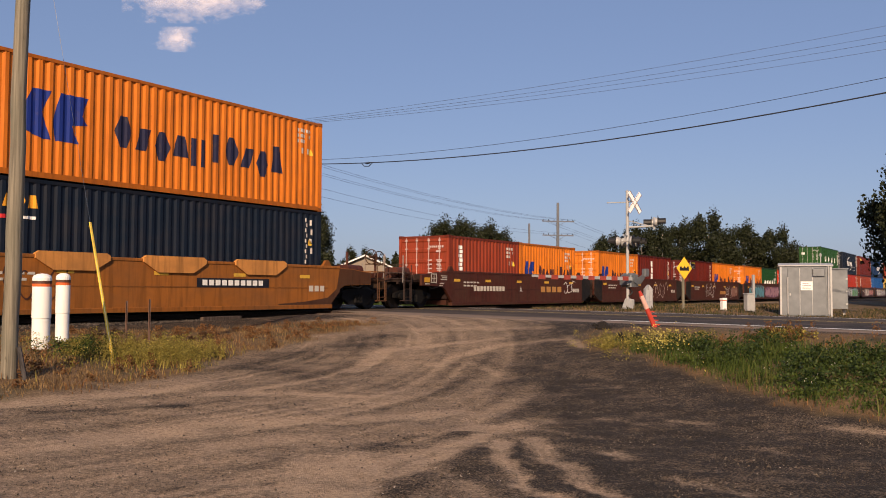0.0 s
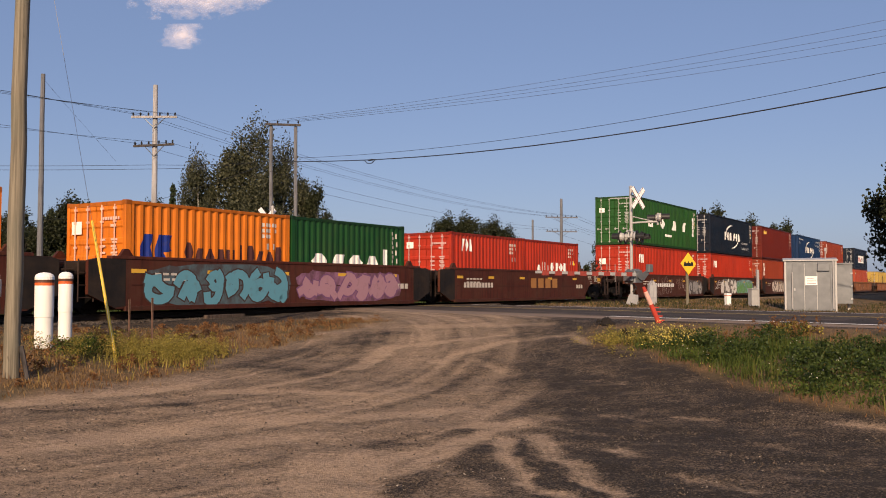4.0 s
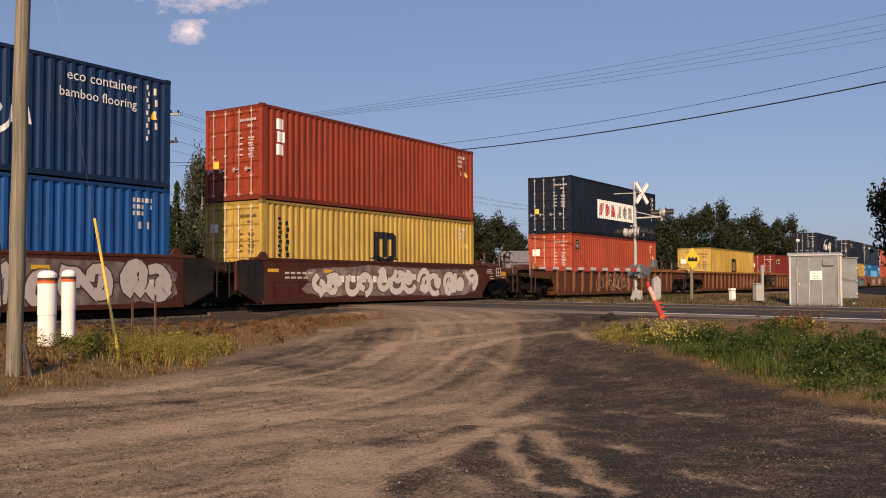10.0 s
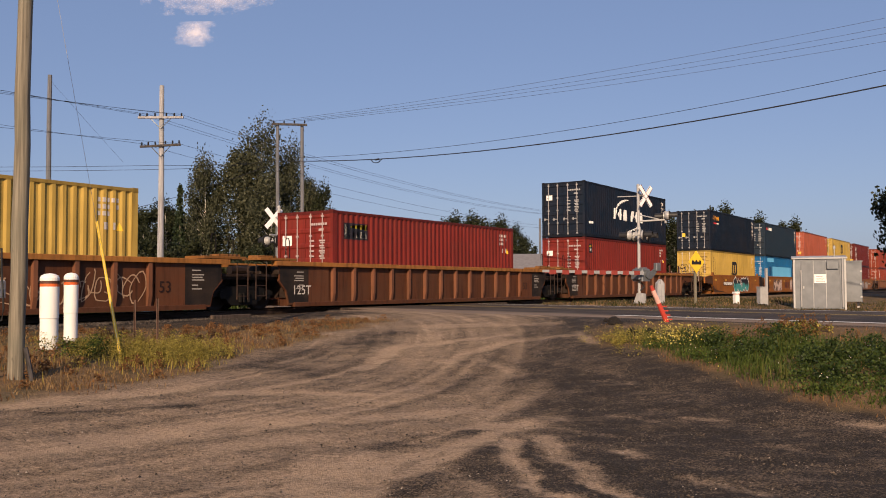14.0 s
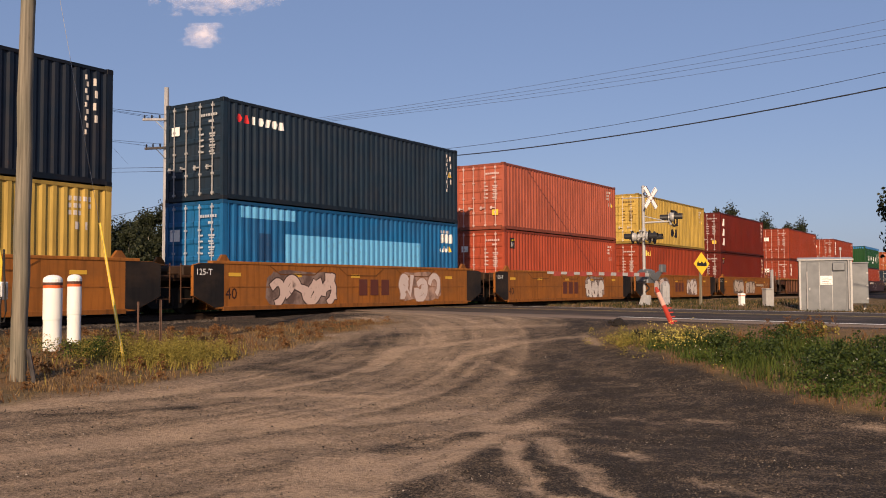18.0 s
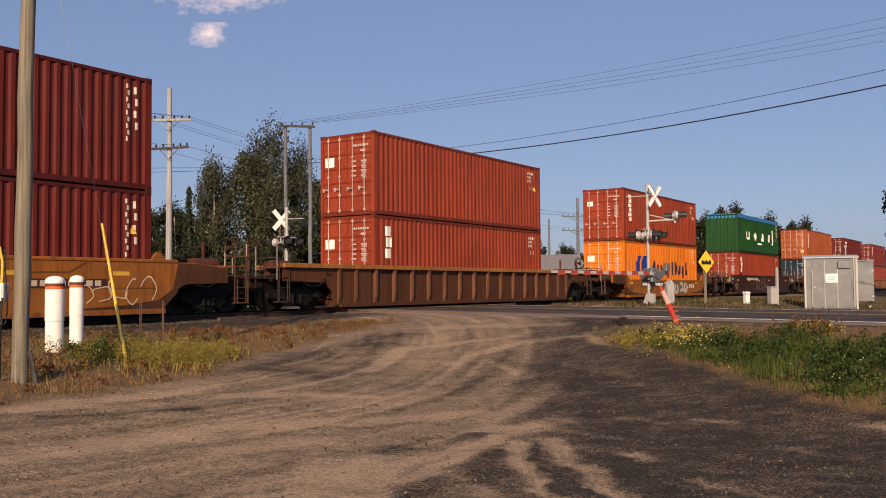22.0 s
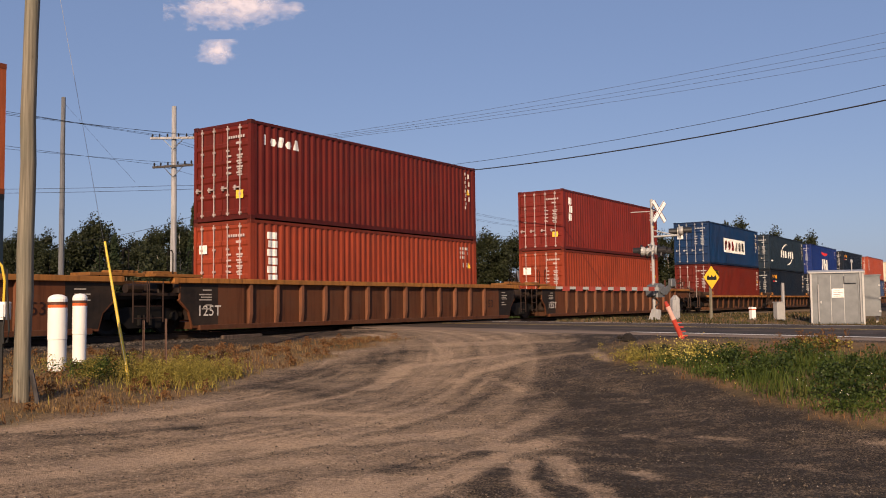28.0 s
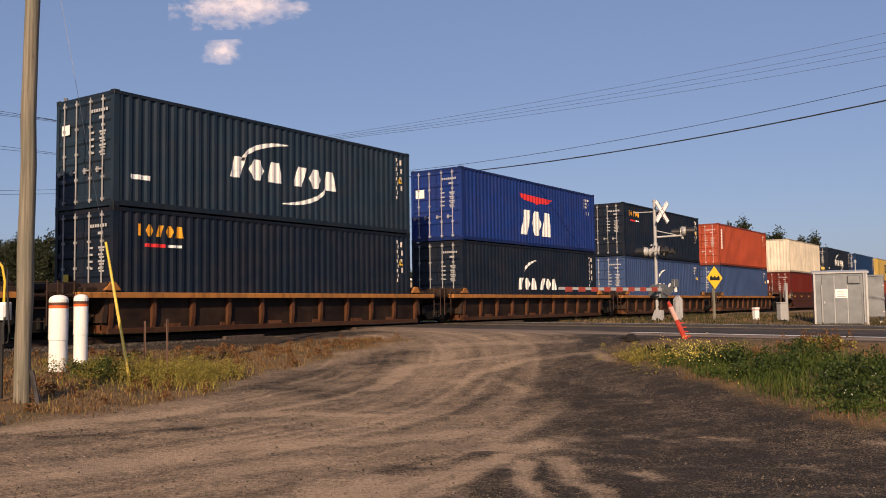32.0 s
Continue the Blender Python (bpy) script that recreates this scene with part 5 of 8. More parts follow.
def wagon(kind, s, lh, rh, lend, rend, label, color, text=None, dip=0.0):
    """A well wagon. s: its middle at time 0; lh, rh: its reach to either side; ends 'joint' or 'coupler'; dip: how far its sides drop between the ends."""
    root = thing("well_wagon", label, "well wagon", group="wagons of the train")
    long = kind in ("rib53", "smooth53")
    a = 8.25 if long else 6.42
    P = lambda name, key, build, col=None, at=None, mat=WAGON_PAINT, label="": part(name, shared(key, build, mat), root, col, label, at)
    far = pose(0, 0, 0, 0, 0, 180)
    top = {"rib53": 1.45, "low": 1.08}.get(kind, 1.38)
    if kind in ("smooth", "smooth53"):
        def half_edge(end):
            """The outline of one end, from the sill outwards and up to the chord."""
            if end == "joint":
                return [(a + 0.15, 0.14), (a + 0.95, 0.50), (a + 0.95, top - 0.06), (a + 0.7, top)]
            return [(a - 0.25, 0.14), (a + 0.35, 0.72), (a + 0.6, 0.82), (a + 2.0, 0.86), (a + 2.0, top - 0.12), (a + 0.9, top)] + ([(a + 0.1, top), (a - 0.4, top - dip)] if dip else [])

        def side(g, ends):
            g.plate([(-x, z) for x, z in half_edge(ends[0])[::-1]] + half_edge(ends[1]), -1.50, -1.40)

        def chord(g):
            g.box(*((-a - 0.3, a + 0.3) if not dip else (-a + 0.45, a - 0.45)), -1.52, -1.30, top - dip - 0.004, top - dip + 0.07, 0.012)

        def sill(g):
            g.box(-a + 0.1, a - 0.1, -1.53, -1.34, 0.08, 0.20, 0.012)
        P("side_crease", "side_crease|" + kind, lambda g: g.box(-a + 0.3, a - 0.3, -1.508, -1.499, 0.715, 0.745, 0.003), tuple(c * 0.72 for c in color))
        for at in (None, far):
            ends = (lend, rend) if at is None else (rend, lend)
            P("side_wall", "well_side|%s|%s|%s|%g" % (kind, *ends, dip), lambda g: side(g, ends), color, at)
            P("top_chord", "well_chord|%s|%g" % (kind, dip), chord, tuple(c * 1.05 for c in color), at)
            P("side_sill", "well_sill|" + kind, sill, tuple(c * 0.8 for c in color), at)
    else:
        z0 = 0.12
        inset = -1.36 if kind == "rib53" else -1.27

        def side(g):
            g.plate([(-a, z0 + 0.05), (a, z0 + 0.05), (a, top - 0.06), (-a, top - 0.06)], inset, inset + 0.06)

        def chord(g):
            g.box(-a - 0.75, a + 0.75, -1.50, inset + 0.06, top - 0.13, top, 0.012)

        def sill(g):
            g.box(-a + 0.1, a - 0.1, -1.48 if kind == "rib53" else -1.36, inset + 0.06, z0 - 0.04, z0 + 0.09, 0.012)

        def rib(g):
            t = -1.475 if kind == "rib53" else -1.38
            g.raw([(x, y, z) for x in (-0.055, 0.055) for y, z in ((inset, z0 + 0.05), (t + 0.06, z0 + 0.05), (t, z0 + 0.35), (t, top - 0.13), (inset, top - 0.13))],
                  [(0, 1, 2, 3, 4), (9, 8, 7, 6, 5)] + [(i, i + 5, (i + 1) % 5 + 5, (i + 1) % 5) for i in range(5)])
        # low kind: wall and sill darkened, the shade under the chord put into their colour
        for at in (None, far):
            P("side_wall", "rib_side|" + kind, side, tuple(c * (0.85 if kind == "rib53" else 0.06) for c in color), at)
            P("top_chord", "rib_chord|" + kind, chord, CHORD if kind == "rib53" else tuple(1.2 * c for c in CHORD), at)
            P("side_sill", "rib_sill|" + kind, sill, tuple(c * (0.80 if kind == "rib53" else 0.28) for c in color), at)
        span = a - 1.95 if kind == "rib53" else a - 0.2
        n = 13 if kind == "rib53" else 11
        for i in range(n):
            # near ribs of the low kind are toned down as shaded too
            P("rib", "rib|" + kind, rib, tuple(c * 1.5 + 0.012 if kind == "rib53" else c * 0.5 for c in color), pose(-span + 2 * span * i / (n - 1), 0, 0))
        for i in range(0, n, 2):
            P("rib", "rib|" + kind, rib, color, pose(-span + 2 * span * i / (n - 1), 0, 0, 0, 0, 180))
        if kind == "rib53":
            for sx, half, end in ((-1, lh, lend), (1, rh, rend)):
                e = a + 0.5 if end == "joint" else half - 0.85
                P("end_panel", "end_panel|%d|%g|%s" % (sx, e, end), lambda g: g.plate([(sx * (a - 1.75), 0.14), (sx * (a + 0.1), 0.14), (sx * (a + 0.22), 0.55), (sx * (a + 0.55), 0.86), (sx * e, 0.92), (sx * e, top - 0.13), (sx * (a - 1.75), top - 0.13)], -1.40, -1.34), color)
                if end == "joint":
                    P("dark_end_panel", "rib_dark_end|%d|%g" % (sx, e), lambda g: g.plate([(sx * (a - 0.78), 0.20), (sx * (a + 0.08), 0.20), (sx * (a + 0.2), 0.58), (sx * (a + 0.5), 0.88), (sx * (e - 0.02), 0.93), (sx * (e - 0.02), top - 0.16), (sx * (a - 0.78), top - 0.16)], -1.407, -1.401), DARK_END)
                    P("end_deck", "end_deck|%d|%g" % (sx, half), lambda g: [g.box(*sorted((sx * (a - 0.2), sx * (half - 0.3))), -1.48, -0.7, top + 0.02, top + 0.09, 0.01), g.box(*sorted((sx * (a + 0.5), sx * (half - 0.35))), -1.3, -0.9, top + 0.09, top + 0.16, 0.02)], tuple(c * 0.7 for c in CHORD))
                    for k in (a + 0.1, a + 0.75):
                        P("grab_hoop", "grab_hoop|%d|%g" % (sx, k), lambda g: run(g, [(sx * k, -1.42, top), (sx * k, -1.42, top + 0.62), (sx * (k + 0.04), -1.42, top + 0.70), (sx * (k + 0.12), -1.42, top + 0.70), (sx * (k + 0.16), -1.42, top + 0.62), (sx * (k + 0.16), -1.42, top + 0.2)], 0.017), mat=CAST_STEEL)
                    tagged(P("end_notice", "rib_notice|%d" % sx, lambda g: [g.box(*sorted((sx * (a - 0.55), sx * (a - 0.55 + w))), -1.414, -1.408, z, z + 0.03) for w, z in ((0.3, 1.12), (0.42, 1.0), (0.36, 0.93), (0.42, 0.86), (0.2, 0.72), (0.34, 0.62))], (0.36, 0.33, 0.29), mat=MARK_PAINT), kind="stuff")
                if end == "coupler":
                    P("top_chord", "end_chord|%d|%g" % (sx, e), lambda g: g.box(*sorted((sx * (a + 0.76), sx * e)), -1.50, -1.2, top - 0.13, top, 0.012), CHORD)
                    for k in (a - 0.9, a - 0.05):
                        P("rib", "rib|" + kind, rib, tuple(c * 1.4 + 0.01 for c in color), pose(sx * k, 0, 0))
    P("well_floor", "well_floor|%g" % a, lambda g: [g.box(-a + i * 2 * a / 7, -a + i * 2 * a / 7 + 0.5, -1.3, 1.3, 0.10, 0.30) for i in range(8) if i < 7] and g.box(-a, a, -0.2, 0.2, 0.12, 0.26), tuple(c * 0.6 for c in color))
    for sign, half, end in ((-1, lh, lend), (1, rh, rend)):
        end_works(root, a + 0.05, sign, kind, color, half, end == "coupler")
        if end == "coupler":
            truck(root, s, sign * (half - 1.75))
        elif sign > 0:
            truck(root, s, half)
    # corner guides that steer the boxes into the well
    if kind != "rib53":
        for x in (-6.2, 6.2):
            for y, turn in ((-1.36, 0), (1.36, 180)):
                P("corner_guide", "corner_guide", lambda g: g.plate([(-0.22, 0), (0.22, 0), (0.06, 0.2), (-0.06, 0.2)], -0.05, 0.05), CHORD if kind == "low" else tuple(0.8 * c for c in color), pose(x * (1 if not dip else 1.04), y, top + 0.05 - dip * 0.8, 0, 0, turn))
    y = -1.505
    if kind in ("smooth", "smooth53"):
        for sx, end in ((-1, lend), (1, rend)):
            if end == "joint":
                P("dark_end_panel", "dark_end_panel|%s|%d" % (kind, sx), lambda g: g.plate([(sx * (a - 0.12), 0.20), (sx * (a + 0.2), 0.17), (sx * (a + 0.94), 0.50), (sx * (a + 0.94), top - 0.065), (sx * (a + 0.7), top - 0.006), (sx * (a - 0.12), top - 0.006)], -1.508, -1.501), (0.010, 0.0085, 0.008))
            elif color == WELL_YELLOW:
                P("stained_end_panel", "stained_end|%s|%d" % (kind, sx), lambda g: g.plate([(sx * (a + 0.12), 0.60), (sx * (a + 0.36), 0.74), (sx * (a + 0.6), 0.835), (sx * (a + 1.98), 0.875), (sx * (a + 1.98), top - 0.135), (sx * (a + 0.95), top - 0.02), (sx * (a + 0.3), top - 0.02)], -1.508, -1.501), (0.062, 0.024, 0.009))
                P("stain", "stain|%s|%d" % (kind, sx), lambda g: g.plate([(sx * (a - 0.2), 0.16), (sx * (a + 0.3), 0.62), (sx * (a + 0.3), 0.80), (sx * (a - 0.3), 0.42), (sx * (a - 1.4), 0.30), (sx * (a - 2.6), 0.24), (sx * (a - 2.6), 0.205)], -1.506, -1.501), (0.05, 0.020, 0.009))
        reflect(root, (-5.9, -3.4, -0.6, 2.2, 5.0) if not long else (-7.4, -4.5, -1.5, 1.5, 4.5, 7.2), 1.08 - 0.55 * dip, y)
    for spot in text or ():
        what = spot[0]
        if what == "bars":
            bars(root, *spot[1:7], spot[7] if len(spot) > 7 else y)
        elif what == "piece":
            graffiti(root, *spot[1:7], y, *spot[7:])
        elif what == "scrawl":
            sprayed_lines(root, *spot[1:6], spot[7] if len(spot) > 7 else y, spot[6])
        elif what == "word":
            _, body, x, z, size, col = spot[:6]
            part("lettering", written(body, size), root, col, at=pose(x, spot[6] if len(spot) > 6 else y - 0.003, z))
        elif what == "field":
            P("sign_field", "field|%g|%g|%g|%g" % spot[1:5], lambda g: g.box(spot[1], spot[2], y - 0.004, y, spot[3], spot[4]), spot[5], mat=MARK_PAINT)
    MOVING.append((root, s, 0.0, 0.0))
    WAGONS.append(root)
    return root

# ---------------------------------------------------------------- the train: what is coupled to what
UP = LOWER_Z + HIGH
G = "forty-foot steel shipping container"


def pair(left, top, bottom, seed):
    """A stack: top and bottom are (colour, mark, words of the label, options)."""
    for z, box in ((LOWER_Z, bottom), (UP, top)):
        if box:
            color, kind, words, opt = box
            container(left, z, color, kind, "%s %s stacked on a moving train" % (words, G), doors=opt.get("doors", True), tarp=opt.get("tarp", False), seed=seed + int(z * 3), rails=opt.get("rails"))


def twenties(left, a, b, seed):
    for k, (color, kind, words) in enumerate((a, b)):
        container(left + 6.15 * k, LOWER_Z, color, kind, "%s twenty-foot shipping container low in a well wagon" % words, 6.058, 2.591, seed=seed + k)


J, C = "joint", "coupler"
WHITE, TEAL, SKY, LIME = PALE, (0.05, 0.30, 0.30), (0.25, 0.40, 0.55), (0.12, 0.30, 0.08)
BROWN_W, YELLOW_W = "dark brown steel well wagon with smooth sides", "orange-yellow steel well wagon with smooth sides"
RIB_W, LOW_W = "rusty brown ribbed well wagon with an orange top chord", "low ribbed well wagon with an orange deck edge"


def hatches(root, color):
    """Welded trapezoid rims along the top of the side."""
    for x0 in (-4.1, -1.0, 2.1):
        part("hatch_rim", shared("hatch_rim|%g" % x0, lambda g: thick_stroke(g, [(x0 - 0.42, 1.34), (x0, 1.10), (x0 + 1.5, 1.10), (x0 + 1.92, 1.34)], 0.035, -1.509), WAGON_PAINT), root, tuple(0.5 * c for c in color))


def smalls(extra=(), notices=True):
    return [*extra] if not notices else [("bars", -5.4, -4.1, 0.98, 1.04, 5, (0.5, 0.46, 0.4)), ("bars", -5.4, -4.3, 0.84, 0.90, 4, (0.5, 0.46, 0.4)), ("bars", 5.2, 6.0, 0.62, 0.80, 3, (0.5, 0.46, 0.4)), *extra]


HUMPS = [(-4.2, -2.2), (-1.2, 0.9), (2.0, 4.1)]


def build_train():
    m = 6.096
    plain_red = (BRICK, "none", "plain brick-red", {})
    # tail of the first articulated set
    pair(10.1, (ORANGE, "arrow", "orange ribbed", {}), (NAVY, "amber5", "dark navy", {}), 100)
    wagon("smooth", 10.1 + m, 7.8, 10.0, J, C, YELLOW_W, WELL_YELLOW, smalls([("field", 0.6, 3.4, 0.72, 0.98, INK), ("bars", 0.8, 3.2, 0.78, 0.93, 10, WHITE, -1.511), ("scrawl", -6.2, -3.4, 0.3, 1.3, (0.05, 0.02, 0.015), 1)]))
    humps = list(WAGONS)[-1]
    for x0, x1 in HUMPS:
        part("guard_hump", shared("guard_hump|%g" % x0, lambda g: g.plate([(x0 + 0.45, 1.10), (x1 - 0.45, 1.10), (x1, 1.36), (x1, 1.47), (x1 - 0.1, 1.53), (x0 + 0.1, 1.53), (x0, 1.47), (x0, 1.36)], -1.56, -1.46), WAGON_PAINT), humps, (0.46, 0.20, 0.05))
    # five brown units, two short boxes in each
    lefts = (30.1, 45.4, 61.1, 76.6, 92.05)
    loads = [((BRICK, "tower6s", "brick-red"), (ORANGE, "arrow20", "orange")), ((ORANGE, "arrow20", "orange"), (MAROON, "tower3s", "maroon")),
             ((MAROON, "panel", "dark red"), (ORANGE, "arrow20", "orange")), ((ORANGE, "arrow20", "orange"), (DARK_GREEN, "spaced20", "green")), ((BRIGHT_RED, "short3", "bright red"), (BRIGHT_RED, "row7", "bright red"))]
    works = [[("bars", -4.6, -1.9, 0.66, 0.86, 10, (0.55, 0.5, 0.42)), ("word", "A", -0.55, 0.62, 0.36, WHITE), ("bars", 1.6, 4.0, 0.62, 0.88, 4, (0.45, 0.22, 0.06)), ("scrawl", 4.1, 5.5, 0.5, 1.25, WHITE, 3)],
             [("word", "E", -2.4, 0.62, 0.36, WHITE), ("scrawl", 1.8, 4.4, 0.3, 1.25, (0.6, 0.5, 0.42), 5)],
             [("scrawl", -2.7, -0.3, 0.25, 1.3, WHITE, 7), ("bars", 1.0, 2.6, 0.5, 0.75, 3, (0.45, 0.22, 0.06)), ("scrawl", 2.2, 4.1, 0.2, 1.25, WHITE, 8), ("piece", 4.2, 5.9, 0.3, 1.1, (0.24, 0.12, 0.09), (0.20, 0.10, 0.08), 9)],
             [("piece", -5.6, -0.4, 0.16, 1.32, (0.10, 0.28, 0.36), (0.42, 0.52, 0.36), 11), ("piece", 0.1, 5.4, 0.2, 1.25, (0.36, 0.20, 0.24), (0.16, 0.07, 0.16), 12)],
             [("bars", 0.25, 3.2, 0.64, 1.08, 4, (0.34, 0.16, 0.05)), ("bars", -5.6, -3.2, 0.66, 0.86, 10, (0.5, 0.45, 0.4))]]
    for i, left in enumerate(lefts):
        twenties(left, *loads[i], 200 + 10 * i)
        wagon("smooth", left + m, 10.1 if i == 0 else 7.76, 10.1 if i == 4 else 7.76, C if i == 0 else J, C if i == 4 else J, BROWN_W, BROWN, smalls(works[i]))
    # five brown units with stacks and much graffiti
    lefts = (112.2, 127.7, 143.3, 158.7, 174.3)
    loads = [((GREEN, "spaced", "green", {}), (BRIGHT_RED, "short3", "bright red", {})), ((NAVY, "crescent_eco", "dark navy", {}), (BRIGHT_RED, "short3", "bright red", {})),
             ((MAROON, "yellow5", "dark red", {}), (BRICK, "tower3", "brick-red", {})), ((BLUE, "crescent_blue", "deep blue", {"doors": False}), (OCEAN, "none", "bright blue", {})),
             ((BRICK, "tower3", "brick-red", {}), (YELLOW, "arch", "yellow", {}))]
    works = [[("bars", -3.6, 0.2, 0.70, 0.92, 11, WHITE), ("word", "B", 2.0, 0.6, 0.34, WHITE), ("scrawl", -4.6, 0.0, 0.2, 1.34, (0.34, 0.28, 0.24), 21), ("scrawl", 0.6, 3.4, 0.4, 1.3, (0.35, 0.25, 0.2), 22), ("piece", 3.2, 6.2, 0.15, 1.2, (0.30, 0.29, 0.28), INK, 23)],
             [("piece", -4.5, -0.3, 0.14, 1.34, (0.70, 0.68, 0.64), INK, 24), ("piece", -0.2, 4.8, 0.10, 1.30, LIME, SKY, 25), ("scrawl", -6.0, -4.6, 0.4, 1.2, WHITE, 26)],
             [("piece", -3.6, 1.2, 0.18, 1.30, (0.66, 0.58, 0.50), (0.06, 0.03, 0.025), 27), ("piece", 1.2, 5.6, 0.3, 1.25, (0.50, 0.20, 0.16), (0.60, 0.50, 0.44), 28)],
             [("piece", -5.0, -0.2, 0.12, 1.32, (0.62, 0.58, 0.52), (0.10, 0.06, 0.06), 29), ("piece", 0.0, 6.0, 0.15, 1.28, (0.42, 0.38, 0.36), (0.62, 0.58, 0.54), 30)],
             [("bars", -3.4, -0.2, 0.72, 0.94, 11, WHITE), ("piece", -4.3, 5.8, 0.2, 1.3, (0.60, 0.55, 0.5), (0.08, 0.04, 0.035), 31)]]
    for i, left in enumerate(lefts):
        pair(left, *loads[i], 300 + 10 * i)
        wagon("smooth", left + m, 10.1 if i == 0 else 7.75, 10.1 if i == 4 else 7.75, C if i == 0 else J, C if i == 4 else J, BROWN_W, BROWN, smalls(works[i]))
    # a single ribbed wagon
    rib_words = [("word", "53", 6.6, 0.55, 0.42, (0.02, 0.008, 0.005), -1.413), ("word", "125T", -8.2, 0.45, 0.40, (0.6, 0.56, 0.5), -1.413)]
    pair(196.0, (NAVY, "crescent_sign", "dark navy", {}), (TERRA, "panel_small", "orange-red", {}), 400)
    wagon("rib53", 196.0 + m, 11.55, 11.7, C, C, RIB_W, RIB_BROWN, [("word", "53", 6.6, 0.55, 0.42, (0.02, 0.008, 0.005), -1.413), ("scrawl", -3.4, 1.8, 0.25, 1.15, (0.55, 0.48, 0.40), 61, -1.364), ("scrawl", -2.6, 0.8, 0.35, 1.0, (0.55, 0.48, 0.40), 62, -1.366), ("scrawl", 2.4, 3.8, 0.4, 1.0, (0.35, 0.25, 0.18), 63, -1.364)])
    # three ribbed units
    for i, (left, top, low) in enumerate(((219.6, None, (YELLOW, "arch", "yellow", {})), (239.4, None, (DEEP_RED, "panel", "deep red", {})), (259.2, (NAVY, "crescent", "dark navy", {}), (DEEP_RED, "panel_small", "deep red", {})))):
        pair(left, top, low, 420 + i)
        wagon("rib53", left + m, 11.85 if i == 0 else 9.92, 11.4 if i == 2 else 9.92, C if i == 0 else J, C if i == 2 else J, RIB_W, RIB_BROWN, rib_words[i == 2:1 + (i > 0)] + ([("scrawl", 1.5, 6.0, 0.2, 1.15, (0.40, 0.26, 0.16), 64, -1.364), ("scrawl", 1.2, 6.2, 0.3, 1.0, (0.40, 0.26, 0.16), 65, -1.366)] if i == 0 else []))
    # five yellow units
    lefts = (280.7, 296.5, 312.4, 327.9, 343.8)
    loads = [((NAVY, "amber5", "dark navy", {}), (YELLOW, "arch", "yellow", {})), ((SLATE, "redwhite7", "slate-blue", {}), (CYAN, "pale_patch", "bright blue", {})),
             ((FADED, "none", "faded orange-red", {}), (TERRA, "panel_small", "orange-red", {})), ((YELLOW, "arch_full", "yellow", {}), (BRICK, "yellow5", "brick-red", {})),
             ((MAROON, "tall3", "maroon", {}), (MAROON, "panel_small", "maroon", {}))]
    works = [[("field", -4.05, -1.55, 0.68, 0.96, INK), ("bars", -3.9, -1.7, 0.72, 0.92, 10, WHITE, -1.511), ("piece", -1.1, 2.8, 0.10, 1.36, INK, WHITE, 41, TEAL, (0.13, 0.022, 0.014))],
             [("bars", -0.4, 1.4, 0.45, 0.98, 3, (0.10, 0.03, 0.02)), ("piece", -4.6, -1.6, 0.12, 1.25, (0.56, 0.42, 0.36), (0.40, 0.26, 0.20), 42), ("piece", 1.9, 4.4, 0.2, 1.3, (0.56, 0.46, 0.42), (0.30, 0.16, 0.10), 43)],
             [("bars", -1.05, 0.8, 0.40, 0.96, 3, (0.10, 0.03, 0.02)), ("piece", 1.5, 3.75, 0.12, 1.3, (0.60, 0.55, 0.50), (0.10, 0.06, 0.05), 44)],
             [("bars", -0.8, 0.9, 0.42, 0.98, 3, (0.10, 0.03, 0.02)), ("piece", -4.4, -1.9, 0.12, 1.3, (0.60, 0.48, 0.42), (0.34, 0.2, 0.16), 45), ("piece", 1.4, 3.4, 0.15, 1.25, (0.62, 0.55, 0.5), (0.12, 0.06, 0.05), 46)],
             [("piece", -4.0, -1.2, 0.12, 1.3, (0.48, 0.40, 0.34), (0.62, 0.54, 0.46), 47), ("piece", -0.6, 2.0, 0.12, 1.2, (0.46, 0.38, 0.32), (0.62, 0.54, 0.46), 48), ("field", 2.3, 4.6, 0.74, 0.95, (0.05, 0.02, 0.015)), ("bars", 2.4, 4.5, 0.78, 0.91, 9, (0.5, 0.4, 0.3), -1.511), ("scrawl", 3.8, 6.0, 0.3, 1.0, (0.6, 0.45, 0.3), 49)]]
    for i, left in enumerate(lefts):
        pair(left, *loads[i], 500 + 10 * i)
        w = wagon("smooth", left + m, 10.1 if i == 0 else 7.9, 9.85 if i == 4 else 7.9, C if i == 0 else J, C if i == 4 else J, YELLOW_W, WELL_YELLOW,
                  smalls(works[i] + [("word", "40", -6.25, 0.4, 0.44, (0.03, 0.012, 0.01))] + ([("word", "125-T", -7.3, 1.06, 0.24, WHITE, -1.511)] if i > 0 else []), False))
        hatches(w, WELL_YELLOW)
    # three single wagons
    pair(365.2, (BRICK, "none", "plain brick-red", {}), (BRICK, "tower3", "brick-red", {}), 600)
    wagon("rib53", 365.2 + m, 11.55, 11.6, C, C, RIB_W, tuple(0.8 * c for c in RIB_BROWN), rib_words[:1])
    pair(387.2, (BRICK, "tower6", "brick-red", {}), (ORANGE, "arrow", "orange", {}), 610)
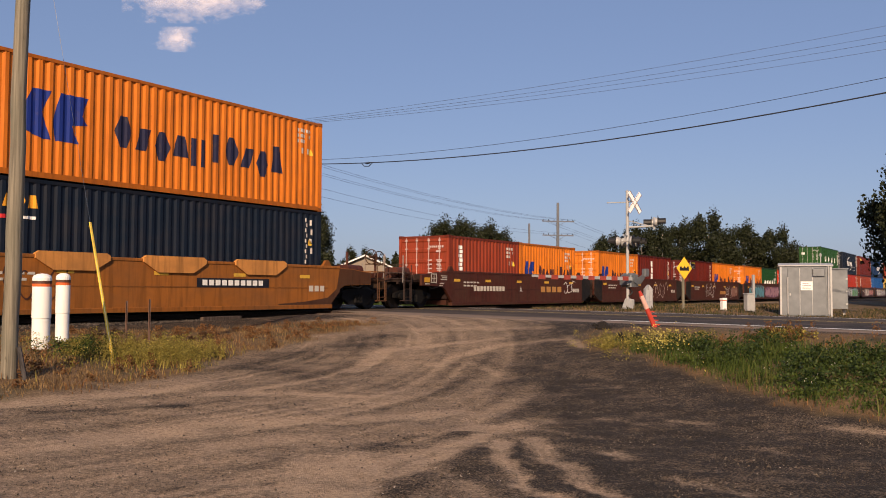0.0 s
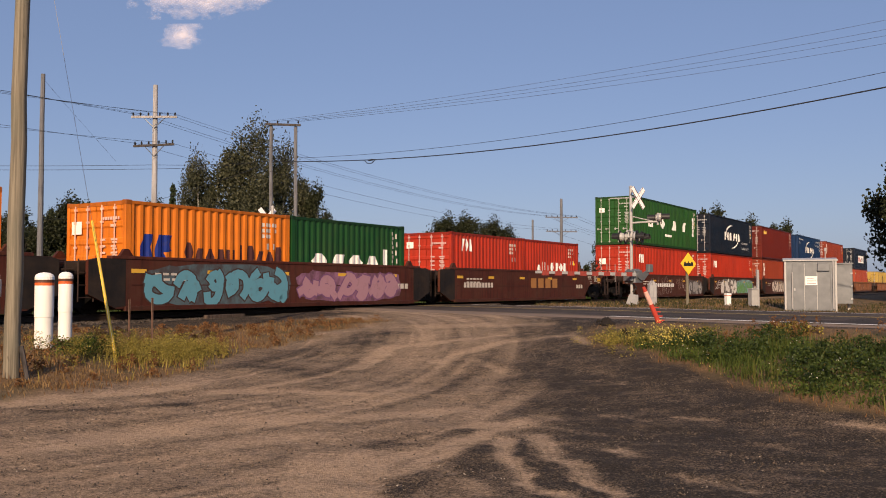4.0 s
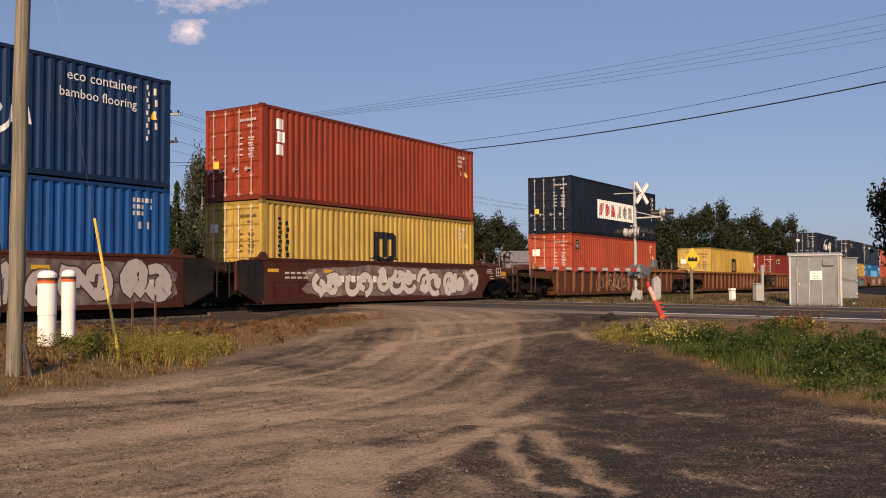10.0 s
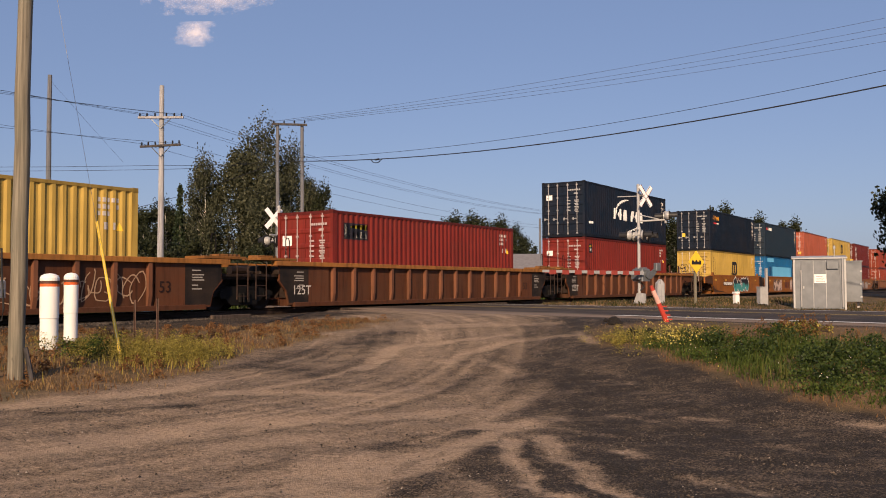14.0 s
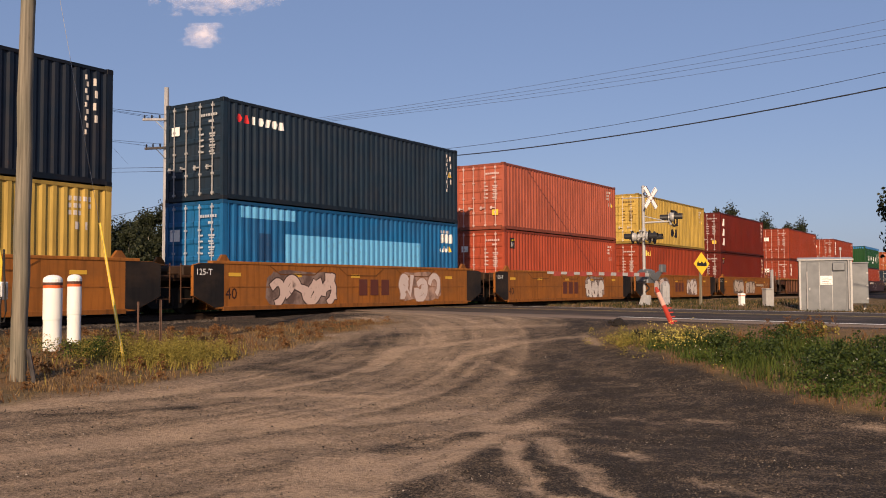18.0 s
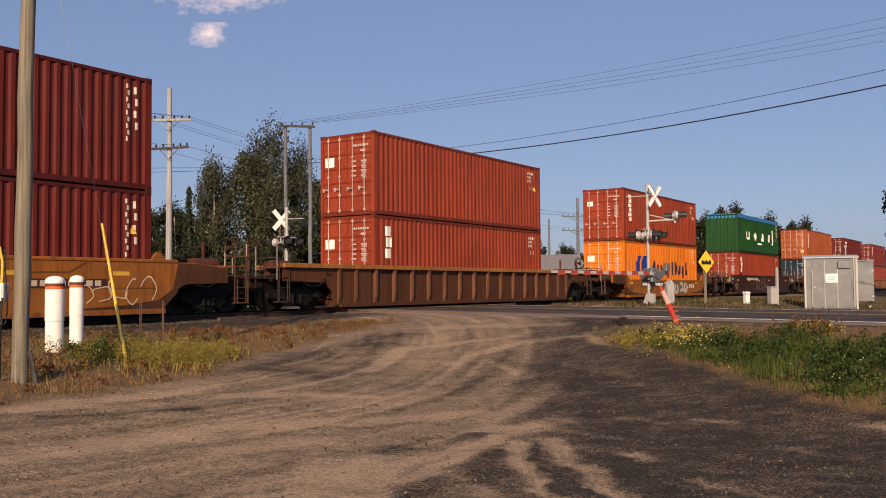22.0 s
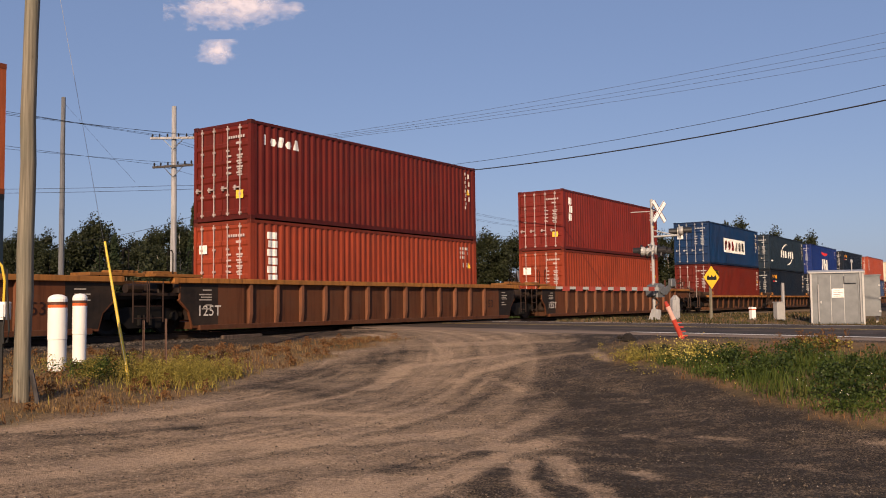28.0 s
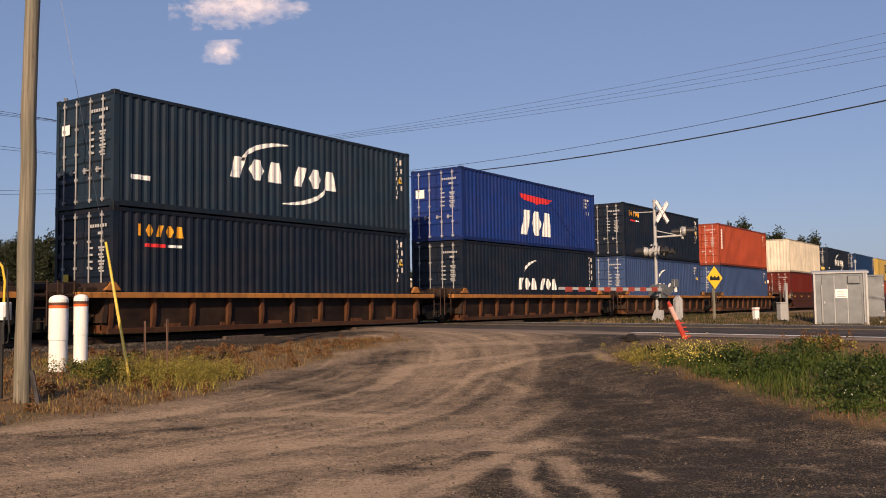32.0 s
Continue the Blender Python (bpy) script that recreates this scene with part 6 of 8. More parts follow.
    wagon("smooth", 387.2 + m, 10.35, 10.35, C, C, YELLOW_W, WELL_YELLOW, [("word", "40", -6.2, 0.42, 0.46, (0.05, 0.02, 0.015)), ("field", -4.4, -1.0, 0.66, 0.92, INK), ("bars", -4.3, -3.3, 0.71, 0.87, 4, WHITE, -1.511), ("bars", -2.3, -1.1, 0.71, 0.87, 6, WHITE, -1.511),
          ("piece", -0.9, 3.2, 0.12, 0.98, (0.46, 0.38, 0.30), (0.60, 0.52, 0.44), 51), ("bars", 3.6, 4.7, 0.55, 0.78, 3, (0.6, 0.5, 0.4))], 0.40)
    pair(409.2, (DARK_GREEN, "spaced_tarp", "green open-top", {"doors": False, "tarp": True}), (BRICK, "tower3", "brick-red", {}), 620)
    wagon("smooth53", 409.2 + m, 11.55, 11.7, C, C, BROWN_W, DEEP_BROWN, [("word", "53", -8.1, 0.45, 0.5, (0.6, 0.55, 0.48)), ("bars", -5.0, -1.8, 1.08, 1.26, 8, (0.6, 0.55, 0.48)), ("scrawl", -2.4, 1.2, 0.2, 1.2, (0.45, 0.36, 0.32), 53)])
    # three ribbed units
    for i, (left, top, low) in enumerate(((432.8, (RUSTY, "tall7", "rust-orange", {}), (SLATE, "dark_patch", "dark slate-blue", {})), (452.3, (MAROON, "white5", "dark red", {}), (BRICK, "tower6", "brick-red", {})),
                                          (472.3, (DEEP_RED, "tower3", "deep red", {}), (BRICK, "none", "brick-red", {})))):
        pair(left, top, low, 640 + i)
        wagon("rib53", left + m, 11.85 if i == 0 else 9.9, 11.6 if i == 2 else 9.9, C if i == 0 else J, C if i == 2 else J, RIB_W, RIB_BROWN, rib_words[i == 2:1 + (i > 0)])
    # five low units with stacks of blue boxes
    lefts = (494.1, 509.7, 525.3, 541.2, 557.6)
    loads = [((BLUE, "crescent_sign", "deep blue", {}), (MAROON, "panel", "dark red", {})), ((SLATE, "crescent", "slate-blue", {}), (NAVY, "amber5", "dark navy", {})), ((ROYAL, "wing", "royal blue", {}), (NAVY, "crescent_low", "dark navy", {})),
             ((NAVY, "amber5", "dark navy", {}), (DULL_BLUE, "crescent_low", "dull blue", {})), ((TERRA, "tall7", "orange-red", {}), (DULL_BLUE, "none", "dull blue", {}))]
    for i, left in enumerate(lefts):
        pair(left, *loads[i], 700 + 10 * i)
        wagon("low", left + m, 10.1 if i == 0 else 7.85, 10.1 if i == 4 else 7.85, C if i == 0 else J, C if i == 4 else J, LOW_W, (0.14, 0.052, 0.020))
    # the rest, far down the line
    lefts = (577.3, 593.0, 608.7, 624.4, 640.1, 660.3, 676.0, 691.7, 707.4, 723.1)
    loads = [((CREAM, "none", "cream-white", {"doors": False}), (MAROON, "none", "dark red", {})), ((NAVY, "crescent", "dark navy", {}), (NAVY, "none", "dark navy", {})), ((BLUE, "none", "deep blue", {}), (BRICK, "none", "brick-red", {})),
             ((YELLOW, "arch", "yellow", {}), (BRICK, "none", "brick-red", {})), ((ORANGE, "arrow", "orange", {}), (NAVY, "none", "dark navy", {})), ((BRICK, "none", "brick-red", {}), (BRICK, "none", "brick-red", {})),
             ((NAVY, "none", "dark navy", {}), (YELLOW, "none", "yellow", {})), ((BRICK, "none", "brick-red", {}), (NAVY, "none", "dark navy", {})), ((MAROON, "none", "maroon", {}), (ORANGE, "none", "orange", {})), ((BLUE, "none", "deep blue", {}), (BRICK, "none", "brick-red", {}))]
    for i, left in enumerate(lefts):
        pair(left, *loads[i], 800 + 10 * i)
        k = i % 5
        wagon("smooth", left + m, 10.0 if k == 0 else 7.85, 10.1 if k == 4 else 7.85, C if k == 0 else J, C if k == 4 else J, BROWN_W, BROWN)


build_train()


def motions():
    """The whole train rolls by at one speed; its wheels turn while they are near."""
    for ob, s, z, y in MOVING:
        walk(ob, [(t, on_track(s - SPEED * t, TRACK_Q, RAIL_Z + z)) for t in (0.0, 8.0, 16.0, 24.0, 32.0)])
    for ws, s, x in WHEELS:
        t0, t1 = max(0.0, (s - 62) / SPEED), min(32.0, (s - 4) / SPEED)
        if t1 - t0 < 0.2:
            continue
        first, last = math.ceil(t0 * FPS), math.floor(t1 * FPS)
        turn = lambda k: math.degrees(-SPEED * (k - first) / FPS / WHEEL_R)
        rows = [(k / FPS, pose(x, 0, WHEEL_R, 0, turn(k), 0)) for k in range(first, last + 1)]
        if first > 0:
            rows.insert(0, (0.0, rows[0][1]))
        if last < 32 * FPS:
            rows.append((32.0, rows[-1][1]))
        walk(ws, rows)
    for ob, a, b in DRIFTING:
        walk(ob, [(0.0, a), (32.0, b)])

# ---------------------------------------------------------------- roadside things
DRIFTING = []


def mesh_part(name, build, material, parent, label="", at=None, smooth=False):
    g = Geo()
    build(g)
    return part(name, g.mesh(name, material, smooth), parent, None, label, at)


def solid(name, build, material, label, category, at=None, group="", kind=""):
    g = Geo()
    build(g)
    return thing(name, label, category, at, group, kind, g.mesh(name, material))


def rough_pole(g, base, top, r0, r1, n=14, rings=9, seed=1):
    """A round timber, slightly crooked."""
    rnd = random.Random(seed)
    a, b = Vector(base), Vector(top)
    last = None
    for k in range(rings):
        t = k / (rings - 1)
        c = a.lerp(b, t) + Vector((rnd.uniform(-1, 1), rnd.uniform(-1, 1), 0)) * 0.012 * (0 < k < rings - 1)
        r = r0 + (r1 - r0) * t
        o = len(g.v)
        g.v += [tuple(c + Vector((math.cos(2 * math.pi * i / n), math.sin(2 * math.pi * i / n), 0)) * r * rnd.uniform(0.97, 1.03)) for i in range(n)]
        if last is not None:
            g.f += [(last + i, last + (i + 1) % n, o + (i + 1) % n, o + i) for i in range(n)]
        last = o
    g.f.append(tuple(range(last, last + n)))


def wire_path(g, a, b, sag, r, n=24):
    a, b = Vector(a), Vector(b)
    run(g, [a.lerp(b, i / n) - Vector((0, 0, 4 * sag * (i / n) * (1 - i / n))) for i in range(n + 1)], r, 5)


def build_near_pole():
    x, y = -5.86, 12.3
    z = ground_at(x, y)
    pole = thing("utility_pole", "weathered grey-brown wooden utility pole beside the lot", "utility pole", pose(x, y, z))
    mesh_part("shaft", lambda g: rough_pole(g, (0, 0, -0.4), (0.10, 0, 8.7), 0.112, 0.087, rings=16), WOOD_POLE, pole, smooth=True)
    mesh_part("conduit", lambda g: g.tube((-0.24, -0.08, 0.05), (-0.24, -0.08, 1.12), 0.026, n=8), RUBBER, pole)

    def loop(g):
        pts = [(-0.17, -0.10, 1.78), (-0.13, -0.17, 1.5), (-0.10, -0.19, 1.2), (-0.085, -0.19, 0.95), (-0.11, -0.19, 0.80), (-0.16, -0.19, 0.78), (-0.17, -0.18, 1.0), (-0.16, -0.17, 1.14)]
        run(g, pts, 0.014)
    mesh_part("cable_loop", loop, RUBBER, pole, "loose black cable loop")
    box = mesh_part("meter_box", lambda g: g.box(-0.30, -0.16, -0.16, 0.02, 1.10, 1.34, 0.01), WHITE_PAINT, pole)
    mesh_part("cover", lambda g: g.box(-0.285, -0.175, -0.172, -0.16, 1.13, 1.31, 0.005), WHITE_PAINT, box)
    mesh_part("yellow_pipe", lambda g: [run(g, [(-0.22, -0.08, 1.34), (-0.21, -0.08, 1.62), (-0.25, -0.08, 1.82), (-0.36, -0.08, 1.96)], 0.017)], YELLOW_PLASTIC, pole)
    mesh_part("brace", lambda g: g.tube((0.26, -0.06, -0.05), (0.13, 0.0, 0.42), 0.035, n=5), DARK_WOOD, pole)
    # guy wire with its yellow guard
    guy = thing("guy_wire", "thin steel guy wire with a yellow plastic guard", "guy wire")
    ax, ay = -5.27, 14.7
    az = ground_at(ax, ay)
    top = Vector((-5.96, 12.9, 7.6))
    a = Vector((ax, ay, az - 0.1))
    mesh_part("wire", lambda g: g.tube(a, top, 0.003, n=5), SILVER_PAINT, guy)
    way = (Vector((-6.04, 15.45, 2.98)) - a).normalized()
    mesh_part("guard", lambda g: g.tube(a + way * 0.1, a + way * 2.6, 0.027, 0.022, n=10), YELLOW_PLASTIC, guy, "yellow plastic guard tube")
    mesh_part("anchor_rod", lambda g: g.tube(a - way * 0.1, a + way * 0.18, 0.012, n=6), GALVANISED, guy)


build_near_pole()


def marker_post(x, y, r, h):
    z = ground_at(x, y)
    post = thing("marker_post", "white plastic marker post with an orange band near the top", "marker post", pose(x, y, z), group="white marker posts")
    mesh_part("sleeve", lambda g: g.spin([(r, -0.1), (r, 0.52), (r * 1.05, 0.53), (r * 1.05, h - 0.20)], n=40), WHITE_PLASTIC, post)
    mesh_part("cap", lambda g: g.spin([(r * 1.07, h - 0.10), (r * 1.07, h - 0.05), (r * 0.93, h - 0.01), (r * 0.55, h + 0.02), (0.01, h + 0.03)], n=20), WHITE_PLASTIC, post)
    mesh_part("brown_band", lambda g: g.spin([(r * 1.07, h - 0.15), (r * 1.07, h - 0.10)], n=20), plain_brown, post)
    mesh_part("orange_band", lambda g: g.spin([(r * 1.06, h - 0.20), (r * 1.06, h - 0.15)], n=20), ORANGE_BAND, post, "orange band")


plain_brown = plain("brown_band", (0.10, 0.045, 0.03), 0.6)
marker_post(-6.82, 15.5, 0.150, 1.27)
marker_post(-6.99, 16.8, 0.122, 1.25)

for sx, sy, top in ((-5.86, 17.0, 1.38), (-5.11, 16.0, 1.42)):
    zz = ground_at(sx, sy)
    solid("steel_stake", lambda g: [g.box(-0.018, 0.018, -0.006, 0.006, -0.1, top - zz), g.box(-0.006, 0.006, -0.006, 0.02, -0.1, top - zz)], STAKE_STEEL,
          "thin rusty steel stake in the weeds", "stake", pose(sx, sy, zz), group="steel stakes")


def insulator(g, x, y, z):
    g.spin([(0.02, 0), (0.045, 0.03), (0.05, 0.07), (0.03, 0.09), (0.05, 0.11), (0.03, 0.16)], (x, y, z), n=8)


def line_pole(x, y, top, arms, label, r0=0.17, wood=GREY_WOOD, turn=0.0, seed=2):
    """A pole with cross arms: arms are (height, half length, lean)."""
    z = ground_at(x, y)
    pole = thing("power_pole", label, "power pole", pose(x, y, z, 0, 0, turn), group="power poles")
    mesh_part("shaft", lambda g: rough_pole(g, (0, 0, -0.5), (0.0, 0, top - z), r0, r0 * 0.68, 10, 6, seed), wood, pole)
    for h, half, lean in arms:
        arm = mesh_part("cross_arm", lambda g: g.tube((-half, -0.16, h - z - lean), (half, -0.16, h - z + lean), 0.075, n=4), DARK_WOOD if lean > 0 else wood, pole)
        for k in (-0.92, -0.6, -0.25, 0.25, 0.6, 0.92):
            mesh_part("insulator", lambda g: insulator(g, k * half, -0.16, h - z + 0.06 + k * lean), BLACK_PAINT, arm)
        for s in (-1, 1):
            mesh_part("brace", lambda g: g.tube((s * half * 0.5, -0.14, h - z), (0, -0.14, h - z - 0.55), 0.02, n=5), GALVANISED, pole)
    return pole


line_pole(-13.95, 44.0, 11.62, [(10.0, 1.12, 0.0), (8.60, 1.0, 0.05)], "tall weathered wooden power pole with two cross arms", 0.17)
line_pole(-20.4, 46.0, 12.65, [], "bare weathered grey wooden pole behind the track", 0.16, SHADED_WOOD, seed=5)
line_pole(13.25, 95.0, 11.05, [(9.05, 1.72, -0.03), (7.55, 1.66, -0.03)], "distant wooden power pole with two cross arms", 0.2, SHADED_WOOD, seed=6)
line_pole(11.8, 110.0, 9.95, [], "distant bare wooden pole", 0.17, SHADED_WOOD, seed=7)
line_pole(40.0, 145.0, 9.6, [(8.2, 1.7, 0), (6.9, 1.6, 0)], "distant wooden power pole with two cross arms", 0.2, SHADED_WOOD, seed=8)


def build_h_frame():
    z = ground_at(-9, 52)
    f = thing("h_frame_pole", "two grey wooden poles joined by a top beam, behind the track", "power pole", pose(0, 0, 0))
    for x, top in ((-9.70, 11.05), (-8.27, 11.0)):
        mesh_part("shaft", lambda g: rough_pole(g, (x + 0.03, 52, z - 0.4), (x, 52, top), 0.125, 0.10, 10, 6, int(-x)), SHADED_WOOD, f)
    beam = mesh_part("beam", lambda g: g.tube((-10.02, 51.85, 11.12), (-7.96, 51.85, 11.06), 0.085, n=4), DARK_WOOD, f)
    for x in (-9.9, -9.3, -8.7, -8.1):
        mesh_part("insulator", lambda g: insulator(g, x, 51.85, 11.16), BLACK_PAINT, beam)


build_h_frame()


def wire(a, b, sag, r, label, category="wire"):
    solid("overhead_wire", lambda g: wire_path(g, a, b, sag, r), RUBBER, label, category, group="overhead wires")


def build_wires():
    thin = "thin dark overhead wire between poles"
    # along the track, from the near power pole to the far one
    for o, h in ((-1.0, 10.15), (-0.6, 10.15), (0.6, 10.15), (1.0, 10.15), (-0.9, 8.7), (0.9, 8.7)):
        k = 1.7 * o
        wire((-13.95 + o, 43.85, h), (13.25 + k, 94.85, h - 0.95), 0.9, 0.008, thin)
        wire((-13.95 + o, 43.85, h), (-36.0 + o, 10.0 + 8 * o, h + 0.35), 0.6, 0.008, thin)
        wire((13.25 + k, 94.85, h - 0.95), (40.0 + k, 144.85, h - 1.9), 0.9, 0.010, thin)
    for h in (7.65, 7.45):
        wire((-13.95, 44.0, h), (-36.0, 44.5, h + 0.3), 0.15, 0.010, thin)
        wire((-13.95, 44.0, h), (-9.7, 52.0, 9.0), 0.1, 0.010, thin)
    # from the top beam over the road
    for x, z in ((-9.9, 15.6), (-9.3, 15.0), (-8.7, 14.6), (-8.1, 14.1)):
        wire((x, 51.85, 11.28), (22.56 * 1.25 - 0.25 * x, 45 * 1.25 - 13, z + 0.95), 0.5, 0.008, thin)
    wire((-9.7, 52.0, 8.98), (20.5, 21.0, 8.55), 1.15, 0.024, "thick black telephone cable from the poles over the road", "cable")
    wire((-9.7, 52.0, 9.12), (20.5, 21.8, 9.10), 1.0, 0.010, thin)
    solid("cable_splice", lambda g: [run(g, [(-3.75, 45.9, 8.16), (-3.6, 45.75, 7.98), (-3.35, 45.5, 7.95), (-3.12, 45.25, 8.12)], 0.022), g.tube((-3.5, 45.64, 8.12), (-3.3, 45.44, 8.12), 0.05, n=8)], RUBBER, "black splice hanging on the telephone cable", "cable splice")
    wire((-9.7, 52.0, 8.9), (-40.0, 92.0, 8.6), 0.7, 0.018, "thick black telephone cable behind the track", "cable")
    wire((-20.4, 46.0, 12.4), (-15.5, 43.0, 7.7), 0.02, 0.005, thin)


build_wires()


# ---------------------------------------------------------------- crossing signals


BUCK_EDGE = plain("crossbuck_edge", (0.10, 0.012, 0.014), 0.5)
BUCK_WHITE = plain("crossbuck_white", (0.86, 0.86, 0.86), 0.4, 0, 0.05)
FADED_RED = plain("faded_red", (0.30, 0.055, 0.04), 0.6)


def lamp_unit(parent, x, z, out, y=0.0):
    """One round flashing light: black disc, hood and dark lens, facing out (-1 or 1 along local y)."""
    head = mesh_part("signal_light", lambda g: g.spin([(0.01, y + 0.02 * out), (0.27, y + 0.02 * out), (0.27, y), (0.01, y - 0.01 * out)], (x, 0, z), n=20, axis="y"), BLACK_PAINT, parent)

    def hood(g):
        o = len(g.v)
        for i in range(10):
            a = math.pi * (-0.15 + 1.3 * i / 9)
            for k, d in ((0.150, 0.02), (0.150, 0.34), (0.158, 0.34), (0.158, 0.02)):
                g.v.append((x + k * math.cos(a), y + d * out, z + k * math.sin(a)))
        for i in range(9):
            for j in range(4):
                p, r = o + 4 * i + j, o + 4 * i + (j + 1) % 4
                g.f.append((p, r, r + 4, p + 4))
    mesh_part("hood", hood, BLACK_PAINT, head)
    mesh_part("lens", lambda g: g.spin([(0.105, y + 0.021 * out), (0.10, y + 0.03 * out), (0.01, y + 0.045 * out)], (x, 0, z), n=14, axis="y"), LENS_RED, head)
    mesh_part("housing", lambda g: g.spin([(0.19, y - 0.01 * out), (0.18, y - 0.09 * out), (0.11, y - 0.17 * out), (0.01, y - 0.19 * out)], (x, 0, z), n=14, axis="y"), SILVER_PAINT, head)


def crossing_signal(x, y, facing, side_lamps, label, top=5.05, foot=0.10):
    """A mast with a crossbuck, two pairs of lights and a lowered gate; it faces along local -y."""
    z = 0.60 + foot
    m = thing("crossing_signal", label, "crossing signal", pose(x, y, z, 0, 0, facing), group="crossing signals")
    mesh_part("mast", lambda g: g.tube((0, 0, 0.02), (0, 0, top), 0.064, n=12), SILVER_PAINT, m)
    mesh_part("finial", lambda g: g.spin([(0.075, top), (0.075, top + 0.05), (0.02, top + 0.09)], n=10), SILVER_PAINT, m)
    mesh_part("base", lambda g: [g.box(-0.2, 0.2, -0.2, 0.2, -0.25, 0.22, 0.02), g.raw([(x * k, y * k, z) for z, k in ((0.22, 0.17), (0.62, 0.075)) for x, y in ((-1, -1), (1, -1), (1, 1), (-1, 1))], [(0, 1, 5, 4), (1, 2, 6, 5), (2, 3, 7, 6), (3, 0, 4, 7), (4, 5, 6, 7)])], SILVER_PAINT, m)
    mesh_part("junction_box", lambda g: g.box(0.06, 0.30, -0.12, 0.12, 0.22, 0.60, 0.03), SILVER_PAINT, m)

    for lean in (-1, 1):
        def blade(g, lean=lean, w=0.10, l=0.54, yy=-0.30, t=0.012):
            c, s = math.cos(radians(48)), math.sin(radians(48)) * lean
            pts = [(-l, -w), (l, -w), (l, w), (-l, w)]
            g.plate([(px * c - pz * s + 0.10, px * s + pz * c + top - 0.45) for px, pz in pts], yy - t - 0.004 * lean, yy + t - 0.004 * lean)
        b = mesh_part("crossbuck_blade", blade, BUCK_WHITE, m)
        for w in (-0.095, 0.095):
            mesh_part("red_edge", lambda g, lean=lean: g.plate([(px * math.cos(radians(48)) - pz * math.sin(radians(48)) * lean + 0.10, px * math.sin(radians(48)) * lean + pz * math.cos(radians(48)) + top - 0.45) for px, pz in ((-0.54, w - 0.007), (0.54, w - 0.007), (0.54, w + 0.007), (-0.54, w + 0.007))], -0.326, -0.319), BUCK_EDGE, b)
    mesh_part("bracket", lambda g: [g.tube((0, 0, top - 0.40), (0, -0.29, top - 0.40), 0.04, n=8), g.tube((0, 0.05, top - 0.42), (-0.42, 0.75, top - 0.42), 0.022, n=6)], SILVER_PAINT, m)
    bar = mesh_part("light_bar", lambda g: [g.tube((-0.62, 0, 3.22), (0.62, 0, 3.22), 0.035, n=8), g.tube((0, 0, 3.0), (0, 0, 3.35), 0.085, n=10)], SILVER_PAINT, m, at=pose(0, 0, 0, 0, 0, 25))
    for s in (-0.40, 0.40):
        lamp_unit(bar, s, 2.98, -1, -0.34)
        lamp_unit(bar, s, 2.98, 1, 0.34)
        mesh_part("lamp_arm", lambda g: [g.tube((s, -0.16, 2.98), (s, 0.16, 2.98), 0.03, n=6), g.tube((s, 0, 2.98), (s, 0, 3.22), 0.03, n=6)], SILVER_PAINT, bar)
    if side_lamps:
        arm = mesh_part("side_bracket", lambda g: [g.tube((0, 0, 3.58), (0.28, -1.12, 3.64), 0.04, n=8), g.tube((0, 0, 3.86), (0.20, -0.82, 3.66), 0.022, n=6), g.tube((0.28, -1.08, 3.5), (0.28, -1.08, 4.0), 0.05, n=8)], SILVER_PAINT, m, at=pose(0, 0, 0, 0, 0, 75 - ROAD_DEG))
        lamp_unit(arm, 0.18, 3.80, -1, -1.22)
        lamp_unit(arm, 0.46, 3.78, 1, -0.98)

    def mech(g):
        g.box(-0.16, 0.36, -0.30, 0.26, 1.10, 1.62, 0.04)
        g.box(-0.30, -0.10, -0.26, 0.22, 1.18, 1.55, 0.05)
        g.tube((0.12, -0.36, 1.38), (0.12, 0.32, 1.38), 0.14, n=12)
        g.box(-0.05, 0.24, -0.24, 0.2, 1.62, 1.67, 0.015)
    gate = mesh_part("gate_machine", mech, GALVANISED, m)
    mesh_part("counterweight", lambda g: [g.plate([(0.15, 1.2), (0.36, 1.2), (0.78, 1.58), (0.78, 1.84), (0.56, 1.84), (0.52, 1.6), (0.15, 1.45)], -0.37, -0.32), g.box(0.56, 0.84, -0.46, -0.28, 1.54, 1.86, 0.02)], GALVANISED, gate)
    arm = mesh_part("gate_arm", lambda g: g.plate([(-0.2, 1.36), (-5.9, 1.43), (-5.9, 1.52), (-0.2, 1.50)], -0.42, -0.40), SILVER_PAINT, m, "lowered gate arm in red and white stripes")
    for k in range(8):
        x0 = -0.45 - 0.68 * k
        mesh_part("red_stripe", lambda g: g.plate([(x0, 1.355), (x0 - 0.36, 1.355), (x0 - 0.36, 1.525), (x0, 1.525)], -0.426, -0.394), FADED_RED, arm)
    mesh_part("cable", lambda g: [g.tube((0.0, -0.1, 1.05), (0.12, -0.16, 0.88), 0.03, n=6), g.tube((0.12, -0.16, 0.88), (-0.05, -0.1, 0.72), 0.03, n=6)], RUBBER, m)


plain_concrete = plain("concrete", (0.40, 0.38, 0.35), 0.9, 0, 0.2)
ROAD_DEG = math.degrees(math.atan2(ROAD_ACROSS[1], ROAD_ACROSS[0]))
crossing_signal(8.05, 37.0, ROAD_DEG, True, "silver crossing signal mast with white crossbuck, lights and lowered gate")
crossing_signal(-7.05, 38.2, ROAD_DEG + 180, False, "silver crossing signal mast with crossbuck, behind the track", 4.42, 0.0)


